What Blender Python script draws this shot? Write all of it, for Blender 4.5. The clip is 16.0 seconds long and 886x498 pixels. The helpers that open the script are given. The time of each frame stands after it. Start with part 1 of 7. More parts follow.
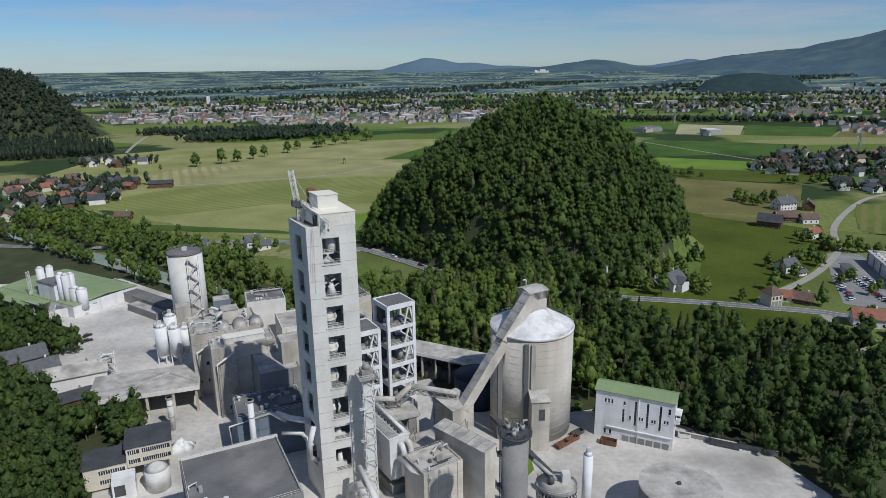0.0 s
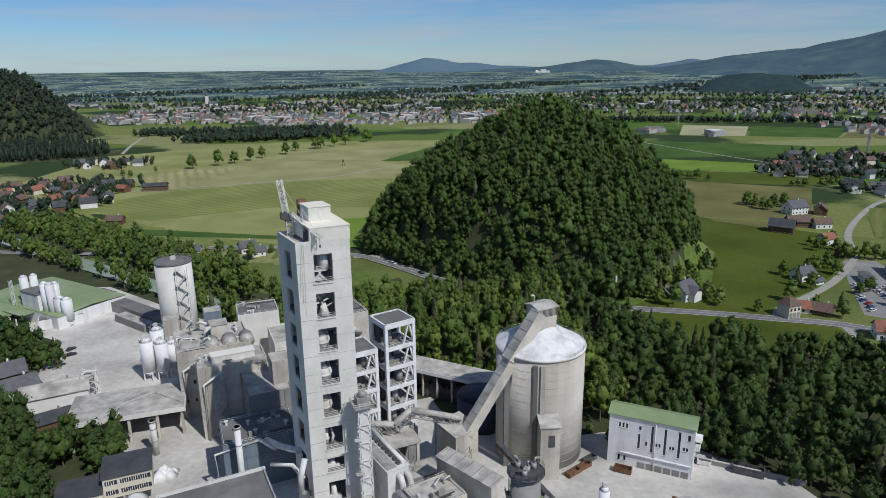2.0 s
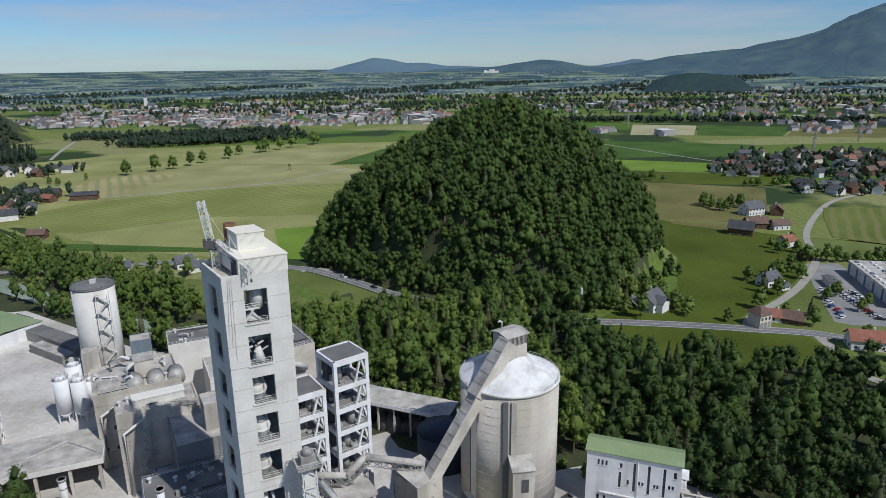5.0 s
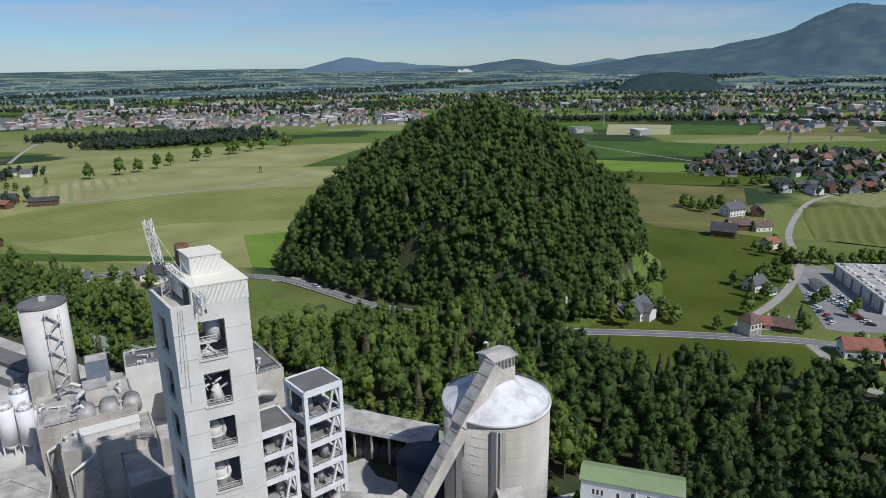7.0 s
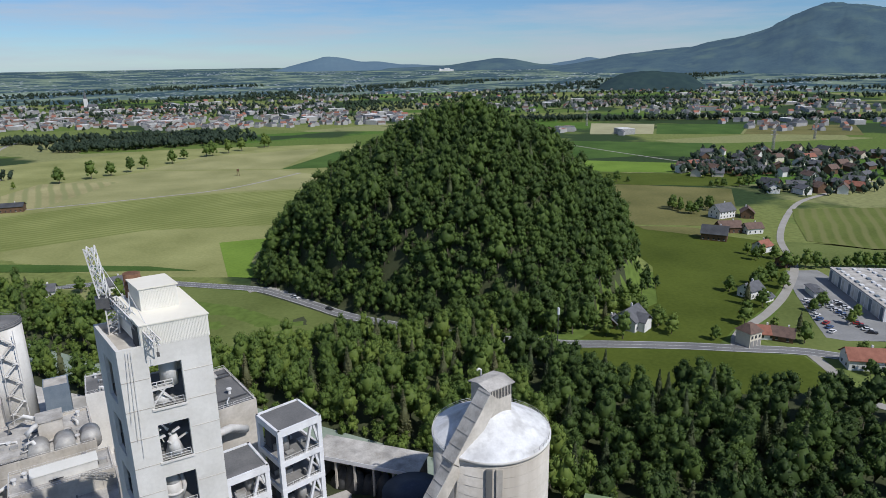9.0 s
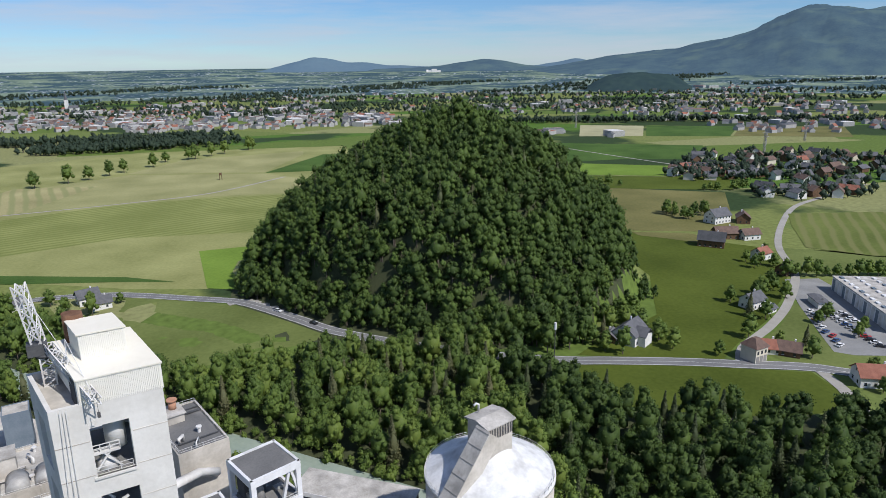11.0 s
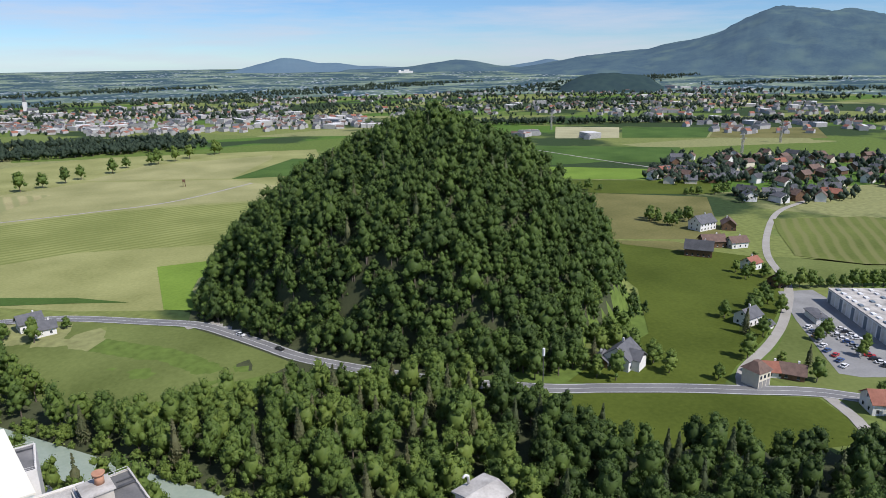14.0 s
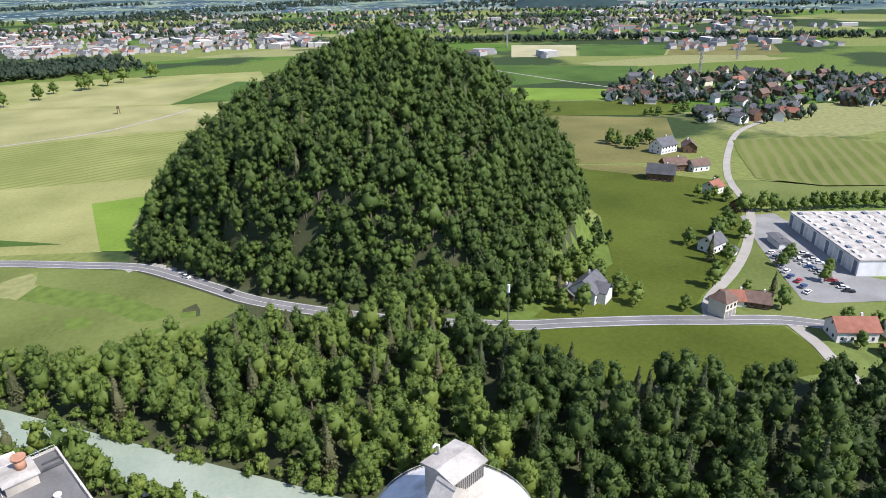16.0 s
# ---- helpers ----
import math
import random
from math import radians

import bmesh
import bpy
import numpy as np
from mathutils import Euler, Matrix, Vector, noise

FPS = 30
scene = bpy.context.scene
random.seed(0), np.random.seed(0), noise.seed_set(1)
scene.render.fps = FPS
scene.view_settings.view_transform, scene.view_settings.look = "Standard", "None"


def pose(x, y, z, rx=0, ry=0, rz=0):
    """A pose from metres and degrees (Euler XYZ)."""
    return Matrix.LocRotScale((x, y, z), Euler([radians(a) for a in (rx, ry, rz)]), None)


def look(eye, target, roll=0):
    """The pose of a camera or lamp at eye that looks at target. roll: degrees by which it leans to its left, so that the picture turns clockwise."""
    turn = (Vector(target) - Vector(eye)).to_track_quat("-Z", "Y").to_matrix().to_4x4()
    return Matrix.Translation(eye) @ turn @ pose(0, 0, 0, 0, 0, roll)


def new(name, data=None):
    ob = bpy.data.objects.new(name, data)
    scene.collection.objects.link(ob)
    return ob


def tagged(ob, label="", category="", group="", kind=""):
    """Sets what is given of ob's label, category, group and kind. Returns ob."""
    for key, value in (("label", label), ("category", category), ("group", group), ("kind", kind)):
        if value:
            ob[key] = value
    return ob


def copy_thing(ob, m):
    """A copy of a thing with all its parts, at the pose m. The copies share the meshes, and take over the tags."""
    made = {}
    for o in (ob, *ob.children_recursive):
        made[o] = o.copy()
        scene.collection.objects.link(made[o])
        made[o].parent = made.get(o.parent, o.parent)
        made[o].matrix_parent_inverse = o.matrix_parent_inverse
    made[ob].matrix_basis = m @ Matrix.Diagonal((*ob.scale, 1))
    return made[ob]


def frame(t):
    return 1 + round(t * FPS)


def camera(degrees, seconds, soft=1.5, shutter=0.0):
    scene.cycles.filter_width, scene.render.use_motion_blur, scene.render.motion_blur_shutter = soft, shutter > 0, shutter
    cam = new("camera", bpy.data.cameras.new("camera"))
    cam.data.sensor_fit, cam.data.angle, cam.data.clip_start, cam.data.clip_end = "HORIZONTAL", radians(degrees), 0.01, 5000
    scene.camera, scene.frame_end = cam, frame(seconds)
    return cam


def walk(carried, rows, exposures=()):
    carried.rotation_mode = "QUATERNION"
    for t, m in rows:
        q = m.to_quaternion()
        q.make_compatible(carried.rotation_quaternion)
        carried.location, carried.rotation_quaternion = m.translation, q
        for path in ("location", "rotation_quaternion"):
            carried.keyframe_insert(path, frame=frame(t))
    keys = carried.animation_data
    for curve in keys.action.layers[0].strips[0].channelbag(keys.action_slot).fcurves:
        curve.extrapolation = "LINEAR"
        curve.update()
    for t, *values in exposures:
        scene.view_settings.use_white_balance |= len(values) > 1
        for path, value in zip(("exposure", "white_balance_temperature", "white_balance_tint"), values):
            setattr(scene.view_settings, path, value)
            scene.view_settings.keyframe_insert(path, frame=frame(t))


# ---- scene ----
cam = camera(67.6, 16.0, soft=0.7)
PATH = [
    (0, (0.801, -13.316, 120.066), (0.878, -11.394, 119.519), -0.8),
    (0.5, (0.829, -9.557, 119.977), (0.904, -7.635, 119.43), -0.8),
    (1, (0.926, -5.463, 119.885), (1.0, -3.541, 119.338), -0.8),
    (1.5, (0.914, -1.511, 119.96), (0.988, 0.411, 119.413), -0.9),
    (2, (0.892, 2.576, 119.91), (0.968, 4.498, 119.363), -0.8),
    (2.5, (0.937, 6.532, 119.864), (1.016, 8.454, 119.316), -0.8),
    (3, (0.883, 10.758, 119.839), (0.975, 12.679, 119.291), -0.8),
    (3.5, (1.031, 14.766, 119.602), (1.151, 16.685, 119.053), -0.8),
    (4, (1.148, 19.029, 119.504), (1.31, 20.946, 118.955), -0.8),
    (6.5, (1.664, 39.097, 119.152), (1.936, 41.0, 118.602), -0.8),
    (7, (1.975, 43.074, 119.185), (2.268, 44.974, 118.634), -0.8),
    (7.5, (2.149, 46.833, 119.315), (2.455, 48.731, 118.763), -0.8),
    (8, (2.41, 50.999, 119.332), (2.727, 52.894, 118.779), -0.9),
    (8.5, (2.749, 54.916, 119.307), (3.08, 56.809, 118.753), -0.9),
    (9, (3.177, 59.048, 119.313), (3.522, 60.938, 118.759), -0.9),
    (11.5, (5.573, 78.943, 119.583), (5.961, 80.826, 119.031), -0.8),
    (12, (6.204, 83.0, 119.684), (6.601, 84.881, 119.132), -0.8),
    (12.5, (6.768, 87.014, 119.745), (7.189, 88.89, 119.193), -0.8),
    (13, (7.205, 91.029, 119.776), (7.648, 92.9, 119.224), -0.8),
    (13.5, (7.858, 95.021, 119.805), (8.305, 96.891, 119.254), -0.7),
    (14, (8.948, 99.296, 120.116), (9.406, 101.163, 119.564), -0.8),
    (14.5, (9.891, 103.181, 120.07), (10.384, 105.039, 119.518), -0.8),
    (15, (10.451, 107.097, 119.703), (10.975, 108.936, 119.117), -0.7),
    (15.5, (11.036, 110.943, 119.482), (11.582, 112.745, 118.808), -0.8),
    (16, (11.892, 114.919, 119.343), (12.454, 116.676, 118.57), -0.8),
]
EXPOSURES = [(0.0, -0.15, 6100, 10), (4.0, -0.08, 6100, 10), (7.0, 0.01, 6100, 11), (9.0, 0.08, 6120, 12), (12.5, 0.39, 6180, 14), (14.5, 0.46, 6200, 15), (15.2, 0.52, 6200, 15), (16.0, 0.95, 6280, 16)]
walk(cam, [(t, look(eye, target, roll)) for t, eye, target, roll in PATH], EXPOSURES)

# ---- light ----
SUN_AZ = Vector((0.635, -0.772, 0)).normalized()
SUN_EL = radians(48)
world = bpy.data.worlds.new("world")
scene.world = world
world.use_nodes = True
wn, wl = world.node_tree.nodes, world.node_tree.links
sky = wn.new("ShaderNodeTexSky")
sky.sky_type, sky.sun_disc = "NISHITA", False
sky.sun_elevation, sky.sun_rotation = SUN_EL, math.atan2(SUN_AZ.x, SUN_AZ.y)
sky.air_density, sky.dust_density, sky.ozone_density, sky.altitude = 1.0, 0.0, 4.0, 900
# thin high clouds
wco = wn.new("ShaderNodeTexCoord")
wmap = wn.new("ShaderNodeMapping")
wmap.inputs["Scale"].default_value = (1.6, 1.6, 16.0)
cloud = wn.new("ShaderNodeTexNoise")
cloud.inputs["Scale"].default_value, cloud.inputs["Detail"].default_value, cloud.inputs["Roughness"].default_value = 2.2, 7.0, 0.6
cramp = wn.new("ShaderNodeValToRGB")
cramp.color_ramp.elements[0].position, cramp.color_ramp.elements[1].position = 0.42, 0.7
cramp.color_ramp.elements[1].color = (0.65, 0.65, 0.65, 1)
cmix = wn.new("ShaderNodeMixRGB")
cmix.inputs["Color2"].default_value = (6.2, 6.6, 7.2, 1)
wl.new(wco.outputs["Generated"], wmap.inputs["Vector"])
wl.new(wmap.outputs["Vector"], cloud.inputs["Vector"])
wl.new(cloud.outputs["Fac"], cramp.inputs["Fac"])
wl.new(cramp.outputs["Color"], cmix.inputs["Fac"])
tone = wn.new("ShaderNodeMixRGB")
tone.blend_type, tone.inputs["Fac"].default_value, tone.inputs["Color2"].default_value = "MULTIPLY", 1.0, (0.66, 0.86, 1.08, 1)
wl.new(sky.outputs["Color"], tone.inputs["Color1"])
wl.new(tone.outputs["Color"], cmix.inputs["Color1"])
wl.new(cmix.outputs["Color"], wn["Background"].inputs["Color"])
wn["Background"].inputs["Strength"].default_value = 0.075
sun = new("sun", bpy.data.lights.new("sun", "SUN"))
sun.data.energy, sun.data.angle, sun.data.color = 3.6, radians(0.55), (1.0, 0.955, 0.88)
sun.matrix_world = look((0, 0, 0), (-SUN_AZ * math.cos(SUN_EL) - Vector((0, 0, math.sin(SUN_EL)))))


# ---- materials ----
def mk(name, a, b, rough=0.85, scale=0.5, detail=6.0, bump=0.0, metal=0.0, fine=8.0, streak=0.0, c=None, spec=0.3, leaf=False):
    """Two tones mixed by a coarse and a fine noise, an optional third tone as stains, optional run-down streaks."""
    m = bpy.data.materials.new(name)
    m.use_nodes = True
    n, l = m.node_tree.nodes, m.node_tree.links
    p = n["Principled BSDF"]
    p.inputs["Roughness"].default_value, p.inputs["Metallic"].default_value = rough, metal
    p.inputs["Specular IOR Level"].default_value = spec
    co = n.new("ShaderNodeTexCoord")
    n1, n2 = n.new("ShaderNodeTexNoise"), n.new("ShaderNodeTexNoise")
    n1.inputs["Scale"].default_value, n1.inputs["Detail"].default_value = scale, detail
    n2.inputs["Scale"].default_value, n2.inputs["Detail"].default_value = fine, 4.0
    l.new(co.outputs["Object"], n1.inputs["Vector"]), l.new(co.outputs["Object"], n2.inputs["Vector"])
    add = n.new("ShaderNodeMath")
    add.operation = "MULTIPLY_ADD"
    add.inputs[1].default_value = 0.45
    l.new(n2.outputs["Fac"], add.inputs[0]), l.new(n1.outputs["Fac"], add.inputs[2])
    ramp = n.new("ShaderNodeValToRGB")
    e = ramp.color_ramp.elements
    e[0].position, e[0].color, e[1].position, e[1].color = 0.5, (*a, 1), 0.95, (*b, 1)
    l.new(add.outputs[0], ramp.inputs["Fac"])
    out = ramp.outputs["Color"]
    if c:
        n3 = n.new("ShaderNodeTexNoise")
        n3.inputs["Scale"].default_value, n3.inputs["Detail"].default_value = scale * 0.6, 8.0
        mp = n.new("ShaderNodeMapping")
        mp.inputs["Scale"].default_value = (1, 1, 0.12) if streak else (1, 1, 1)
        mp.inputs["Location"].default_value = (31, 17, 5)
        l.new(co.outputs["Object"], mp.inputs["Vector"]), l.new(mp.outputs["Vector"], n3.inputs["Vector"])
        r3 = n.new("ShaderNodeValToRGB")
        r3.color_ramp.elements[0].position, r3.color_ramp.elements[1].position = 0.5, 0.72
        l.new(n3.outputs["Fac"], r3.inputs["Fac"])
        mx = n.new("ShaderNodeMixRGB")
        mx.inputs["Color2"].default_value = (*c, 1)
        l.new(r3.outputs["Color"], mx.inputs["Fac"]), l.new(out, mx.inputs["Color1"])
        out = mx.outputs["Color"]
    l.new(out, p.inputs["Base Color"])
    if bump:
        bp = n.new("ShaderNodeBump")
        bp.inputs["Strength"].default_value, bp.inputs["Distance"].default_value = bump, 0.1
        l.new(n2.outputs["Fac"], bp.inputs["Height"]), l.new(bp.outputs["Normal"], p.inputs["Normal"])
    return m


def mk_leaf(name, a, b, c):
    """Foliage: tone from each tree's own tint, varied leaf by leaf, some light passing through."""
    m = bpy.data.materials.new(name)
    m.use_nodes = True
    n, l = m.node_tree.nodes, m.node_tree.links
    at = n.new("ShaderNodeAttribute")
    at.attribute_name = "tint"
    geo = n.new("ShaderNodeNewGeometry")
    info = n.new("ShaderNodeObjectInfo")
    s1 = n.new("ShaderNodeMath")
    s1.operation = "MULTIPLY_ADD"
    s1.inputs[1].default_value = 0.2
    l.new(geo.outputs["Random Per Island"], s1.inputs[0]), l.new(at.outputs["Fac"], s1.inputs[2])
    s2 = n.new("ShaderNodeMath")
    s2.operation = "MULTIPLY_ADD"
    s2.inputs[1].default_value = 0.28
    l.new(info.outputs["Random"], s2.inputs[0]), l.new(s1.outputs[0], s2.inputs[2])
    co, mott = n.new("ShaderNodeTexCoord"), n.new("ShaderNodeTexNoise")
    mott.inputs["Scale"].default_value, mott.inputs["Detail"].default_value, mott.inputs["Roughness"].default_value = 0.7, 6.0, 0.75
    l.new(co.outputs["Object"], mott.inputs["Vector"])
    s3 = n.new("ShaderNodeMath")
    s3.operation = "MULTIPLY_ADD"
    s3.inputs[1].default_value = 0.9
    l.new(mott.outputs["Fac"], s3.inputs[0]), l.new(s2.outputs[0], s3.inputs[2])
    s4 = n.new("ShaderNodeMath")
    s4.operation, s4.inputs[1].default_value = "SUBTRACT", 0.4
    l.new(s3.outputs[0], s4.inputs[0])
    ramp = n.new("ShaderNodeValToRGB")
    e = ramp.color_ramp.elements
    e[0].position, e[0].color, e[1].position, e[1].color = 0.1, (*a, 1), 1.3, (*c, 1)
    e[1].position = 1.0
    mid = e.new(0.55)
    mid.color = (*b, 1)
    l.new(s4.outputs[0], ramp.inputs["Fac"])
    d, t, mix = n.new("ShaderNodeBsdfPrincipled"), n.new("ShaderNodeBsdfTranslucent"), n.new("ShaderNodeMixShader")
    d.inputs["Roughness"].default_value, d.inputs["Specular IOR Level"].default_value = 0.6, 0.25
    l.new(ramp.outputs["Color"], d.inputs["Base Color"]), l.new(ramp.outputs["Color"], t.inputs["Color"])
    mix.inputs["Fac"].default_value = 0.4
    l.new(d.outputs[0], mix.inputs[1]), l.new(t.outputs[0], mix.inputs[2])
    l.new(mix.outputs[0], n["Material Output"].inputs["Surface"])
    return m


def mk_field(name, a, b, row=0.0, angle=0.0, c=None, patch=0.02):
    """Meadow or crop: broad patches, fine grass mottling and, where row is set, mowing rows that many metres apart."""
    m = mk(name, tuple(v * 0.86 for v in a), tuple(v * 1.14 for v in b), 0.95, patch, 10.0, 0.4, 0.0, 0.5, 0, None, 0.1)
    n, l = m.node_tree.nodes, m.node_tree.links
    p = n["Principled BSDF"]
    if row:
        co = n.new("ShaderNodeTexCoord")
        mp = n.new("ShaderNodeMapping")
        mp.inputs["Rotation"].default_value = (0, 0, radians(angle))
        wv = n.new("ShaderNodeTexWave")
        wv.inputs["Scale"].default_value = 0.314 / row
        wv.inputs["Distortion"].default_value, wv.inputs["Detail"].default_value, wv.inputs["Detail Scale"].default_value = 2.2, 3.0, 0.6
        rp = n.new("ShaderNodeValToRGB")
        rp.color_ramp.elements[0].position, rp.color_ramp.elements[1].position = 0.35, 0.85
        rp.color_ramp.elements[1].color = (0.75, 0.75, 0.75, 1)
        mx = n.new("ShaderNodeMixRGB")
        mx.inputs["Color2"].default_value = (*c, 1)
        l.new(co.outputs["Object"], mp.inputs["Vector"]), l.new(mp.outputs["Vector"], wv.inputs["Vector"])
        l.new(wv.outputs["Fac"], rp.inputs["Fac"]), l.new(rp.outputs["Color"], mx.inputs["Fac"])
        l.new(p.inputs["Base Color"].links[0].from_socket, mx.inputs["Color1"])
        l.new(mx.outputs["Color"], p.inputs["Base Color"])
    return m


def mk_ground(name):
    """Valley floor: parcels of meadow and crop in many greens, with wooded patches."""
    m = bpy.data.materials.new(name)
    m.use_nodes = True
    n, l = m.node_tree.nodes, m.node_tree.links
    p = n["Principled BSDF"]
    p.inputs["Roughness"].default_value, p.inputs["Specular IOR Level"].default_value = 0.95, 0.1
    co = n.new("ShaderNodeTexCoord")
    mp = n.new("ShaderNodeMapping")
    mp.inputs["Scale"].default_value, mp.inputs["Rotation"].default_value = (1 / 260, 1 / 110, 0.0), (0, 0, 0.4)
    vo = n.new("ShaderNodeTexVoronoi")
    vo.inputs["Scale"].default_value = 1.0
    sep = n.new("ShaderNodeSeparateColor")
    ramp = n.new("ShaderNodeValToRGB")
    ramp.color_ramp.interpolation = "CONSTANT"
    tones = [(0.0, (0.11, 0.16, 0.035)), (0.25, (0.17, 0.2, 0.06)), (0.45, (0.08, 0.15, 0.025)), (0.6, (0.23, 0.24, 0.1)), (0.8, (0.14, 0.18, 0.05))]
    e = ramp.color_ramp.elements
    e[0].color = (*tones[0][1], 1)
    e[1].position, e[1].color = tones[1][0], (*tones[1][1], 1)
    for pos, col in tones[2:]:
        e.new(pos).color = (*col, 1)
    no = n.new("ShaderNodeTexNoise")
    no.inputs["Scale"].default_value, no.inputs["Detail"].default_value = 0.004, 8.0
    wr = n.new("ShaderNodeValToRGB")
    wr.color_ramp.elements[0].position, wr.color_ramp.elements[1].position = 0.52, 0.56
    mx = n.new("ShaderNodeMixRGB")
    mx.inputs["Color2"].default_value = (0.035, 0.06, 0.022, 1)
    fi = n.new("ShaderNodeTexNoise")
    fi.inputs["Scale"].default_value, fi.inputs["Detail"].default_value = 0.25, 6.0
    mu = n.new("ShaderNodeMixRGB")
    mu.blend_type, mu.inputs["Fac"].default_value = "OVERLAY", 0.5
    l.new(co.outputs["Object"], mp.inputs["Vector"]), l.new(mp.outputs["Vector"], vo.inputs["Vector"])
    l.new(vo.outputs["Color"], sep.inputs["Color"]), l.new(sep.outputs[0], ramp.inputs["Fac"])
    l.new(co.outputs["Object"], no.inputs["Vector"]), l.new(no.outputs["Fac"], wr.inputs["Fac"])
    l.new(wr.outputs["Color"], mx.inputs["Fac"]), l.new(ramp.outputs["Color"], mx.inputs["Color1"])
    l.new(co.outputs["Object"], fi.inputs["Vector"])
    l.new(mx.outputs["Color"], mu.inputs["Color1"]), l.new(fi.outputs["Fac"], mu.inputs["Color2"])
    l.new(mu.outputs["Color"], p.inputs["Base Color"])
    return m


def mk_backdrop(name, a, b, c, scale, haze_glow, speck=0.0, stretch=1.0):
    """Far plain or mountain: broad tones of woods and meadows; pale specks of distant roofs; a blue glow in place of
    haze.
    """
    m = mk(name, a, b, 1.0, scale, 10.0, 0.0, 0.0, scale * 9, 0, c, 0.0)
    n, l = m.node_tree.nodes, m.node_tree.links
    p = n["Principled BSDF"]
    if speck:
        tones = n["Color Ramp"].color_ramp.elements
        tones[0].position, tones[1].position = 0.68, 0.8
        co = n.new("ShaderNodeTexCoord")
        vo, no = n.new("ShaderNodeTexVoronoi"), n.new("ShaderNodeTexNoise")
        vo.inputs["Scale"].default_value, no.inputs["Scale"].default_value = speck, 0.0022
        r1, r2, mu, mx = n.new("ShaderNodeValToRGB"), n.new("ShaderNodeValToRGB"), n.new("ShaderNodeMath"), n.new("ShaderNodeMixRGB")
        r1.color_ramp.elements[0].color, r1.color_ramp.elements[1].color = (1, 1, 1, 1), (0, 0, 0, 1)
        r1.color_ramp.elements[0].position, r1.color_ramp.elements[1].position = 0.12, 0.3
        r2.color_ramp.elements[0].position, r2.color_ramp.elements[1].position = 0.46, 0.56
        mu.operation = "MULTIPLY"
        mx.inputs["Color2"].default_value = (0.6, 0.62, 0.66, 1)
        l.new(co.outputs["Object"], vo.inputs["Vector"]), l.new(co.outputs["Object"], no.inputs["Vector"])
        l.new(vo.outputs["Distance"], r1.inputs["Fac"]), l.new(no.outputs["Fac"], r2.inputs["Fac"])
        l.new(r1.outputs["Color"], mu.inputs[0]), l.new(r2.outputs["Color"], mu.inputs[1]), l.new(mu.outputs[0], mx.inputs["Fac"])
        l.new(p.inputs["Base Color"].links[0].from_socket, mx.inputs["Color1"]), l.new(mx.outputs["Color"], p.inputs["Base Color"])
    # faint blue emission painted over the far land as haze
    p.inputs["Emission Color"].default_value, p.inputs["Emission Strength"].default_value = (0.30, 0.48, 0.75, 1), haze_glow
    return m


def glass(name, tone):
    m = mk(name, tone, tone, 0.08, 0.3, spec=0.6)
    return m


CONC = mk("pale_concrete", (0.6, 0.58, 0.53), (0.74, 0.72, 0.67), 0.9, 0.16, bump=0.2, fine=1.5, c=(0.47, 0.44, 0.385), streak=1)
CONC_D = mk("weathered_concrete", (0.43, 0.395, 0.335), (0.63, 0.585, 0.515), 0.92, 0.18, bump=0.25, fine=1.3, c=(0.24, 0.22, 0.19), streak=1)
SILO_CONC = mk("silo_concrete", (0.5, 0.465, 0.405), (0.7, 0.66, 0.59), 0.92, 0.1, bump=0.25, fine=0.9, c=(0.36, 0.325, 0.27), streak=1)
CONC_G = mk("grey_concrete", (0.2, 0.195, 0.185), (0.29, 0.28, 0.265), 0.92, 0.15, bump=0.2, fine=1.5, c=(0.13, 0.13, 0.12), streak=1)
DUST = mk("dusty_yard", (0.4, 0.38, 0.345), (0.66, 0.635, 0.59), 0.95, 0.05, bump=0.2, fine=0.55, c=(0.27, 0.26, 0.24))
DUSTY_ROOF = mk("dusty_roof", (0.33, 0.31, 0.275), (0.56, 0.535, 0.49), 0.95, 0.3, bump=0.2, fine=2.0, c=(0.25, 0.24, 0.22))
GREY_ROOF = mk("grey_felt_roof", (0.12, 0.12, 0.118), (0.19, 0.187, 0.18), 0.9, 0.12, bump=0.2, fine=2.5, c=(0.27, 0.26, 0.25))
DARK_ROOF = mk("dark_sheet_roof", (0.045, 0.048, 0.052), (0.085, 0.088, 0.095), 0.7, 0.2, fine=2.0)
PENT = mk("cream_sheet_cladding", (0.72, 0.7, 0.62), (0.8, 0.78, 0.71), 0.6, 0.15, fine=1.5)
PENT_TOP = mk("cream_sheet_roof", (0.76, 0.72, 0.6), (0.83, 0.79, 0.68), 0.6, 0.1, fine=1.0)
WHITE = mk("white_paint", (0.68, 0.68, 0.68), (0.79, 0.79, 0.79), 0.7, 0.3, fine=2.0, c=(0.52, 0.51, 0.49), streak=1)
SNOWY = mk("whitened_cone_roof", (0.6, 0.6, 0.59), (0.8, 0.8, 0.79), 0.85, 0.3, bump=0.4, fine=1.6, c=(0.4, 0.39, 0.37))
STEEL = mk("dusty_steel", (0.32, 0.31, 0.29), (0.46, 0.45, 0.42), 0.6, 0.4, fine=3.0, metal=0.2, c=(0.22, 0.2, 0.18))
STEEL_W = mk("white_painted_steel", (0.62, 0.61, 0.58), (0.72, 0.71, 0.68), 0.6, 0.4, fine=3.0, c=(0.45, 0.42, 0.38))
STEEL_D = mk("dark_steel", (0.07, 0.072, 0.075), (0.13, 0.13, 0.13), 0.6, 0.4, fine=3.0, metal=0.3)
# dark grey that paints the shade inside openings and storeys
SHADE = mk("inside_shade_grey", (0.06, 0.06, 0.062), (0.1, 0.1, 0.1), 0.95, 0.4)
RUST = mk("rusty_iron", (0.12, 0.06, 0.035), (0.22, 0.12, 0.07), 0.9, 0.6, fine=3.0)
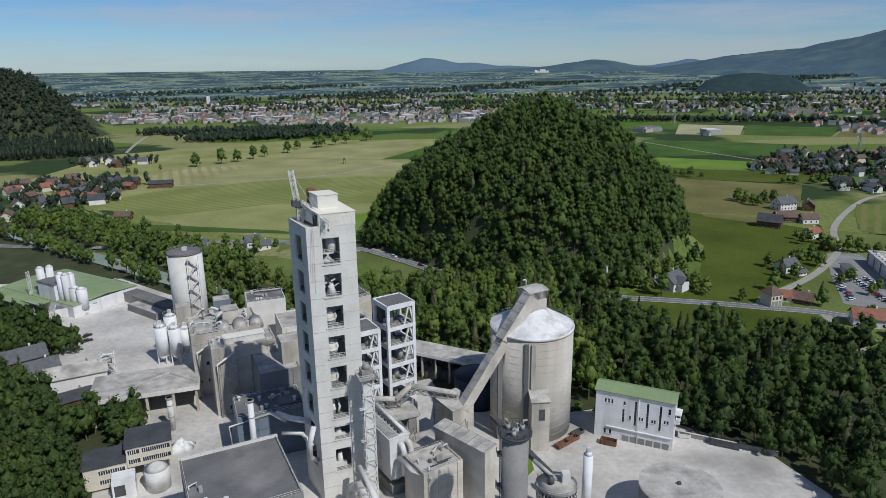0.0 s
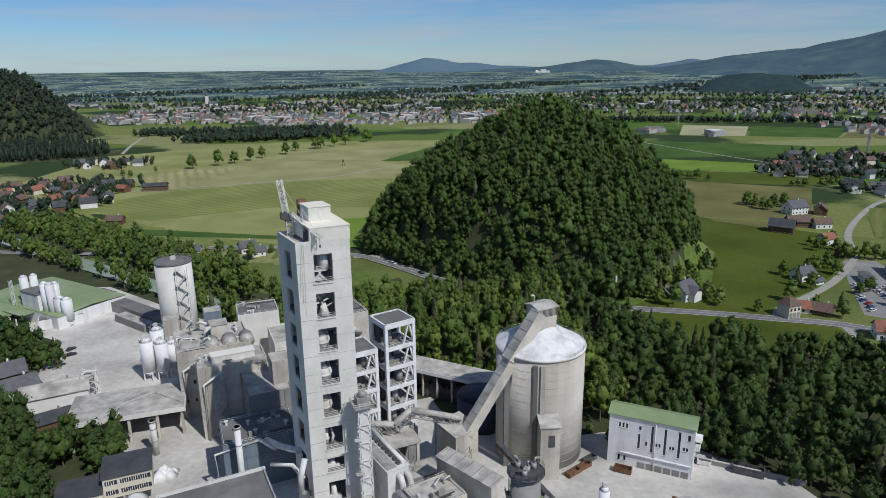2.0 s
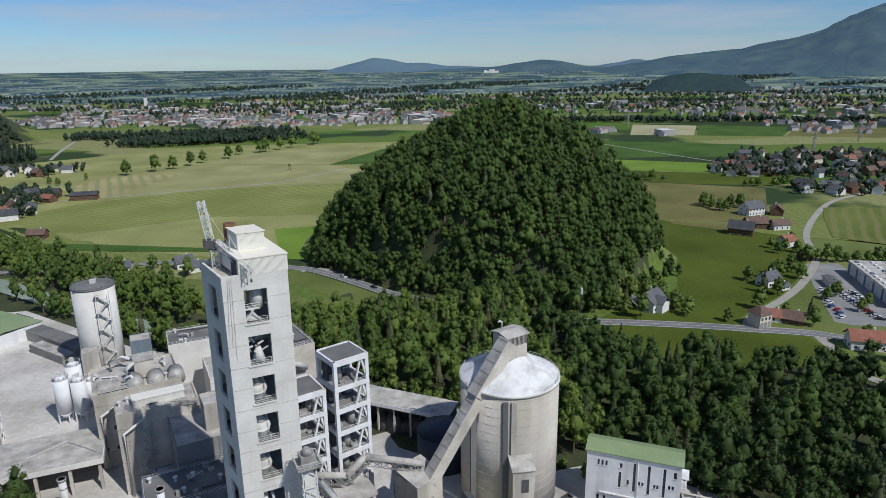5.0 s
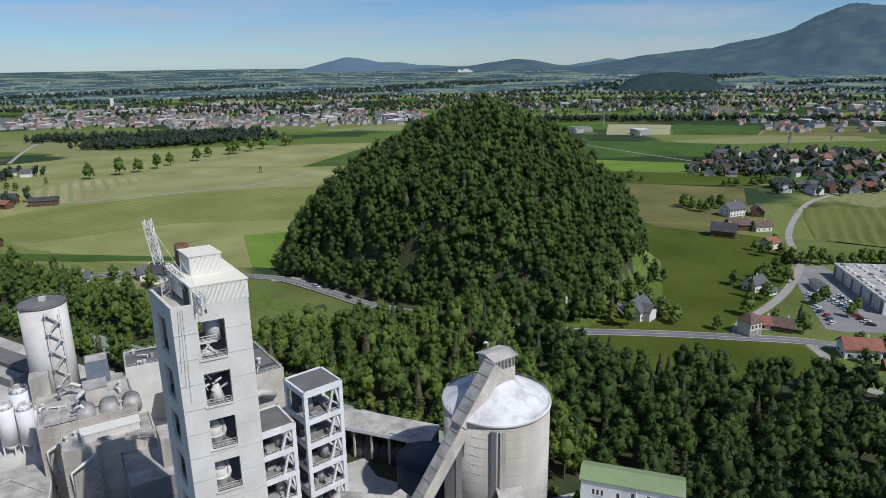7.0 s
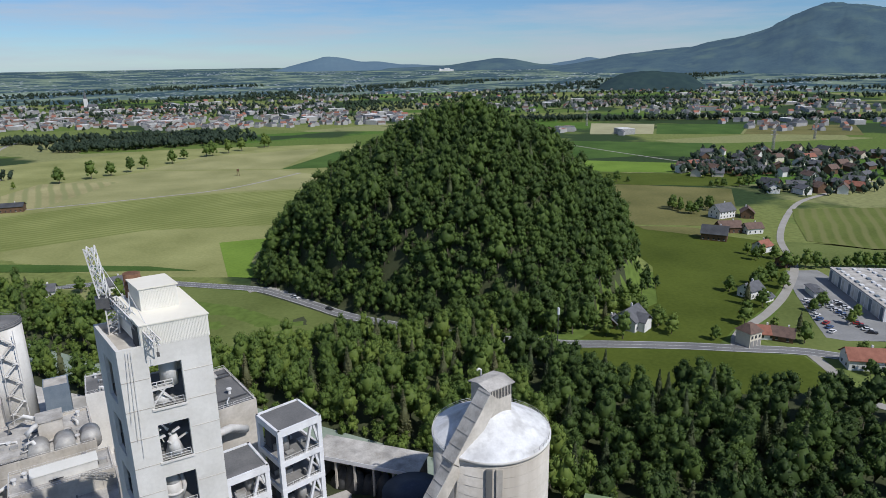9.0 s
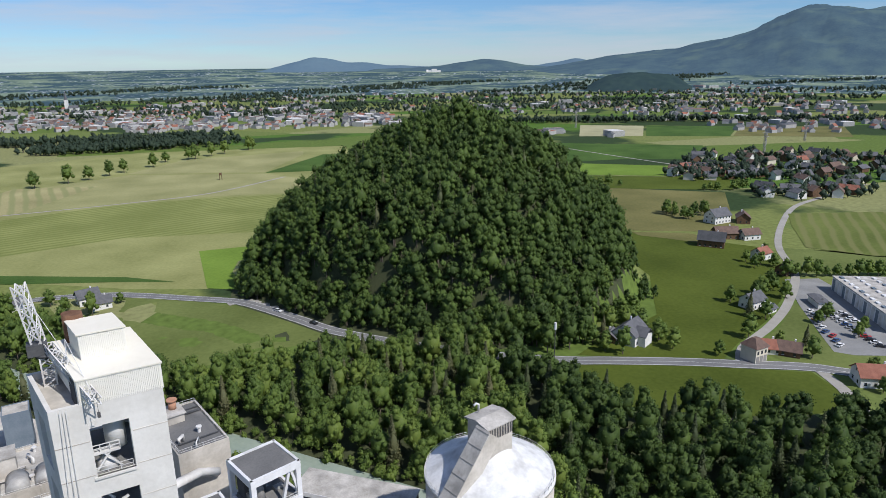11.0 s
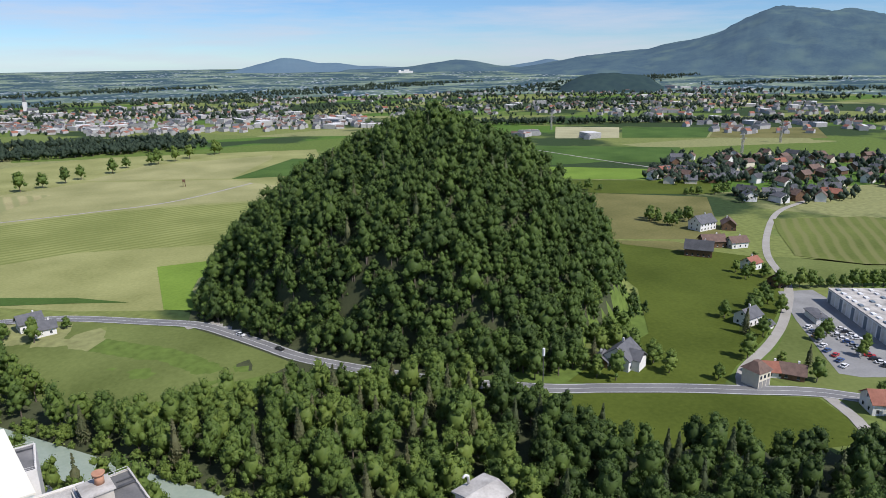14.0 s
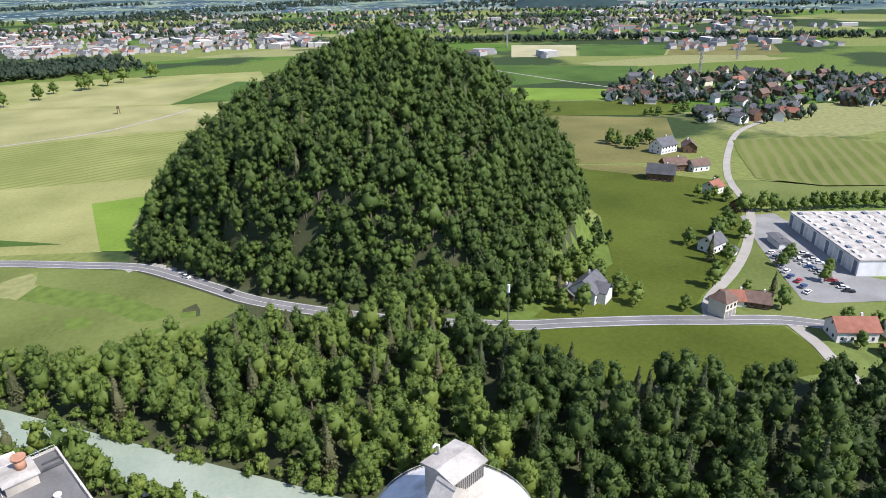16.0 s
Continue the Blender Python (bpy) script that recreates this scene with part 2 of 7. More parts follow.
TERRA = mk("terracotta_cap", (0.4, 0.2, 0.12), (0.5, 0.28, 0.18), 0.8, 0.6)
GREEN_ROOF = mk("pale_green_sheet_roof", (0.2, 0.27, 0.13), (0.27, 0.34, 0.18), 0.7, 0.1, fine=1.5, c=(0.32, 0.36, 0.26))
BLUEGREY = mk("blue_grey_sheet", (0.13, 0.17, 0.21), (0.19, 0.23, 0.27), 0.6, 0.3, fine=2.0)
WALL_W = mk("white_render_wall", (0.66, 0.65, 0.62), (0.76, 0.75, 0.72), 0.9, 0.4, fine=2.0)
WALL_C = mk("cream_render_wall", (0.58, 0.53, 0.42), (0.66, 0.61, 0.5), 0.9, 0.4, fine=2.0)
WOODW = mk("brown_timber_wall", (0.1, 0.06, 0.035), (0.17, 0.1, 0.06), 0.85, 0.8, fine=3.0)
ROOF_GREY = mk("slate_tile_roof", (0.09, 0.092, 0.1), (0.14, 0.142, 0.15), 0.85, 0.5, fine=3.0)
ROOF_RED = mk("red_tile_roof", (0.22, 0.09, 0.06), (0.32, 0.14, 0.095), 0.85, 0.5, fine=3.0)
ROOF_BRN = mk("brown_tile_roof", (0.11, 0.075, 0.06), (0.18, 0.12, 0.095), 0.85, 0.5, fine=3.0)
PANE = glass("window_glass", (0.035, 0.042, 0.05))
ASPHALT = mk("asphalt", (0.15, 0.15, 0.15), (0.21, 0.21, 0.205), 0.9, 0.08, bump=0.1, fine=1.5)
LINE = mk("road_paint", (0.6, 0.6, 0.58), (0.7, 0.7, 0.68), 0.8, 0.6)
PALE_ROAD = mk("gravel_lane", (0.29, 0.275, 0.24), (0.39, 0.37, 0.33), 0.95, 0.1, bump=0.2, fine=1.5)
WATER = mk("milky_green_river", (0.25, 0.31, 0.25), (0.34, 0.39, 0.32), 0.25, 0.06, bump=0.25, fine=0.8, spec=0.5)
BARK = mk("bark", (0.1, 0.08, 0.06), (0.17, 0.14, 0.11), 0.95, 1.0)
LEAF = mk_leaf("broad_leaves", (0.06, 0.1, 0.028), (0.13, 0.2, 0.044), (0.23, 0.3, 0.062))
NEEDLE = mk_leaf("conifer_needles", (0.06, 0.085, 0.036), (0.11, 0.135, 0.06), (0.17, 0.17, 0.08))
# paler, bluish leaf tones put the haze of distance into the colour
HAZED_LEAF = mk_leaf("hazed_leaves", (0.04, 0.065, 0.042), (0.06, 0.09, 0.055), (0.095, 0.125, 0.075))
TOWN_WALL = mk("town_wall", (0.33, 0.325, 0.31), (0.45, 0.44, 0.42), 0.9, 0.4, fine=2.0)
GROUND = mk_ground("valley_floor")
FOREST_FLOOR = mk("forest_floor", (0.035, 0.045, 0.018), (0.07, 0.08, 0.035), 0.95, 0.1, fine=1.0)
# bluish base tones and the blue glow together imitate haze
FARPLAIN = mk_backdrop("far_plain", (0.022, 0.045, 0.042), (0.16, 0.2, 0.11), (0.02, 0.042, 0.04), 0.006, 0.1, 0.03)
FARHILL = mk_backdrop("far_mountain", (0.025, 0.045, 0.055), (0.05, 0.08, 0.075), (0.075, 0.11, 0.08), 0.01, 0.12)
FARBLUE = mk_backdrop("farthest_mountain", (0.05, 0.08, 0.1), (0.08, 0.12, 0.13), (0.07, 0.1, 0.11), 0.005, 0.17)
FARWOOD = mk_backdrop("far_wooded_mound", (0.015, 0.03, 0.025), (0.03, 0.05, 0.035), (0.02, 0.035, 0.03), 0.03, 0.05)
F_PALE = mk_field("pale_meadow", (0.22, 0.235, 0.08), (0.28, 0.285, 0.115))
F_ROWS = mk_field("mown_meadow", (0.19, 0.215, 0.062), (0.24, 0.255, 0.088), 7.0, 66, (0.15, 0.185, 0.05))
F_TAN = mk_field("cut_hay_field", (0.29, 0.27, 0.125), (0.35, 0.32, 0.16), 11.0, -20, (0.22, 0.24, 0.1))
F_YELLOW = mk_field("dry_meadow", (0.26, 0.265, 0.11), (0.31, 0.3, 0.14))
F_VIVID = mk_field("lush_grass", (0.062, 0.086, 0.012), (0.085, 0.11, 0.018))
F_VIVID_L = mk_field("bright_grass", (0.13, 0.21, 0.03), (0.16, 0.245, 0.04))
F_DARK = mk_field("dark_crop", (0.05, 0.1, 0.02), (0.075, 0.13, 0.03))
F_OLIVE = mk_field("olive_meadow", (0.125, 0.128, 0.043), (0.17, 0.158, 0.06))
F_BEIGE = mk_field("ripe_crop", (0.33, 0.32, 0.18), (0.38, 0.36, 0.22))
F_HAY = mk_field("raked_hay_field", (0.105, 0.135, 0.032), (0.135, 0.16, 0.043), 9.0, 35, (0.18, 0.185, 0.07))
F_LAWN = mk_field("lawn", (0.11, 0.14, 0.038), (0.145, 0.175, 0.054))


# ---- building helpers ----
def link(name, bm, mat, parent=None, label="", smooth=False):
    me = bpy.data.meshes.new(name)
    bm.to_mesh(me)
    bm.free()
    for m in mat if isinstance(mat, (list, tuple)) else [mat]:
        me.materials.append(m)
    if smooth:
        me.shade_smooth()
    ob = new(name, me)
    ob.parent = parent
    return tagged(ob, label)


def part(name, bm, material, parent, label="", smooth=False):
    return link(name, bm, material, parent, label, smooth)


def thing(name, label, category, x, y, z, rz=0.0, group="", kind=""):
    ob = new(name)
    ob.matrix_basis = pose(x, y, z, 0, 0, rz)
    ob.empty_display_size = 0.5
    return tagged(ob, label, category, group, kind)


def B():
    return bmesh.new()


def bx(bm, x0, y0, z0, x1, y1, z1, m=None):
    """An axis-aligned block between two corners, or that block moved by m."""
    vs = [bm.verts.new((m or Matrix()) @ Vector((x, y, z))) for z in (z0, z1) for x, y in ((x0, y0), (x1, y0), (x1, y1), (x0, y1))]
    for f in ((3, 2, 1, 0), (4, 5, 6, 7), (0, 1, 5, 4), (1, 2, 6, 5), (2, 3, 7, 6), (3, 0, 4, 7)):
        bm.faces.new([vs[i] for i in f])
    return bm


def cyl(bm, x, y, z0, z1, r, r2=None, n=20, caps=True):
    r2 = r if r2 is None else r2
    lo = [bm.verts.new((x + r * math.cos(i * 2 * math.pi / n), y + r * math.sin(i * 2 * math.pi / n), z0)) for i in range(n)]
    hi = [bm.verts.new((x + r2 * math.cos(i * 2 * math.pi / n), y + r2 * math.sin(i * 2 * math.pi / n), z1)) for i in range(n)]
    for i in range(n):
        f = bm.faces.new((lo[i], lo[(i + 1) % n], hi[(i + 1) % n], hi[i]))
        f.smooth = n > 10
    if caps:
        bm.faces.new(lo[::-1]), bm.faces.new(hi)
    return bm


def beam(bm, p, q, w=0.3, h=None):
    """A square bar from p to q."""
    p, q = Vector(p), Vector(q)
    m = Matrix.Translation(p) @ (q - p).to_track_quat("Z", "Y").to_matrix().to_4x4()
    h = w if h is None else h
    return bx(bm, -w / 2, -h / 2, 0, w / 2, h / 2, (q - p).length, m)


def tube(bm, pts, r, n=12):
    """A round pipe along pts, mitred at its bends."""
    pts = [Vector(p) for p in pts]
    rings = []
    for i, p in enumerate(pts):
        a = (pts[min(i + 1, len(pts) - 1)] - p).normalized() if i < len(pts) - 1 else (p - pts[i - 1]).normalized()
        b = (p - pts[i - 1]).normalized() if i else a
        t = (a + b).normalized()
        q = t.to_track_quat("Z", "Y")
        rings.append([bm.verts.new(p + q @ Vector((r * math.cos(k * 2 * math.pi / n), r * math.sin(k * 2 * math.pi / n), 0))) for k in range(n)])
    for a, b in zip(rings, rings[1:]):
        k0 = min(range(n), key=lambda k: (b[k].co - a[0].co).length)
        for k in range(n):
            f = bm.faces.new((a[k], a[(k + 1) % n], b[(k + k0 + 1) % n], b[(k + k0) % n]))
            f.smooth = True
    bm.faces.new(rings[0][::-1]), bm.faces.new(rings[-1])
    return bm


def gable(bm, w, d, z0, rise, over=0.5, t=0.25, along="x"):
    """A pitched roof of two slabs over a plan w by d centred on the origin, its ridge along x or y."""
    a, b = (w / 2 + over, d / 2 + over) if along == "x" else (d / 2 + over, w / 2 + over)
    slope = rise / (b - over)
    drop = slope * over
    for s in (-1, 1):
        prof = [(0, z0 + rise), (s * b, z0 - drop), (s * b, z0 - drop + t), (0, z0 + rise + t)]
        ends = []
        for e in (-a, a):
            ends.append([bm.verts.new((e, y, z) if along == "x" else (y, e, z)) for y, z in prof])
        for i in range(4):
            j = (i + 1) % 4
            bm.faces.new((ends[0][i], ends[0][j], ends[1][j], ends[1][i]))
        bm.faces.new(ends[0][::-1]), bm.faces.new(ends[1])
    bmesh.ops.recalc_face_normals(bm, faces=bm.faces)
    return bm


def rail(bm, pts, h=1.1, post=2.0, r=0.05):
    """A handrail with posts and a knee rail along pts."""
    for a, b in zip(pts, pts[1:]):
        a, b = Vector(a), Vector(b)
        for k in (h, h * 0.5):
            beam(bm, a + Vector((0, 0, k)), b + Vector((0, 0, k)), r)
        n = max(1, int((b - a).length / post))
        for i in range(n + 1):
            c = a.lerp(b, i / n)
            beam(bm, c, c + Vector((0, 0, h)), r)
    return bm


def truss(bm, p, q, w, h, n, r=0.15):
    """A lattice girder of four chords with zigzag webs from p to q."""
    p, q = Vector(p), Vector(q)
    m = Matrix.Translation(p) @ (q - p).to_track_quat("Z", "Y").to_matrix().to_4x4()
    L = (q - p).length
    c = [Vector((sx * w / 2, sy * h / 2, 0)) for sx, sy in ((-1, -1), (1, -1), (1, 1), (-1, 1))]
    for k in c:
        beam(bm, m @ k, m @ (k + Vector((0, 0, L))), r)
    for i in range(n):
        z0, z1 = Vector((0, 0, L * i / n)), Vector((0, 0, L * (i + 1) / n))
        for j in range(4):
            a, b = c[j], c[(j + 1) % 4]
            beam(bm, m @ (a + z0), m @ (b + z1) if i % 2 else m @ (b + z0), r * 0.7)
            beam(bm, m @ ((b if i % 2 else a) + z0), m @ ((a if i % 2 else b) + z1), r * 0.7)
    return bm


def wall_holes(bm, w, h, t, holes):
    """An upright wall in the plane y = 0..t, x 0..w, z 0..h, pierced by holes (x0, z0, x1, z1)."""
    xs = sorted({0, w, *[v for k in holes for v in (k[0], k[2])]})
    zs = sorted({0, h, *[v for k in holes for v in (k[1], k[3])]})
    solid = [[not any(k[0] <= (xs[i] + xs[i + 1]) / 2 <= k[2] and k[1] <= (zs[j] + zs[j + 1]) / 2 <= k[3] for k in holes) for j in range(len(zs) - 1)] for i in range(len(xs) - 1)]
    grid = {}

    def v(i, j, s):
        if (i, j, s) not in grid:
            grid[i, j, s] = bm.verts.new((xs[i], t * s, zs[j]))
        return grid[i, j, s]
    nx, nz = len(xs) - 1, len(zs) - 1
    for i in range(nx):
        for j in range(nz):
            if not solid[i][j]:
                continue
            bm.faces.new((v(i, j, 0), v(i + 1, j, 0), v(i + 1, j + 1, 0), v(i, j + 1, 0)))
            bm.faces.new((v(i, j + 1, 1), v(i + 1, j + 1, 1), v(i + 1, j, 1), v(i, j, 1)))
            if i == 0 or not solid[i - 1][j]:
                bm.faces.new((v(i, j, 0), v(i, j + 1, 0), v(i, j + 1, 1), v(i, j, 1)))
            if i == nx - 1 or not solid[i + 1][j]:
                bm.faces.new((v(i + 1, j, 1), v(i + 1, j + 1, 1), v(i + 1, j + 1, 0), v(i + 1, j, 0)))
            if j == 0 or not solid[i][j - 1]:
                bm.faces.new((v(i, j, 1), v(i + 1, j, 1), v(i + 1, j, 0), v(i, j, 0)))
            if j == nz - 1 or not solid[i][j + 1]:
                bm.faces.new((v(i, j + 1, 0), v(i + 1, j + 1, 0), v(i + 1, j + 1, 1), v(i, j + 1, 1)))
    return bm


# ---- lie of the land ----
PG = -5.0


def smooth(a, b, x):
    t = np.clip((np.asarray(x, float) - a) / (b - a), 0, 1)
    return t * t * (3 - 2 * t)


def river_side(x, y):
    return 0.608 * np.asarray(x, float) + 0.794 * (np.asarray(y, float) - 262)


HILL = (77, 434, 114, 129, 73)


def road_y(x):
    return np.interp(x, [-34, -17, -3, 12, 40, 70, 103, 150], [411, 394, 378, 361, 340, 322, 308, 296])


def land(x, y):
    x, y = np.asarray(x, float), np.asarray(y, float)
    s = river_side(x, y)
    z = PG * (1 - smooth(10, 70, s))
    z = z - 2.6 * (1 - smooth(5.5, 9.5, np.abs(s))) * (1 - smooth(48, 66, x))
    cx, cy, rx, ry, h = HILL
    u, v = np.where(x < 70, (x - 70) / 105.5, (x - 70) / 115), np.where(y < cy, (y - cy) / 108, (y - cy) / ry)
    w = u - 0.21 * np.exp(-2.2 * (u * u + v * v))
    r2 = np.clip(w * w + v * v, 0, 1)
    # the road cuts along the hill's foot
    cut = smooth(8, 28, (y - road_y(x)) * 0.78)
    top = 10.9 * np.exp(-((x - 91) / 72.9) ** 2 - ((y - 459.8) / 72.9) ** 2) * (r2 < 1) * smooth(0, 0.15, 1 - r2)
    z = z + cut * (h * (0.3 * (1 - np.sqrt(r2)) + 0.7 * (1 - r2) ** 0.63) + top)
    # wooded hill beside the village
    u, v = np.where(x < -690, (x + 690) / 260, (x + 690) / 135), (y - 1150) / 210
    z = z + 106 * np.clip(1 - u * u - v * v, 0, 1) ** 1.1
    # bank west of the works
    z = z + 10 * smooth(0, 70, -118 - x - 0.7 * np.maximum(y - 170, 0)) * (1 - smooth(225, 262, y))
    # far plain lifts to the horizon
    r = np.hypot(x, y)
    z = z + 54 * np.clip((r - 2300) / 2600, 0, 1.2) ** 1.3
    return z


# ---- ground, water, fields, roads ----
def sheet(name, xs, ys, zf, mats, pick=None, label="", category="", kind="structure"):
    X, Y = np.meshgrid(xs, ys)
    Z = zf(X, Y)
    nx, ny = len(xs), len(ys)
    idx = np.arange(nx * ny).reshape(ny, nx)
    q = np.stack([idx[:-1, :-1], idx[:-1, 1:], idx[1:, 1:], idx[1:, :-1]], -1).reshape(-1, 4)
    me = raw_mesh(name, np.stack([X, Y, Z], -1).reshape(-1, 3), q)
    for m in mats:
        me.materials.append(m)
    if pick is not None:
        c = np.stack([X, Y], -1).reshape(-1, 2)[q].mean(1)
        me.polygons.foreach_set("material_index", pick(c[:, 0], c[:, 1]).astype(np.int32))
    me.shade_smooth()
    return tagged(new(name, me), label, category, kind=kind)


def raw_mesh(name, verts, quads):
    """A mesh straight from arrays of corners and four-cornered faces."""
    me = bpy.data.meshes.new(name)
    me.vertices.add(len(verts))
    me.vertices.foreach_set("co", np.ascontiguousarray(verts, np.float32).ravel())
    k = quads.shape[1]
    me.loops.add(quads.size)
    me.loops.foreach_set("vertex_index", np.ascontiguousarray(quads, np.int32).ravel())
    me.polygons.add(len(quads))
    me.polygons.foreach_set("loop_start", np.arange(0, quads.size, k, dtype=np.int32))
    me.update(calc_edges=True)
    return me


def spread(near, step, far, grow):
    """Grid lines that stand step apart out to near and then wider and wider out to far."""
    v = list(np.arange(0, near, step))
    while v[-1] < far:
        step *= grow
        v.append(v[-1] + step)
    return np.array(v)


FAR_EDGE = [(-600, 640), (-420, 575), (-268, 522), (-150, 432), (-120, 405), (-79, 352), (-40, 332), (-14, 333), (5, 335), (20, 334), (40, 329), (62, 321), (98, 299), (104, 270), (121, 259), (156, 248), (177, 244), (194, 226), (240, 198), (420, 130), (700, 0)]


def far_edge(x):
    return np.interp(x, [p[0] for p in FAR_EDGE], [p[1] for p in FAR_EDGE])


def ground_kind(x, y):
    s = river_side(x, y)
    wood = (s > 6) & (y < far_edge(x) + 2)
    cx, cy, rx, ry, h = HILL
    wood |= ((x - 70) / 109) ** 2 + np.where(y < cy, (y - cy) / 110, (y - cy) / ry) ** 2 < 1
    wood |= np.where(x < -690, (x + 690) / 262, (x + 690) / 137) ** 2 + ((y - 1150) / 212) ** 2 < 1
    wood |= ((x + 545) / 122) ** 2 + ((y - 950) / 66) ** 2 < 1
    wood |= (s <= 6) & (s > -700) & (y > -900)
    k = np.where(wood, 1, 0)
    return np.where(np.hypot(x, y) > 2450, 2, k)


gx = spread(330, 5.0, 4900, 1.09)
gx = np.concatenate([-gx[::-1][:-1], gx])
gy = spread(330, 5.0, 4900, 1.09)
gy = np.concatenate([-gy[::-1][:-1], gy]) + 280
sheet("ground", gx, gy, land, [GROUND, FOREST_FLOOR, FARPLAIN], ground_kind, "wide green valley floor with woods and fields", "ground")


def patch(name, pts, mat, lift, label, category="field", cell=30.0):
    """A thin sheet of one crop laid on the valley floor, its outline given by corners."""
    bm = B()
    f = bm.faces.new([bm.verts.new((x, y, 0)) for x, y in pts])
    bmesh.ops.triangulate(bm, faces=[f])
    for _ in range(7):
        long = [e for e in bm.edges if e.calc_length() > cell]
        if long:
            bmesh.ops.subdivide_edges(bm, edges=long, cuts=1)
            bmesh.ops.triangulate(bm, faces=bm.faces)
    for v in bm.verts:
        v.co.z = float(land(v.co.x, v.co.y)) + lift
    bmesh.ops.recalc_face_normals(bm, faces=bm.faces)
    if sum(f.normal.z for f in bm.faces) < 0:
        bmesh.ops.reverse_faces(bm, faces=bm.faces)
    ob = link(name, bm, mat)
    return tagged(ob, label, category, kind="structure")


def ribbon(name, pts, width, mat, lift, label, category="road", step=5.0, side=0.0):
    """A road strip along a smooth line through pts."""
    P = [Vector((x, y)) for x, y in pts]
    line = []
    for i in range(len(P) - 1):
        p0, p1, p2, p3 = P[max(i - 1, 0)], P[i], P[i + 1], P[min(i + 2, len(P) - 1)]
        n = max(2, int((p2 - p1).length / step))
        for k in range(n):
            t = k / n
            line.append(0.5 * ((2 * p1) + (p2 - p0) * t + (2 * p0 - 5 * p1 + 4 * p2 - p3) * t * t + (3 * p1 - p0 - 3 * p2 + p3) * t ** 3))
    line.append(P[-1])
    V, Q = [], []
    for i, p in enumerate(line):
        d = (line[min(i + 1, len(line) - 1)] - line[max(i - 1, 0)]).normalized()
        nrm = Vector((-d.y, d.x))
        for w in (side + width / 2, side - width / 2):
            q = p + nrm * w
            V.append((q.x, q.y, float(land(p.x, p.y)) + lift))
        if i:
            Q.append((2 * i - 2, 2 * i - 1, 2 * i + 1, 2 * i))
    me = raw_mesh(name, np.array(V), np.array(Q))
    me.materials.append(mat)
    return tagged(new(name, me), label, category, kind="structure")


patch("meadow", [(-425, 705), (-400, 640), (-290, 560), (-236, 505), (-98, 448), (-54, 437), (-25, 470), (-20, 560), (60, 720), (60, 1050), (-220, 1060), (-420, 930)], F_PALE, 0.05, "pale green mown meadow across the valley", "meadow")
patch("meadow_strip", [(-300, 575), (-236, 515), (-128, 566), (-30, 560), (10, 640), (0, 700), (-87, 700), (-159, 690), (-258, 640)], F_ROWS, 0.1, "green meadow with fine mowing rows", "meadow")
patch("dry_field", [(-262, 668), (-159, 698), (-87, 708), (0, 706), (20, 760), (-43, 828), (-100, 840), (-190, 860), (-262, 800)], F_YELLOW, 0.1, "yellowed dry meadow beside the track", "field")
patch("dry_field", [(-43, 836), (-100, 848), (-195, 868), (-150, 965), (0, 1010), (0, 975)], F_YELLOW, 0.12, "yellowed dry meadow beside the tree row", "field")
patch("hay_field", [(-262, 662), (-236, 672), (-205, 795), (-285, 800), (-300, 720)], F_TAN, 0.16, "tan field of cut hay", "field")
patch("dark_field", [(-43, 832), (26, 968), (70, 950), (30, 830)], F_DARK, 0.16, "dark green wedge of crop", "field")
patch("grass_strip", [(-240, 508), (-160, 486), (-103, 470), (-73, 454), (-103, 461), (-165, 472), (-240, 496)], F_DARK, 0.16, "dark strip of unmown grass", "field")
patch("bright_field", [(-69, 517), (-33, 522), (-27, 470), (-28, 428), (-54, 438)], F_VIVID_L, 0.16, "bright green square of fresh grass", "field", 7.0)
patch("roadside_field", [(-240, 470), (-120, 440), (-93, 432), (-58, 418), (-35, 406), (-19, 389), (-6, 374), (8, 357), (0, 350), (-60, 340), (-120, 380), (-240, 440)], F_LAWN, 0.08, "green roadside meadow", "meadow")
patch("lush_field", [(110, 312), (122, 306), (150, 298.5), (165, 293.5), (180, 306), (208, 325), (235, 349), (268, 386), (290, 432), (271, 451), (235, 479), (222, 497), (206, 503), (197, 470), (190, 400), (164, 345), (118, 318)], F_VIVID, 0.12, "lush dark green grass field", "field", 7.0)
patch("lower_field", [(90, 280), (121, 262), (156, 250), (180, 248), (186, 252), (191, 263), (192, 276), (170, 284.5), (149, 292), (117, 301), (98, 304)], F_VIVID, 0.08, "lush green field below the road", "field")
patch("olive_field", [(207, 506), (222, 498), (296, 473), (372, 600), (296, 641), (250, 660)], F_OLIVE, 0.1, "olive brown stubble meadow", "field")
patch("green_strip", [(296, 641), (386, 608), (420, 665), (389, 680), (288, 718), (268, 660)], F_VIVID, 0.12, "vivid green crop strip", "field")
patch("green_strip", [(288, 724), (390, 684), (418, 745), (305, 803), (280, 780)], F_VIVID_L, 0.12, "bright green crop strip", "field")
patch("dark_strip", [(305, 810), (392, 815), (464, 782), (540, 900), (351, 990), (300, 900)], F_DARK, 0.12, "dark green crop field", "field")
patch("ripe_field", [(424, 1055), (518, 1028), (596, 1173), (496, 1221)], F_BEIGE, 0.12, "pale ripe crop field", "field")
patch("olive_strip", [(522, 1026), (640, 985), (740, 1110), (600, 1170)], F_DARK, 0.12, "dark green field by the treeline", "field")
patch("olive_strip", [(645, 985), (800, 920), (900, 1050), (745, 1108)], F_OLIVE, 0.12, "olive brown field by the treeline", "field")
patch("raked_field", [(314, 428), (340, 402), (376, 389), (470, 455), (440, 500), (368, 513), (345, 480)], F_HAY, 0.2, "green field with pale rows of raked hay", "field")
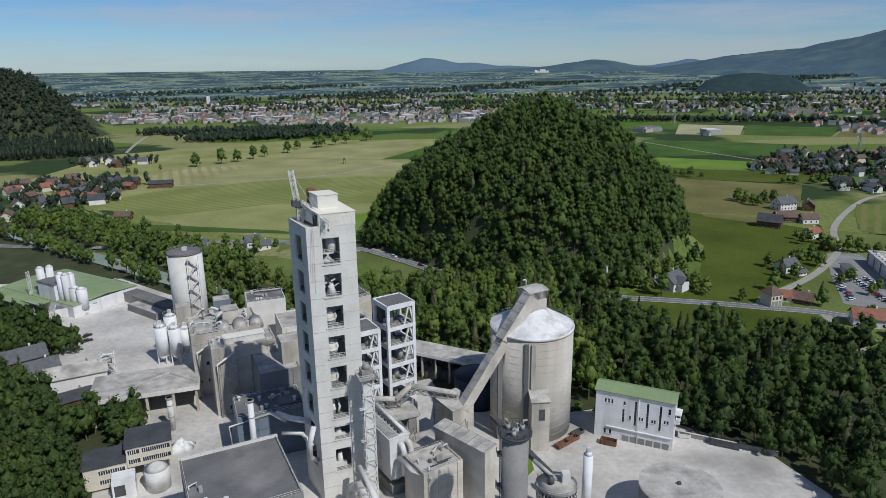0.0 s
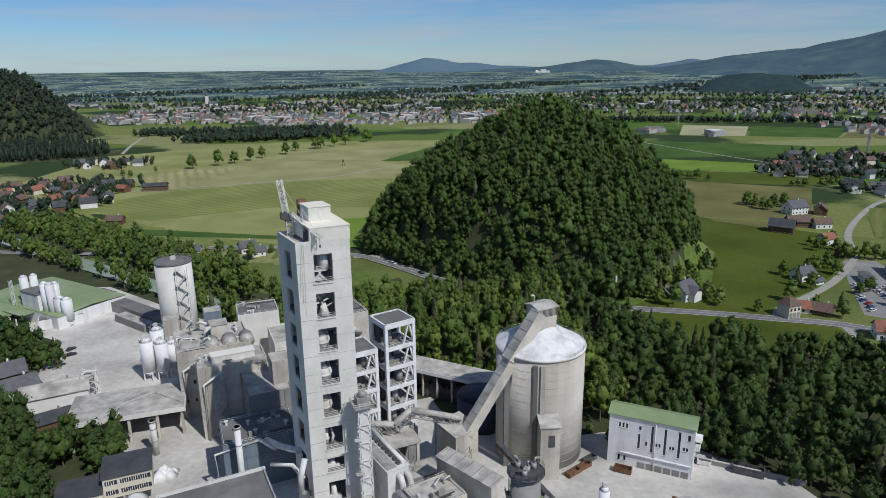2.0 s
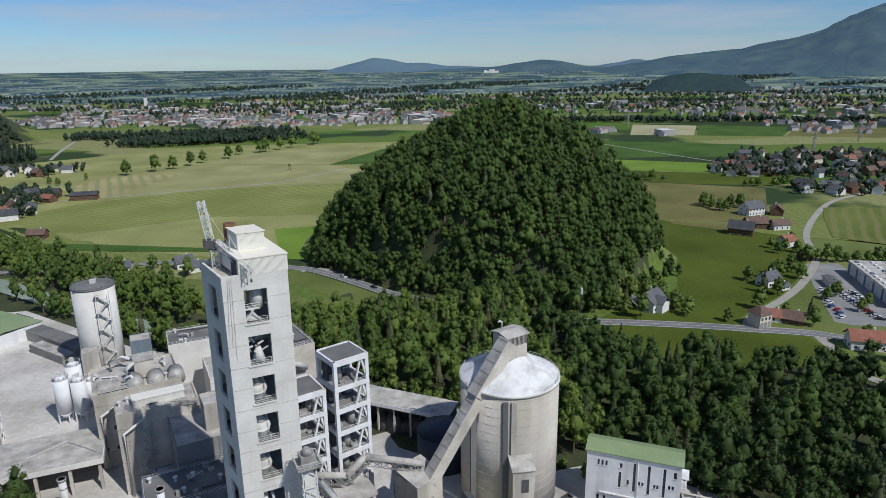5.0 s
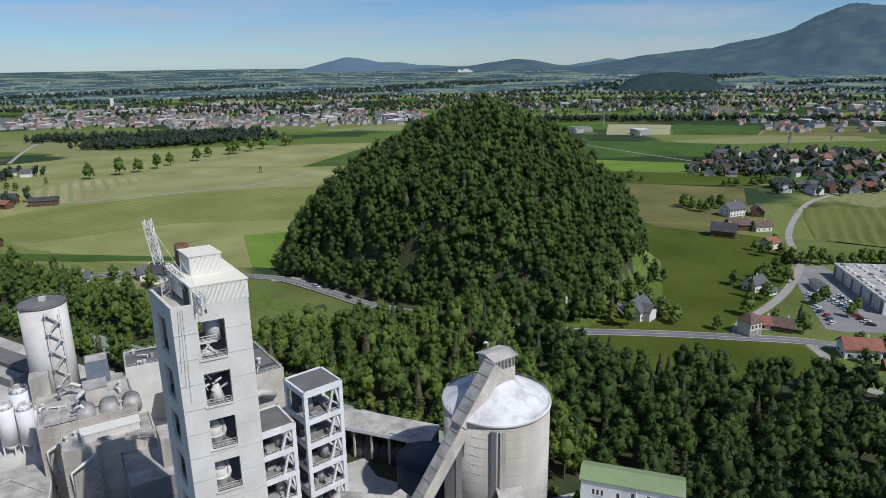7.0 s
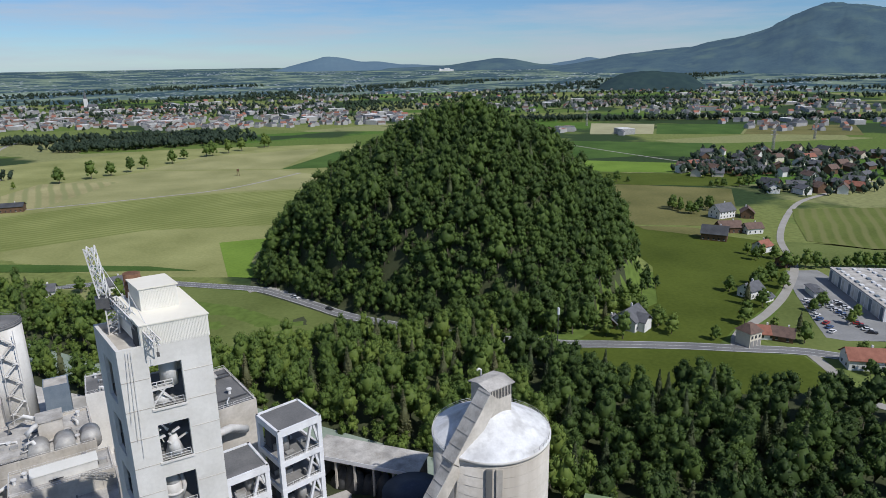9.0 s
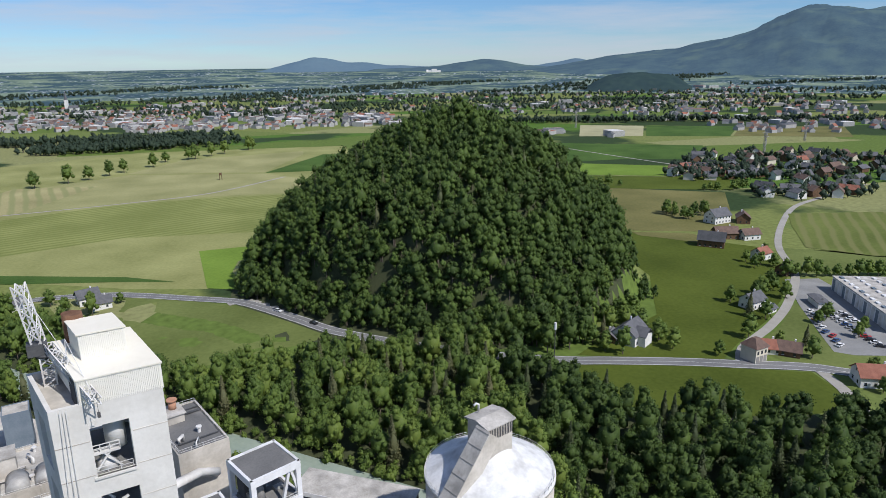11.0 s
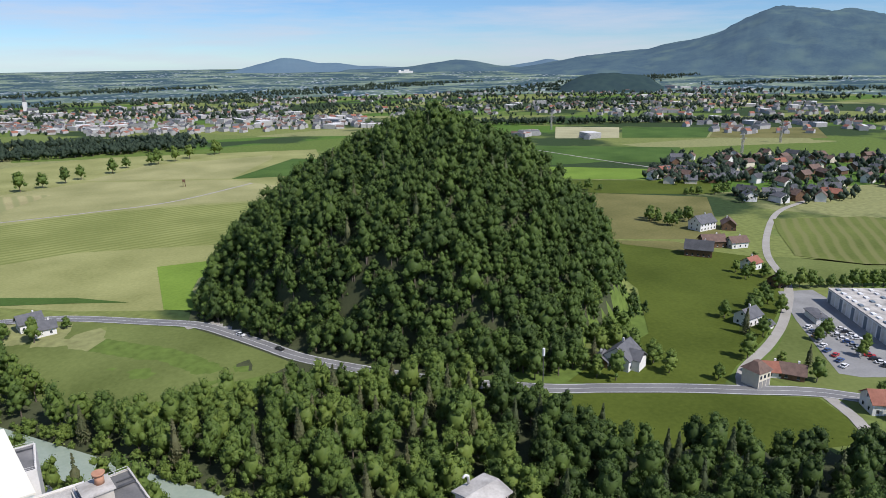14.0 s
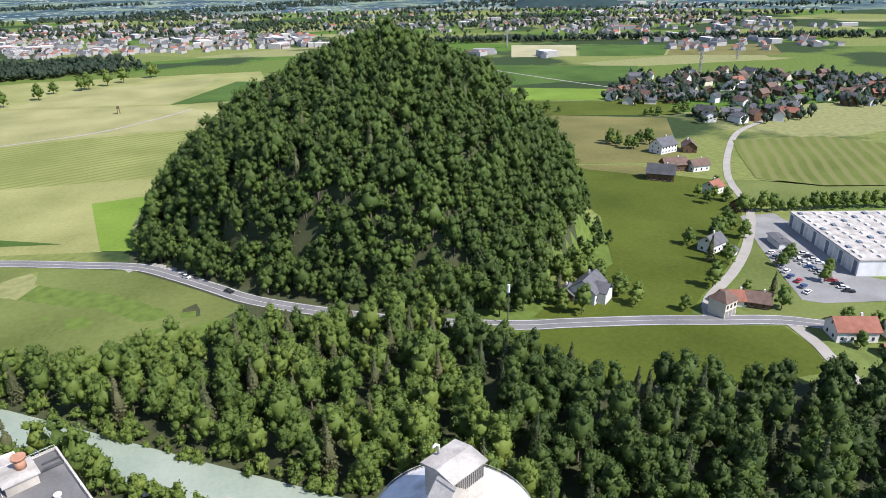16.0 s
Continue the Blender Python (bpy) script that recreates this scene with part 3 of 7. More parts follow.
patch("verge_field", [(270, 386), (285, 382), (375, 372), (376, 388), (340, 400), (312, 424), (300, 430)], F_LAWN, 0.09, "light green meadow beside the lane", "meadow")
patch("lawn", [(183, 301), (209, 317), (238, 344), (236, 330), (222, 310), (218, 292), (240, 276), (225, 268), (201, 278), (190, 284)], F_LAWN, 0.09, "light green lawn beside the car park", "lawn")
patch("garden", [(121, 316), (124, 309), (150, 302), (156, 322), (152, 342), (136, 346), (124, 332)], F_LAWN, 0.1, "green house garden lawn", "lawn", 7.0)
patch("dirt_patch", [(226, 492), (262, 478), (270, 466), (258, 452), (240, 470), (226, 482)], F_OLIVE, 0.2, "bare trampled ground beside the barn", "ground")

MAIN = [(-700, 620), (-450, 520), (-330, 470), (-200, 448), (-120, 441), (-95, 437), (-58, 422), (-34, 411), (-17, 394), (-3, 378), (12, 361), (40, 340), (70, 322), (103, 308), (117, 304.5), (149, 295.6), (171, 288), (194, 280), (225, 263), (330, 225), (520, 170)]
ribbon("road", MAIN, 7.4, ASPHALT, 0.2, "two-lane grey asphalt road with painted edges")
ribbon("road_line", MAIN, 0.25, LINE, 0.215, "white painted edge line", "road marking", 5.0, 3.2)
ribbon("road_line", MAIN, 0.25, LINE, 0.215, "white painted edge line", "road marking", 5.0, -3.2)
ribbon("road_line", MAIN, 0.18, LINE, 0.215, "white painted centre line", "road marking")
ribbon("side_road", [(196, 277), (193, 261), (188, 247), (190, 235), (215, 212), (260, 190)], 4.6, PALE_ROAD, 0.18, "narrow pale side road")
ribbon("lane", [(171, 290), (180.7, 302.5), (208, 321), (236, 345), (270, 383), (299, 434), (341, 485), (389, 532), (437, 559), (520, 600)], 4.4, PALE_ROAD, 0.17, "narrow pale village lane")
ribbon("track", [(-290, 655), (-262, 664), (-159, 694), (-87, 725), (-20, 800)], 3.0, PALE_ROAD, 0.17, "pale gravel farm track", "track")
ribbon("track", [(330, 990), (393, 812), (430, 742), (520, 690)], 3.0, PALE_ROAD, 0.17, "pale gravel farm track", "track")
ribbon("track", [(-410, 950), (-440, 1060), (-468, 1191), (-470, 1300)], 5.0, PALE_ROAD, 0.17, "pale gravel farm track", "track")
ribbon("lay_by", [(-40, 409), (-28, 412), (-10, 396)], 5.0, PALE_ROAD, 0.19, "pale gravel lay-by at the hill foot", "road")
ribbon("river", [(-420, 583), (-300, 492), (-200, 415), (-60, 308), (0, 262), (50, 224)], 13.5, WATER, 1.7, "milky green shallow river", "water")
patch("works_yard", [(-262, 372), (-240, 345), (-205, 318), (-172, 300), (-160, 262), (-112, 212), (-96, 195), (-100, 165), (-80, 110), (100, 105), (120, 125), (121, 150), (114, 172), (90, 193), (50, 216), (20, 238), (-20, 268), (-60, 296), (-110, 322), (-180, 378)], DUST, 0.06, "pale dusty concrete works yard", "yard")
patch("grass_plot", [(28, 166), (33, 164), (36, 168), (36, 178), (31, 182), (27, 176)], F_VIVID_L, 0.12, "small green lawn in the works yard", "lawn")


# ---- far hills ----
def ridge(name, crest_line, dist, mat, label, depth=380, base=-60, seed=0, rough=0.05):
    """A distant range: a bank of earth whose crest rises and falls through (bearing, height) knots, broken by spurs and gullies."""
    kb, kh = [c[0] for c in crest_line], [c[1] for c in crest_line]
    na, nr = int((kb[-1] - kb[0]) * 9) + 2, 26
    a = np.linspace(kb[0], kb[-1], na)
    crest = np.interp(a, kb, kh)
    w = np.hanning(13)
    crest = np.convolve(np.pad(crest, 6, "edge"), w / w.sum(), "valid")
    k = np.linspace(0, 1, nr)
    R = dist - depth + depth * k[:, None] + np.zeros(na)
    t = np.radians(a)[None, :] + 0 * R
    Z = base + (crest - base) * np.sin(k[:, None] * math.pi / 2) ** 1.15
    X, Y = R * np.sin(t), R * np.cos(t)
    bumps = np.array([[noise.fractal(Vector((X[i, j] / 260, Y[i, j] / 260, seed)), 0.9, 2.1, 5) for j in range(na)] for i in range(nr)])
    Z = Z + (crest - base) * rough * bumps * np.clip(k[:, None] * 4, 0, 1)
    i = np.arange(na * nr).reshape(nr, na)
    Q = np.stack([i[:-1, :-1], i[:-1, 1:], i[1:, 1:], i[1:, :-1]], -1).reshape(-1, 4)
    me = raw_mesh(name, np.stack([X, Y, Z], -1).reshape(-1, 3), Q)
    me.materials.append(mat)
    me.shade_smooth()
    return tagged(new(name, me), label, "mountain", kind="structure")


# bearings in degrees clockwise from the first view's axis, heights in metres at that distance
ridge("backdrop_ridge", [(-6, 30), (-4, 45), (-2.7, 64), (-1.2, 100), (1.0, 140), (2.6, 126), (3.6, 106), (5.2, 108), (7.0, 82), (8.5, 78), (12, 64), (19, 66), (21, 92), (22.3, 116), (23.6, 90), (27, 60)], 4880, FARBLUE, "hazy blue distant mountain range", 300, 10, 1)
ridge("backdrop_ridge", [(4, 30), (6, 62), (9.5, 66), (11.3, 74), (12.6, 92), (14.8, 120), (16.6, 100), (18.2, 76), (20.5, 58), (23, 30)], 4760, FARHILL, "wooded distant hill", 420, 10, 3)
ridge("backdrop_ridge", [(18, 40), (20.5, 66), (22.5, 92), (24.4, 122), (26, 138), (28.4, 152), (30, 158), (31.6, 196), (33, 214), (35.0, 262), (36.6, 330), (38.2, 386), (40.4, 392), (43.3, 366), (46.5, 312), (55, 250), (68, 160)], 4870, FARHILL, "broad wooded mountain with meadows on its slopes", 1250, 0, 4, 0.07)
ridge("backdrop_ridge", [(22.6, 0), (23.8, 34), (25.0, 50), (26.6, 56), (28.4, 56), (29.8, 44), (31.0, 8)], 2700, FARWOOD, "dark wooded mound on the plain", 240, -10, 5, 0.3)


# ---- cement works ----
def railing_part(parent, pts):
    return part("railing", rail(B(), pts), STEEL_W, parent)


def preheater_tower(x, y, rz):
    W, D, H = 13.2, 13.7, 83.7
    T = thing("preheater_tower", "tall pale concrete preheater tower with open storeys", "tower", x, y, PG, rz)
    levels = [(73.2, 80.3), (63.9, 70.3), (55.0, 61.0), (45.8, 52.2), (36.6, 43.0), (27.0, 33.4), (20.3, 24.2), (10.0, 17.0)]
    t = 0.55
    front = wall_holes(B(), W, H, t, [(4.1, a, 8.7, b) for a, b in levels])
    part("front_wall", front, CONC, T)
    side = wall_holes(B(), D - 2 * t, H, t, [(3.9, a, 8.9, b) for a, b in levels])
    side.transform(Matrix.Translation((0, D - t, 0)) @ Matrix.Rotation(-math.pi / 2, 4, "Z"))
    part("side_wall", side, CONC, T)
    side = wall_holes(B(), D - 2 * t, H, t, [(3.9, a, 8.9, b) for a, b in levels])
    side.transform(Matrix.Translation((W, t, 0)) @ Matrix.Rotation(math.pi / 2, 4, "Z"))
    part("side_wall", side, CONC, T)
    back = wall_holes(B(), W, H, t, [(4.1, a, 8.7, b) for a, b in levels])
    back.transform(Matrix.Translation((0, D - t, 0)))
    part("back_wall", back, CONC, T)
    # thin pour joints proud of the front
    for k in range(1, 17):
        z = 4.9 * k
        if any(lo - 0.4 < z + 0.1 < hi for lo, hi in levels):
            for a, b in ((0, 3.9), (8.9, W)):
                part("pour_joint", bx(B(), a, -0.05, z, b, 0, z + 0.1), CONC_D, T)
        else:
            part("pour_joint", bx(B(), 0, -0.05, z, W, 0, z + 0.1), CONC_D, T)
    for a, b in levels:
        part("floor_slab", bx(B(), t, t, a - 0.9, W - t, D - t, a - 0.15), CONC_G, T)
        part("window_sill", bx(B(), 3.7, -0.25, a - 0.35, 8.7, 0.3, a), CONC, T)
        part("railing", rail(B(), [(3.95, 0.25, a), (8.45, 0.25, a)], 1.1, 1.2, 0.07), STEEL_W, T)
    rg = random.Random(3)
    # process vessels behind the openings
    for i, (a, b) in enumerate(levels):
        V = B()
        h = b - a
        if i in (2, 3, 4, 5):
            cx = 5.6 if i < 4 else 5.2
            cyl(V, cx, 3.2, a - 0.1, a + h * 0.55, 1.5 if i != 5 else 0.7, n=18)
            cyl(V, cx, 3.2, a + h * 0.55, a + h * 0.8, 1.5 if i != 5 else 0.7, 0.5, n=18)
            cyl(V, cx, 3.2, a + h * 0.2, a + h * 0.27, 1.75 if i != 5 else 0.9, n=18)
            tube(V, [(cx + 1.2, 2.6, a), (cx + 1.7, 2.2, a + h * 0.4), (cx + 1.5, 4, a + h * 0.8)], 0.35, 8)
            part("cyclone", V, STEEL_W, T, "dusty pale steel vessel")
        elif i == 1:
            for _ in range(16):
                p = Vector((rg.uniform(4.1, 7.6), rg.uniform(1, 4), rg.uniform(a + h * 0.2, a + h * 0.85)))
                beam(V, p, p + Vector((rg.uniform(-1.6, 1.6), rg.uniform(-.5, .5), rg.uniform(-1.2, 1.2))), rg.uniform(0.12, 0.4))
            cyl(V, 6.6, 2.2, a, a + h * 0.5, 1.4, 0.5, n=14)
            part("duct_work", V, STEEL_W, T, "tangle of dusty pale ducts")
        elif i == 0:
            cyl(V, 7.4, 3.0, a + 2.4, b + 0.5, 1.3, n=18)
            rail(V, [(3.9, 1.2, a + 2.8), (7.4, 1.2, a + 2.8)], 1.0, 1.0, 0.1)
            bx(V, 3.9, 1.0, a + 2.5, 7.4, 2.2, a + 2.75)
            beam(V, (4.2, 1.2, a), (6.2, 1.2, a + 2.6), 0.25), beam(V, (7.4, 1.2, a), (5.4, 1.2, a + 2.6), 0.25)
            cyl(V, 5.8, 2.6, a, a + 1.5, 1.6, 0.4, n=14)
            part("platform", V, STEEL_W, T, "white steel platform and duct")
        else:
            cyl(V, 6.2, 2.6, a, a + h * 0.6, 1.0, 0.6, n=14)
            bx(V, 4.3, 1.6, a, 7.8, 2.6, a + h * 0.22)
            part("vessel", V, STEEL_W, T)
    # open roof terrace on the west, sheet-clad penthouse on the east
    part("roof_slab", bx(B(), t, t, H - 1.6, W - t, D - t, H - 0.9), CONC_D, T)
    bm = B()
    bx(bm, 3.5, 0.02, H - 0.3, W + 0.15, D - 0.4, H + 3.2)
    p = part("penthouse", bm, PENT, T, "cream corrugated sheet penthouse")
    bm = B()
    for k in range(44):
        xx = 3.6 + k * 0.218
        bx(bm, xx, -0.06, H - 0.25, xx + 0.1, 0.02, H + 3.15)
    part("sheet_rib", bm, PENT, p)
    bm = B()
    m = Matrix.Translation((3.4, -0.15, H + 3.2)) @ Matrix.Rotation(radians(3), 4, "X")
    bx(bm, 0, 0, 0, W - 3.1, D - 0.2, 0.2, m)
    part("roof_sheet", bm, PENT_TOP, p)
    U = part("upper_box", bx(B(), 5.4, 5.2, H + 3.3, 10.9, 11.2, H + 7.2), PENT, T, "cream sheet box on the roof")
    bm = B()
    for k in range(25):
        xx = 5.45 + k * 0.218
        bx(bm, xx, 5.14, H + 3.7, xx + 0.1, 5.2, H + 7.1)
    part("sheet_rib", bm, PENT, U)
    part("roof_sheet", bx(B(), 5.2, 5.0, H + 7.2, 11.1, 11.4, H + 7.4), PENT_TOP, U)
    part("rusty_hood", cyl(B(), 6.4, 12.4, H + 3.2, H + 8.0, 1.3, n=18), RUST, T, "rusty round hood")
    # doorway is a flat panel with its inside shade painted on
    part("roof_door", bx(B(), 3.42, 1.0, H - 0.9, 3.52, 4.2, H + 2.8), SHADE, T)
    # hoist cables down the corner
    for k in range(3):
        part("cable", beam(B(), (1.2 + 0.35 * k, -0.35, H - 0.2), (0.5 + 0.5 * k, -0.3, H - 12 - 3 * k), 0.07), STEEL_W, T)
    # the plan is a slight parallelogram
    for ob in T.children_recursive:
        for v in ob.data.vertices:
            v.co.x -= 0.17 * v.co.y
    return T


TA = 19.0
tower = preheater_tower(-28.2, 155.3, TA)


def roof_crane(x, y, z, rz):
    C = thing("roof_crane", "white lattice derrick crane standing on the tower roof", "crane", x, y, z, rz)
    part("mast", truss(B(), (0, 0, 0), (0, 0, 4.2), 1.5, 1.5, 4, 0.2), STEEL_W, C)
    part("turntable", cyl(B(), 0, 0, 4.2, 4.6, 1.2, n=16), STEEL_D, C)
    bm = bx(B(), -2.0, -1.0, 4.6, 0.4, 1.0, 6.2)
    part("cabin", bm, STEEL_D, C, "dark machine cabin")
    part("gantry", truss(B(), (-0.4, 0, 5.0), (-1.6, 0.4, 14.4), 1.5, 1.2, 6, 0.17), STEEL_W, C)
    part("jib", truss(B(), (0.5, -0.6, 5.6), (4.9, -13.4, 2.0), 1.1, 1.1, 11, 0.15), STEEL_W, C)
    bm = B()
    beam(bm, (-1.6, 0.4, 14.2), (2.8, -6.5, 5.2), 0.06), beam(bm, (2.6, -5.5, 8.0), (4.8, -13.2, 2.2), 0.07), beam(bm, (2.6, -5.5, 8.0), (2.4, -5.8, 4.6), 0.12)
    part("stay_rope", bm, STEEL_W, C)
    bm = B()
    beam(bm, (4.9, -13.4, 2.0), (4.9, -13.4, 0.6), 0.06), bx(bm, 4.7, -13.6, 0.0, 5.1, -13.2, 0.6)
    part("hook", bm, STEEL_D, C)
    return C


roof_crane(-31.2, 165.6, 77.8, TA)


def frame_building(x, y, rz, w, d, floors, label, seed=0):
    """An open concrete skeleton: columns, beams and slabs, a roof with a low rim, raking struts and ducts inside."""
    T = thing("frame_building", label, "industrial building", x, y, PG, rz)
    H = floors[-1]
    for cx, cy in ((0, 0), (w - 1, 0), (0, d - 1), (w - 1, d - 1)):
        part("column", bx(B(), cx, cy, 0, cx + 1, cy + 1, H - 0.6), WHITE, T)
    for f in floors:
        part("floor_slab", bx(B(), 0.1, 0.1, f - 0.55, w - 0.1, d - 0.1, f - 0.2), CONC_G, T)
        for a, b, c, e in ((0, -0.05, w, 0.5), (0, d - 0.5, w, d + 0.05), (-0.05, 0, 0.5, d), (w - 0.5, 0, w + 0.05, d)):
            part("beam", bx(B(), a, b, f - 1.2, c, e, f + (0.35 if f == H else 0.0)), WHITE, T)
    part("roof", bx(B(), 0.5, 0.5, H - 0.2, w - 0.5, d - 0.5, H + 0.1), GREY_ROOF, T, "grey weathered flat roof")
    rg = random.Random(seed)
    prev = 0
    for f in floors:
        part("strut", beam(B(), (w * 0.62, 0.6, prev), (w * 0.78, 0.6, f - 1.2), 0.55), WHITE, T)
        part("strut", beam(B(), (w * 0.95, 0.6, prev + 0.3), (w * 0.82, 0.6, f - 1.2), 0.5), WHITE, T)
        part("hopper", cyl(B(), rg.uniform(3, w - 3), rg.uniform(3, d - 3), prev, prev + (f - prev) * 0.6, 1.2, 0.8, n=12), STEEL, T)
        for _ in range(4):
            p = Vector((rg.uniform(1.5, w - 2), rg.uniform(1.5, d - 2), prev + rg.uniform(0.2, 1.4)))
            part("machine", bx(B(), p.x - 1, p.y - 0.6, prev, p.x + 1, p.y + 0.6, p.z), STEEL, T)
        railing = rail(B(), [(1.0, 0.2, f - 0.2), (w - 1.0, 0.2, f - 0.2)], 1.1, 1.5, 0.07)
        if f != H:
            part("railing", railing, STEEL_W, T)
        else:
            railing.free()
        # core wall coloured dark to paint the shade deep inside the storey
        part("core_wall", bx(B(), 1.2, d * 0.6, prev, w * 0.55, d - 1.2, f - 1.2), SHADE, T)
        prev = f
    return T


frame_building(-9.5, 186.3, 31, 10.5, 10.2, [8.2, 15.0, 21.8, 28.6, 35.2, 41.7, 49.0], "white open concrete frame building with machinery inside", 5)
frame_building(-20.2, 181.5, 27, 9.4, 11.0, [8.5, 15.5, 22.5, 29.5, 36.0, 42.0], "lower white open concrete frame annex", 8)


def block(name, label, cat, x, y, rz, w, d, h, wall=CONC_D, roof=DUSTY_ROOF, rim=0.5, z=PG, ribs=0, windows=()):
    """A flat-roofed works building: walls, sunk roof behind a rim, pilaster ribs, window bands (x0, z0, x1, z1) in the front."""
    T = thing(name, label, cat, x, y, z, rz)
    bm = B()
    t = 0.35
    for a in ((0, 0, w, t), (0, d - t, w, d), (0, t, t, d - t), (w - t, t, w, d - t)):
        bx(bm, a[0], a[1], 0, a[2], a[3], h + rim)
    part("wall", bm, wall, T)
    part("roof", bx(B(), t - 0.02, t - 0.02, h - 0.3, w - t + 0.02, d - t + 0.02, h + 0.05), roof, T)
    for k in range(ribs):
        xx = w * (k + 0.5) / ribs
        part("pilaster", bx(B(), xx - 0.25, -0.25, 0, xx + 0.25, 0, h + rim - 0.1), wall, T)
    for k in range(max(0, ribs - 1) and int(h / 6)):
        part("string_course", bx(B(), 0, -0.16, 5.5 * (k + 1), w, 0, 5.5 * (k + 1) + 0.2), wall, T)
    for a, b, c, e in windows:
        win = part("window", bx(B(), a, -0.05, b, c, 0.03, e), PANE, T)
        part("frame", bx(B(), a - 0.12, -0.12, b - 0.18, c + 0.12, -0.0, b), CONC_D, win)
    return T


# raw mill block behind the tower, with its long roof box and machinery
b1 = block("mill_building", "weathered grey concrete mill building with pilasters", "industrial building", -74.0, 208.0, 22, 23, 11.5, 26.3, CONC_D, DUSTY_ROOF, 0.4, PG, 4, [(4.5, 2.0, 5.6, 3.4), (12, 2.0, 13.1, 3.4)])
part("roof_box", bx(B(), 5.0, 3.0, 26.3, 19.5, 7.2, 28.6), CONC, b1, "pale box along the roof")
part("roof_box_cap", bx(B(), 4.8, 2.8, 28.6, 19.7, 7.4, 28.8), PENT, b1)
part("roof_truss", truss(B(), (15.5, 0.6, 26.9), (22.5, -1.5, 25.8), 0.8, 0.8, 6, 0.12), STEEL, b1)
b2 = block("kiln_building", "dusty beige concrete building with ducts on its roof", "industrial building", -86.0, 223.0, 22, 26, 22, 25.0, CONC_D, DUSTY_ROOF, 0.8, PG, 5, [(1.5, 6, 2.6, 7.2), (4.5, 6, 5.2, 7.2), (4.5, 13, 5.6, 14.4)])
rg = random.Random(11)
bm = bx(B(), 1.5, 2, 25, 10, 17, 25.5)
bx(bm, 2, 3, 25.5, 8.5, 16, 25.75)
part("roof_deck", bm, DUSTY_ROOF, b2)
bm = bx(B(), 13, 9, 25, 19, 15, 30.5)
part("roof_house", bm, CONC_D, b2)
bm = bx(B(), 12.7, 8.7, 30.5, 19.3, 15.3, 30.8)
part("roof_house_cap", bm, DUSTY_ROOF, b2)
for k in range(3):
    bm = B()
    m = Matrix.Translation((12.5 + 6.2 * k, 1.5, 25.2)) @ Matrix.Rotation(-math.pi / 2, 4, "X")
    cyl(bm, 0, 0, 0, 5.8, 2.6, n=24)
    bm.transform(m)
    part("roof_tank", bm, STEEL, b2, "dull grey rounded roof tank", True)
part("duct", tube(B(), [(10.5, 8, 25.2), (10.5, 8, 29), (12, 8, 30.2), (12.9, 9, 30.2)], 0.7), STEEL_W, b2)
part("duct", tube(B(), [(9.5, 5, 25.2), (9.5, 5, 27.5), (11.5, 4, 28.2), (12.5, 3, 26.5)], 0.55), STEEL_W, b2)
part("duct", tube(B(), [(6, 18, 25.2), (6, 18, 28.5), (10, 18, 29.5), (14, 16, 28)], 0.6), STEEL_W, b2)
b3 = block("conveyor_house", "pale building with a dark pitched roof behind the mill", "industrial building", -76.0, 268.0, 18, 17, 15, 22.0, CONC, GREY_ROOF, 0.3)
block("low_store", "low dusty flat-roofed store beside the mill", "industrial building", -56.5, 246.0, 20, 16, 20, 18.0, CONC, DUSTY_ROOF, 0.6, PG, 4)
block("filter_house", "grey sheet filter house in the tower's shade", "industrial building", -54.5, 196.0, 22, 14.0, 24, 22.0, CONC_G, DUSTY_ROOF, 0.4, PG, 3)
b4 = block("stair_block", "small pale stair block on the roofs", "industrial building", -48.0, 204.0, 22, 9.0, 8, 30.0, CONC_D, DUSTY_ROOF, 0.3)
block("olive_hut", "olive green sheet-clad transfer hut", "industrial building", -98.5, 292.0, 20, 8.0, 8.0, 14.5, BLUEGREY, DUSTY_ROOF, 0.2)
# dark sheet chosen so that its colour carries the shade lying here
da = block("dark_annex", "dark sheet annex in the shade of the tower", "industrial building", -58.0, 177.0, 20, 22.0, 15, 16.0, BLUEGREY, GREY_ROOF, 0.3, PG, 5)
block("pump_house", "small blue-grey pump house", "industrial building", -62.0, 200.0, 22, 8.0, 6, 10.0, BLUEGREY, DUSTY_ROOF, 0.2)
block("transfer_hut", "small grey transfer hut beside the silo", "industrial building", -107.5, 268.0, 20, 6.0, 6.0, 20.5, CONC_D, DUSTY_ROOF, 0.2)


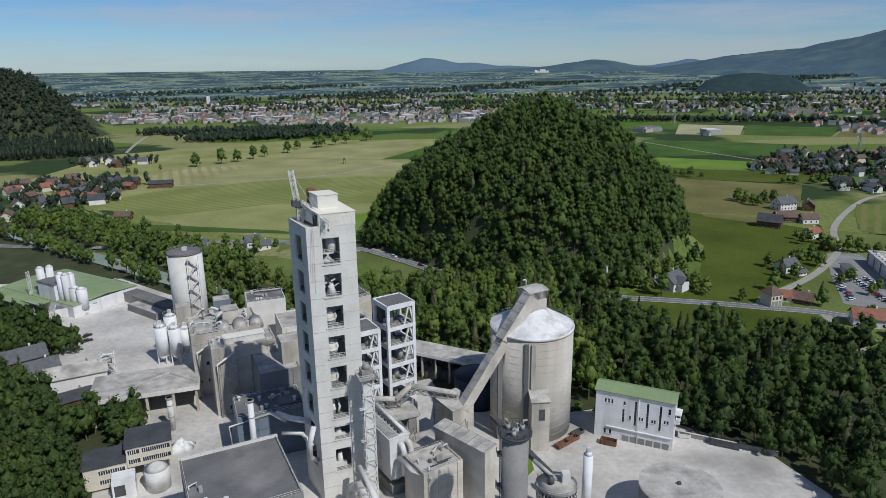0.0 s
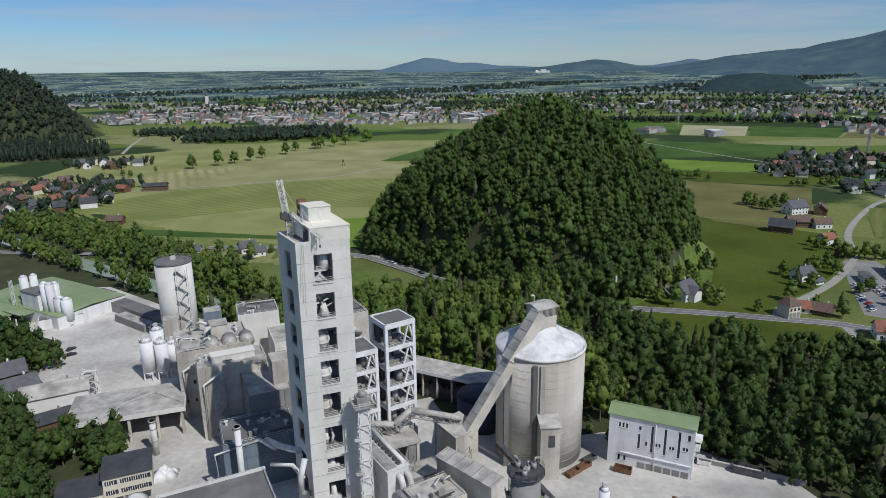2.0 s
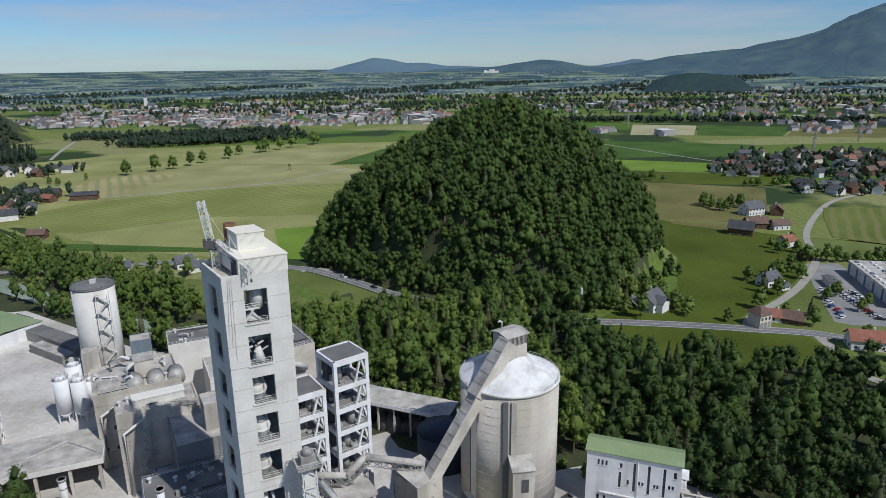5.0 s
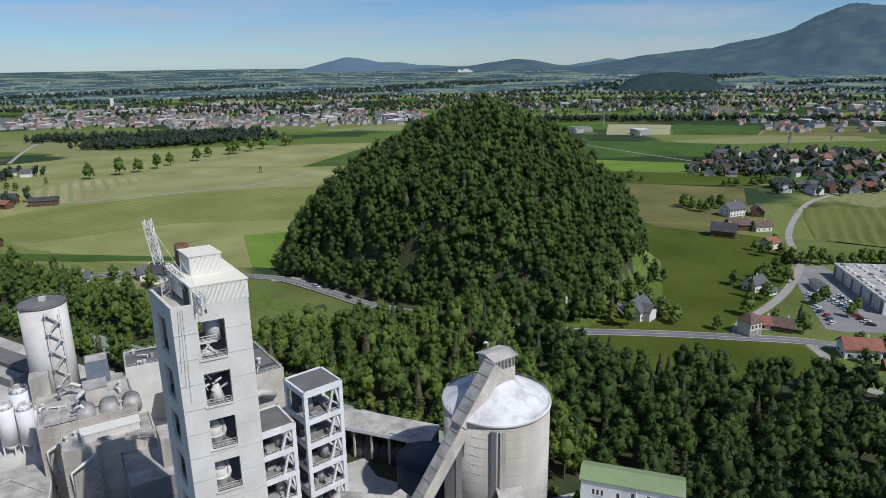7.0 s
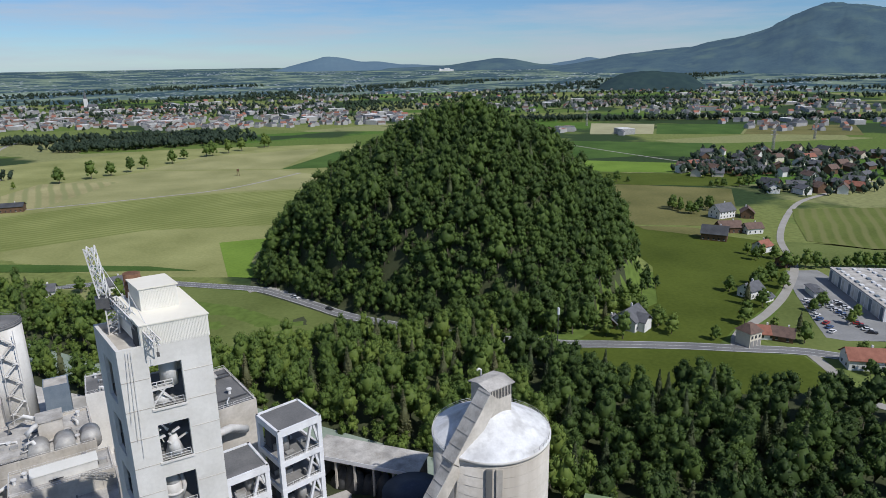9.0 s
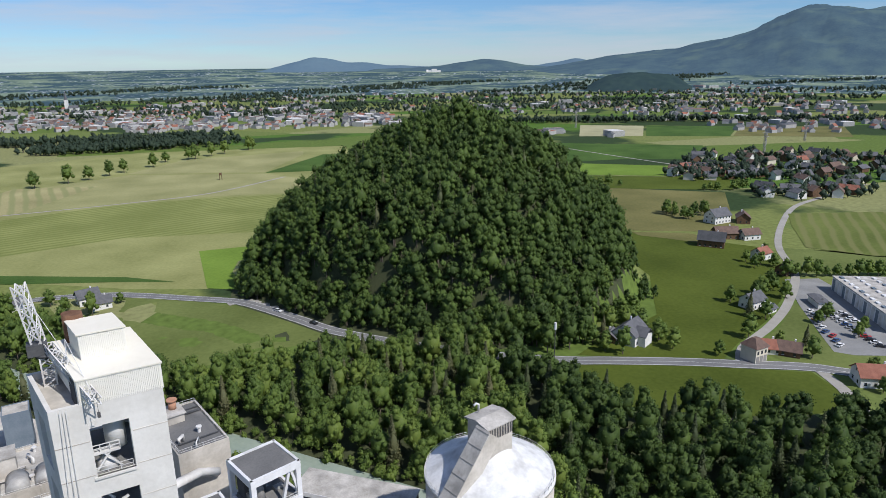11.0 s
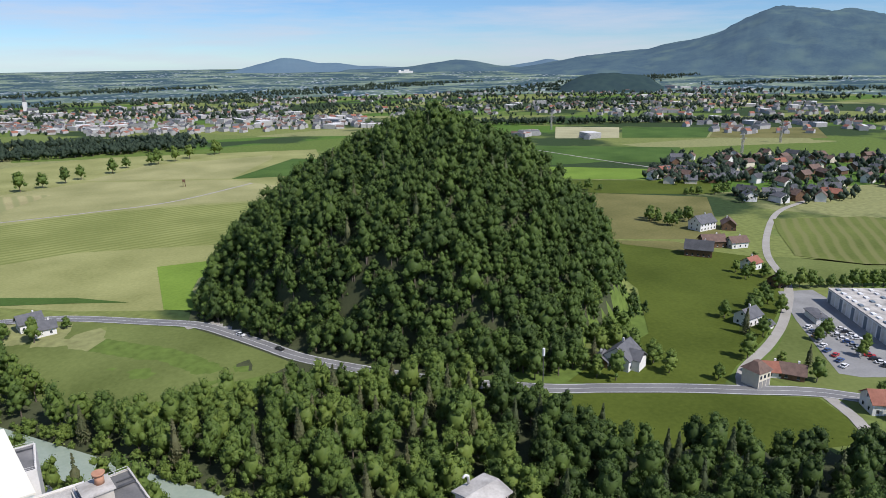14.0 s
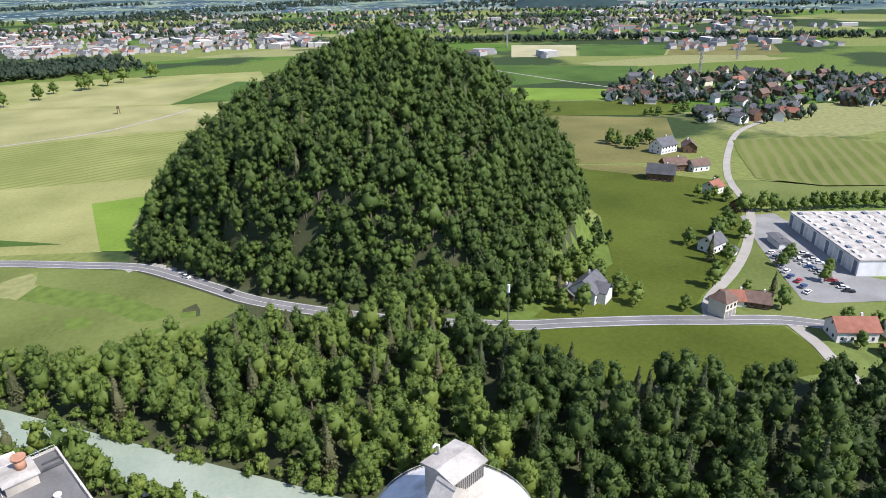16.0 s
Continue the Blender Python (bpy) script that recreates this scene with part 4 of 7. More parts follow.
def left_silo(x, y):
    T = thing("storage_silo", "tall grey concrete storage silo with a zigzag stair", "silo", x, y, PG)
    R, H = 7.9, 39.8
    part("shell", cyl(B(), 0, 0, 0, H, R, n=48), CONC, T)
    part("rim", cyl(B(), 0, 0, H, H + 0.5, R + 0.25, n=48), GREY_ROOF, T)
    part("roof_vent", bx(B(), -1.5, 1, H + 0.5, 0.5, 3, H + 2.0), STEEL_W, T)
    part("railing", rail(B(), [(R * math.cos(a), R * math.sin(a), H + 0.5) for a in np.linspace(0, 2 * math.pi, 25)], 1.1, 2.2, 0.06), STEEL, T)
    a0 = radians(-52)
    c, s = math.cos(a0), math.sin(a0)
    bm = B()
    for k in range(10):
        z0, z1 = 3.5 * k + 3, 3.5 * k + 6.5
        e = 1 if k % 2 else -1
        p = Vector((c * (R + 1.2) - s * 1.8 * e, s * (R + 1.2) + c * 1.8 * e, z0))
        q = Vector((c * (R + 1.2) + s * 1.8 * e, s * (R + 1.2) - c * 1.8 * e, z1))
        beam(bm, p, q, 0.9, 0.25), beam(bm, p + Vector((0, 0, 1)), q + Vector((0, 0, 1)), 0.1)
        bx(bm, -0.8, -0.8, -0.1, 0.8, 0.8, 0.1, Matrix.Translation(q))
    for e in (-2.4, 2.4):
        beam(bm, (c * (R + 2) - s * e, s * (R + 2) + c * e, 0), (c * (R + 2) - s * e, s * (R + 2) + c * e, 39.5), 0.2)
    part("stair", bm, STEEL_W, T, "white zigzag steel stair")
    return T


left_silo(-109.3, 292.0)


def big_silo(x, y):
    T = thing("clinker_silo", "huge pale concrete silo with a whitened cone roof", "silo", x, y, PG)
    R, H = 14.1, 37.3
    part("shell", cyl(B(), 0, 0, 0, H, R, n=72), SILO_CONC, T, "stained pale concrete shell")
    for k in range(1, 15):
        part("pour_joint", cyl(B(), 0, 0, 2.6 * k, 2.6 * k + 0.07, R + 0.03, n=72), CONC_D, T)
    part("rim", cyl(B(), 0, 0, H, H + 0.7, R + 0.3, n=72), CONC, T)
    bm = B()
    n = 72
    rings = [(R + 0.2, H + 0.7), (9.5, H + 3.4), (4.5, H + 6.4), (1.2, H + 8.0)]
    vs = [[bm.verts.new((r * math.cos(i * 2 * math.pi / n), r * math.sin(i * 2 * math.pi / n), z)) for i in range(n)] for r, z in rings]
    for a, b in zip(vs, vs[1:]):
        for i in range(n):
            bm.faces.new((a[i], a[(i + 1) % n], b[(i + 1) % n], b[i])).smooth = True
    bm.faces.new(vs[-1])
    part("cone_roof", bm, SNOWY, T, "whitened cone roof")
    # the -106 rib's dark grey paints the shade of a recess there
    for a in (-106, -97):
        bm = bx(B(), R - 0.3, -0.7, 0, R + 0.4, 0.7, H - 1)
        bm.transform(Matrix.Rotation(radians(a), 4, "Z"))
        part("pilaster", bm, CONC_D if a != -106 else CONC_G, T)
    part("railing", rail(B(), [(R * math.cos(a), R * math.sin(a), H + 0.7) for a in np.linspace(radians(-60), radians(215), 40)], 1.0, 1.9, 0.06), STEEL_W, T)
    bm = bx(B(), -3.2, -3.6, H + 4.0, 3.2, 3.6, H + 13.2)
    bm.transform(Matrix.Rotation(radians(27), 4, "Z"))
    h = part("head_house", bm, CONC_D, T, "pale concrete head house on the cone")
    bm = gable(B(), 7.6, 6.9, H + 13.2, 0.7, 0.3, 0.3, "x")
    bm.transform(Matrix.Rotation(radians(27), 4, "Z"))
    part("roof", bm, DUSTY_ROOF, h)
    bm = B()
    for k in range(14):
        bx(bm, -3.2 + k * 0.47, -3.72, H + 10.6, -3.0 + k * 0.47, -3.6, H + 13.1)
    bm.transform(Matrix.Rotation(radians(27), 4, "Z"))
    part("louvre", bm, STEEL_D, h)
    part("vent_pipe", tube(B(), [(-2, 2, H + 14.0), (-2, 2, H + 15.6), (-2.6, 1.7, H + 16.1), (-3.2, 1.4, H + 15.8)], 0.25, 8), STEEL_W, h)
    return T


big_silo(39.4, 196.6)


def inclined_gallery():
    """The closed belt gallery that climbs from the transfer house to the silo's head."""
    T = thing("belt_gallery", "pale sheet-clad belt gallery climbing to the silo head", "conveyor", 0, 0, 0)
    for name, p, q, w, h in (("lower_gallery", (14.5, 181.5, 10.0), (28.5, 188.0, 30.5), 3.2, 3.4), ("upper_gallery", (28.3, 187.9, 30.8), (38.2, 193.2, 44.2), 3.7, 4.0)):
        p, q = Vector(p), Vector(q)
        fw = (q - p).normalized()
        sd = fw.cross(Vector((0, 0, 1))).normalized()
        up = sd.cross(fw)
        m = Matrix((sd, fw, up)).transposed().to_4x4()
        m.translation = p
        L = (q - p).length
        g = part(name, bx(B(), -w / 2, 0, -h / 2, w / 2, L, h / 2, m), CONC_D, T)
        part("roof_sheet", bx(B(), -w / 2 - 0.2, -0.2, h / 2, w / 2 + 0.2, L + 0.2, h / 2 + 0.2, m), DUSTY_ROOF, g)
        for k in range(int(L / 3.4) + 1):
            part("roof_joint", bx(B(), -w / 2 - 0.25, k * 3.4, h / 2 + 0.2, w / 2 + 0.25, k * 3.4 + 0.14, h / 2 + 0.3, m), CONC_G, g)
    part("support", bx(B(), 26.5, 186.0, PG, 28.0, 188, 26), CONC_G, T)
    return T


inclined_gallery()
hh = block("transfer_house", "pale sheet-clad transfer house with a pitched roof", "industrial building", 10.8, 176.8, 38, 9.2, 8.6, 16.5, CONC_D, DUSTY_ROOF, 0.0, PG)
bm = bx(B(), -0.3, -0.3, 0, 9.5, 9.2, 0.3)
bm.transform(Matrix.Translation((0, 0, 16.5)) @ Matrix.Rotation(radians(9), 4, "X"))
part("pitched_roof", bm, DUSTY_ROOF, hh)
annex = block("silo_elevator", "slender pale concrete elevator shaft against the silo", "industrial building", 36.6, 177.8, 2, 6.0, 5.6, 18.2, CONC_D, DUSTY_ROOF, 0.0)
bm = bx(B(), -0.3, -0.4, 0, 6.3, 6.2, 0.3)
bm.transform(Matrix.Translation((0, 0, 18.2)) @ Matrix.Rotation(radians(20), 4, "X"))
part("shed_roof", bm, DUSTY_ROOF, annex)
# uncut wall: a dark panel paints the shaded opening
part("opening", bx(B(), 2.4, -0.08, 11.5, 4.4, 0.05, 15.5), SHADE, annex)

# steel bucket elevator beside the tower
E1 = thing("bucket_elevator", "pale lattice bucket elevator with a platform head", "elevator", -14.6, 153.2, PG, TA)
part("casing", bx(B(), -0.3, 0.2, 0, 1.8, 2.4, 43), STEEL_W, E1)
part("lattice", truss(B(), (0.8, 1.2, 0), (0.8, 1.2, 41), 3.0, 3.0, 16, 0.22), STEEL_W, E1)
bm = bx(B(), -1.8, -1.4, 41.0, 3.4, 3.8, 41.4)
bx(bm, -0.8, -0.4, 41.4, 2.4, 2.8, 43.6)
cyl(bm, 0.8, 1.2, 43.6, 45.0, 1.4, 0.6, n=12)
part("head", bm, STEEL, E1)
part("railing", rail(B(), [(-1.8, -1.4, 41.4), (3.4, -1.4, 41.4), (3.4, 3.8, 41.4), (-1.8, 3.8, 41.4), (-1.8, -1.4, 41.4)], 1.2, 1.1, 0.09), STEEL_W, E1)
for z in (12, 22, 32):
    bm = bx(B(), -2.0, -1.0, z, 0, 0.2, z + 0.2)
    rail(bm, [(-2, -1, z + 0.2), (0, -1, z + 0.2)], 1.1, 1.0, 0.08)
    part("landing", bm, STEEL_W, E1)


def conveyors():
    T = thing("lattice_conveyor", "lattice pipe conveyor bridging to the transfer house", "conveyor", 0, 0, 0)
    pts = [(-18, 183, 13.0), (-7.5, 180.5, 13.6), (-2.5, 184.5, 16.2), (13, 184, 13.0)]
    for a, b in zip(pts, pts[1:]):
        part("girder", truss(B(), a, b, 2.4, 2.0, 7, 0.2), STEEL, T)
        part("belt_cover", tube(B(), [Vector(a) + Vector((0, 0, 1.0)), Vector(b) + Vector((0, 0, 1.0))], 0.95, 10), DUSTY_ROOF, T)
    bm = B()
    for x, y in ((-6, 181.5), (-2, 184), (5, 184.2)):
        beam(bm, (x, y, PG), (x, y, 12.5), 0.5)
    part("trestle", bm, STEEL, T)


conveyors()
P1 = thing("crusher_stand", "dusty concrete stand with an open front below the conveyor", "industrial building", -8.5, 174.5, PG, 22)
for cx, cy in ((0, 0), (8.2, 0), (0, 7.2), (8.2, 7.2)):
    part("column", bx(B(), cx, cy, 0, cx + 0.9, cy + 0.9, 15.0), CONC_D, P1)
part("deck", bx(B(), -0.4, -0.4, 15.0, 9.5, 8.5, 16.0), DUSTY_ROOF, P1)
part("back_wall", bx(B(), 0.4, 7.4, 0, 8.8, 7.8, 15), CONC_G, P1)
part("side_panel", bx(B(), 5.6, 0.3, 0, 8.6, 0.7, 14.9), CONC_G, P1)

# bag filter with its ducts, right of the tower
F1 = thing("bag_filter", "long pale steel bag filter with bent ducts", "filter", -8.7, 156.5, PG, 30)
part("casing", bx(B(), 0, 0, 6, 6.5, 22, 19.4), STEEL_W, F1)
for k in range(15):
    part("stiffener", bx(B(), 6.5, 0.4 + 1.5 * k, 6.2, 6.68, 0.6 + 1.5 * k, 19.2), STEEL, F1)
part("top_plate", bx(B(), -0.2, -0.2, 19.4, 6.8, 22.2, 19.7), STEEL_W, F1)
part("manifold", tube(B(), [(5.4, 1, 20.4), (5.4, 21, 20.4)], 0.55, 12), STEEL_W, F1)
part("walkway", rail(bx(B(), 0.3, 0.5, 19.7, 3.2, 21.5, 19.85), [(0.3, 0.5, 19.85), (0.3, 21.5, 19.85)], 1.1, 1.8, 0.07), STEEL, F1)
part("edge_rail", rail(B(), [(6.6, 0.2, 19.7), (6.6, 21.8, 19.7)], 1.1, 1.8, 0.06), STEEL_W, F1)
for k in range(10):
    part("valve", bx(B(), 3.7, 1.2 + 2.1 * k, 19.7, 4.5, 2.2 + 2.1 * k, 20.7), STEEL_D, F1)
for k in range(2):
    part("duct", tube(B(), [(3.4 + 2.4 * k, 0.3, 17.6), (3.4 + 2.4 * k, -1.4, 17.2), (3.4 + 2.4 * k, -2.2, 15.8), (3.4 + 2.4 * k, -2.2, 8)], 0.85), STEEL_W, F1)
for k in range(4):
    part("hopper", cyl(B(), 3.2, 2.8 + 5.4 * k, 3.4, 6.0, 0.6, 2.5, n=14), STEEL, F1)
part("skirt", bx(B(), 0.6, 0.6, 0, 5.9, 21.4, 3.4), CONC_G, F1)
cb = block("control_block", "beige panelled concrete control block with a stained roof", "industrial building", 1.0, 145.4, 30, 13.0, 11.2, 15.0, CONC_D, DUSTY_ROOF, 0.35, PG, 4)
part("roof_vent", bx(B(), 4.2, 4, 15, 5.0, 4.8, 16.0), STEEL_D, cb)
BG = thing("belt_shed", "long pale belt shed with a jointed sheet roof", "conveyor", 4.7, 164.1, PG, -47.5)
part("wall", bx(B(), 0, 0, 0, 20.2, 4.4, 18.6), CONC_D, BG)
m = Matrix.Translation((-0.3, -0.4, 18.9)) @ Matrix.Rotation(radians(8), 4, "X")
part("roof", bx(B(), 0, 0, 0, 20.8, 5.2, 0.25, m), DUSTY_ROOF, BG)
for k in range(7):
    part("roof_joint", bx(B(), 0.4 + 3.3 * k, -0.05, 0.25, 0.55 + 3.3 * k, 5.25, 0.33, m), CONC_G, BG)
block("clinker_shed", "low dusty concrete shed beside the silo", "industrial building", 12.0, 160.5, 33, 13.0, 11.0, 8.5, CONC_D, DUSTY_ROOF, 0.2)
block("low_canopy", "low grey canopy roof", "industrial building", -2.0, 167.0, 24, 10.0, 8.0, 9.5, CONC_G, DUSTY_ROOF, 0.2)

# raw material hall behind, open to the works
LH = thing("material_hall", "long open-fronted material hall with a pale sheet roof", "hall", -4.0, 237.5, PG, -29.5)
m = Matrix.Translation((0, 0, 10.9)) @ Matrix.Rotation(radians(5), 4, "X")
part("roof", bx(B(), -1, -1, 0, 33, 8.6, 0.4, m), DUSTY_ROOF, LH)
part("eaves_board", bx(B(), -1, -1.15, 9.9, 33, -0.95, 11.2), WHITE, LH)
part("back_wall", bx(B(), -0.5, 8.0, 0, 32.5, 8.4, 11.5), CONC_G, LH)
for k in range(6):
    part("column", bx(B(), 6.2 * k, -0.4, 0, 6.2 * k + 0.6, 0.2, 10.8), CONC_D, LH)
part("side_wall", bx(B(), -0.5, 0.2, 0, 0, 8.0, 10.9), CONC_G, LH)
heap = thing("clinker_heap", "dark grey heap of clinker under the hall roof", "heap", -1.0, 235.0, PG, -29.5)
for k in range(8):
    part("cone", cyl(B(), 3 + 2.8 * k, 4.5 + 0.6 * math.sin(k * 2.1), 0, 5.5 + 1.2 * math.sin(k * 1.7), 4.4, 0.4, n=14), STEEL_D, heap, "", True)
drum = thing("dome_store", "dark blue-grey curved sheet store", "hall", 22.0, 213.0, PG)
part("shell", cyl(cyl(B(), 0, 0, 0, 11.5, 8.5, n=36), 0, 0, 11.5, 13.6, 8.5, 1.0, n=36), mk("dark_blue_sheet", (0.03, 0.04, 0.07), (0.05, 0.065, 0.1), 0.6, 0.3, fine=2.0), drum)

# slim dark silo with a head platform
S2 = thing("dosing_silo", "slim grey steel silo with a crowded head platform", "silo", 23.2, 127.0, PG)
part("shell", cyl(B(), 0, 0, 0, 37.5, 3.3, n=32), CONC_G, S2)
part("deck", cyl(B(), 0, 0, 38.6, 39.0, 4.2, n=16), STEEL_D, S2)
part("collar", cyl(B(), 0, 0, 37.5, 38.6, 3.4, 2.6, n=32), STEEL, S2)
part("railing", rail(B(), [(4.1 * math.cos(a), 4.1 * math.sin(a), 39.0) for a in np.linspace(0, 2 * math.pi, 17)], 1.2, 1.2, 0.07), STEEL_D, S2)
for k, (a, r) in enumerate(((0.4, 2.0), (2.4, 2.1), (4.4, 2.0), (5.5, 0.4))):
    bm = cyl(B(), r * math.cos(a), r * math.sin(a), 39.0, 40.3, 0.6, n=12)
    tube(bm, [(r * math.cos(a), r * math.sin(a), 40.3), (r * math.cos(a) * 1.2, r * math.sin(a) * 1.2, 41.4), (r * math.cos(a) * 1.7, r * math.sin(a) * 1.7, 41.2)], 0.3, 8)
    part("valve_stub", bm, STEEL, S2)
bm = B()
for k in range(12):
    beam(bm, (-3.6, -0.8, 3 * k), (-3.6, 0.8, 3 * k), 0.12)
for y in (-0.8, 0.8):
    beam(bm, (-3.6, y, 0), (-3.6, y, 40), 0.14)
for z in (14, 24, 33):
    bx(bm, -4.4, -1.2, z, -3.2, 1.2, z + 0.2), rail(bm, [(-4.4, -1.2, z + 0.2), (-4.4, 1.2, z + 0.2)], 1.1, 1.2, 0.08)
part("ladder", bm, STEEL_D, S2)

# round loading silo with window band
S3 = thing("loading_drum", "round concrete loading silo with a band of windows", "silo", 36.9, 140.5, PG)
part("shell", cyl(B(), 0, 0, 0, 14.2, 5.4, n=40), CONC_D, S3)
for k in range(30):
    bm = bx(B(), 5.38, -0.36, 11.2, 5.5, 0.36, 13.8)
    bm.transform(Matrix.Rotation(k * 2 * math.pi / 30, 4, "Z"))
    part("window", bm, PANE, S3)
    bm = bx(B(), 5.5, -0.36, 12.4, 5.56, 0.36, 12.6)
    bm.transform(Matrix.Rotation(k * 2 * math.pi / 30, 4, "Z"))
    part("window_bar", bm, WHITE, S3)
part("roof", cyl(B(), 0, 0, 14.2, 15.4, 5.8, 2.2, n=40), DUSTY_ROOF, S3)
part("railing", rail(B(), [(5.7 * math.cos(a), 5.7 * math.sin(a), 14.3) for a in np.linspace(0, 2 * math.pi, 21)], 1.1, 1.5, 0.06), STEEL_W, S3)
part("roof_cabin", bx(B(), 1.2, -1.6, 14.8, 3.4, 0.6, 18.2), STEEL_W, S3)
part("roof_duct", tube(B(), [(-6, 3, 20), (-2, 1, 17), (0, 0, 15.5)], 0.6, 10), STEEL, S3)
part("dust_hood", cyl(B(), -1.8, -0.8, 15.2, 17.4, 1.1, 0.6, n=14), STEEL_D, S3)
part("belt_gallery", beam(B(), (-14, 32, 17), (-1.5, 2.0, 16.2), 1.6, 1.4), STEEL_D, S3)
S4 = thing("white_silo", "slender white cylindrical silo with a rounded top", "silo", 46.6, 145.2, PG)
part("shell", cyl(cyl(B(), 0, 0, 0, 20.0, 1.35, n=24), 0, 0, 20.0, 20.9, 1.35, 0.5, n=24), WHITE, S4)
part("top_filter", bx(B(), -0.5, -0.5, 20.8, 0.5, 0.5, 22), STEEL_W, S4)
S5 = thing("round_tank", "broad round concrete tank with a flat grey lid", "tank", 71.6, 141.5, PG)
part("shell", cyl(B(), 0, 0, 0, 11.0, 10.8, n=60), CONC_G, S5)
part("lid", cyl(B(), 0, 0, 11.0, 11.5, 11.1, n=60), DUSTY_ROOF, S5)
part("hatch", bx(B(), -0.5, 0.2, 11.5, 0.4, 1.1, 12.2), STEEL_D, S5)


def warehouse():
    w, d, h = 25.6, 8.0, 17.4
    T = thing("packing_house", "white packing house with slit windows and a pale green roof", "industrial building", 60.2, 187.0, PG, -27.5)
    slits = [(9.0, 7.0, 9.7, 12.0), (12.9, 6.5, 13.6, 15.5), (16.8, 6.5, 17.5, 15.5), (20.9, 6.5, 21.6, 15.5)]
    small = [(3.0, 13.2, 3.6, 14.8), (4.1, 13.2, 4.7, 14.8), (5.2, 13.2, 5.8, 14.8), (9.2, 13.4, 9.9, 14.8), (11.3, 8.4, 11.9, 9.9), (14.4, 8.8, 15.0, 10.0), (15.3, 8.8, 15.9, 10.0), (18.5, 8.8, 19.1, 10.0), (19.3, 8.8, 19.9, 10.0), (22.4, 9.4, 23.0, 10.6), (23.3, 9.4, 23.9, 10.6), (3.2, 1.6, 3.9, 3.4), (5.0, 1.6, 5.7, 3.4), (23.6, 13.0, 24.4, 15.0)]
    fr = wall_holes(B(), w, h, 0.4, slits + small)
    part("front_wall", fr, WHITE, T)
    bm = B()
    for a in ((0, d - 0.4, w, d), (0, 0.4, 0.4, d - 0.4), (w - 0.4, 0.4, w, d - 0.4)):
        bx(bm, a[0], a[1], 0, a[2], a[3], h)
    part("wall", bm, WHITE, T)
    for a, b, c, e in slits + small:
        win = part("window", bx(B(), a, 0.2, b, c, 0.28, e), PANE, T)
        part("sill", bx(B(), a - 0.15, -0.15, b - 0.15, c + 0.15, 0.2, b), WHITE, win)
    bm = gable(B(), w, d, h, 1.5, 0.5, 0.3, "x")
    bm.transform(Matrix.Translation((w / 2, d / 2, 0)))
    part("roof", bm, GREEN_ROOF, T)
    part("drain_pipe", tube(B(), [(14.2, -0.2, h - 0.3), (14.2, -0.2, 0)], 0.12, 8), STEEL_W, T)
    for k in range(6):
        part("dock", bx(B(), 9.5 + 2.6 * k, -0.12, 0, 11.6 + 2.6 * k, 0.0, 2.2), CONC_G, T)
    part("dock_canopy", bx(B(), 4.0, -0.5, 4.4, 25.3, 0.0, 4.7), WHITE, T)
    # dark door panel, the shade of the doorway put into its colour
    part("door", bx(B(), w, 2.4, 9.6, w + 0.1, 4.4, 12.0), SHADE, T)
    bm = bx(B(), w, 1.6, 9.2, w + 1.6, 5.6, 9.5)
    rail(bm, [(w + 1.5, 1.6, 9.5), (w + 1.5, 5.6, 9.5)], 1.1, 1.0, 0.07)
    part("balcony", bm, WHITE, T)
    part("hood", bx(B(), w - 0.2, 1.2, 12.6, w + 2.0, 6.0, 12.9), WHITE, T)


warehouse()
FL = thing("works_wall", "low grey concrete wall along the river bank", "wall", 86, 186, PG, -28)
part("wall", bx(B(), 0, 0, 0, 34, 0.5, 1.6), CONC_G, FL)
part("coping", bx(B(), 0, -0.1, 1.6, 34, 0.6, 1.75), CONC_D, FL)
for (x, y, w, d, h, rz, mat, lab) in ((97, 178, 9, 3, 2.6, -28, STEEL_D, "dark open goods wagon on the siding"), (88, 183, 4.2, 1.8, 1.6, -20, STEEL_W, "pale bulk bags stacked in the yard"), (72, 163, 6.2, 2.5, 2.2, -26, RUST, "rusty open skip in the yard"), (60.5, 181, 5.4, 2.4, 1.8, -28, RUST, "long tan waste skip beside the packing house"), (46, 178, 5.5, 2.2, 1.5, 35, RUST, "rusty steel trough of scrap"), (50, 181, 5.5, 2.2, 1.5, 35, RUST, "rusty steel trough of scrap"), (53, 185, 5.0, 2.2, 1.4, 35, STEEL_D, "dark steel trough of scrap")):
    s = thing("skip", lab, "skip", x, y, PG + 0.06, rz)
    bm = bx(B(), 0, 0, 0.2, w, d, 0.4)
    for a in ((0, 0, w, 0.15), (0, d - 0.15, w, d), (0, 0.15, 0.15, d - 0.15), (w - 0.15, 0.15, w, d - 0.15)):
        bx(bm, a[0], a[1], 0.4, a[2], a[3], h)
    part("body", bm, mat, s)
    for k in range(int(w / 1.4)):
        part("rib", bx(B(), 0.4 + 1.4 * k, -0.1, 0.3, 0.6 + 1.4 * k, 0, h - 0.1), mat, s)
    part("runner", bx(B(), 0.3, 0.3, 0, w - 0.3, d - 0.3, 0.2), STEEL_D, s)

# big dark flat roof in front of the tower
br = block("clinker_hall", "large hall with a flat grey felt roof", "hall", -52.5, 118.0, 24, 26, 29, 23.0, CONC_G, GREY_ROOF, 0.35, PG, 6)
part("roof_rim", bx(B(), -0.2, 28.6, 23.0, 26.2, 29.2, 23.7), CONC, br)
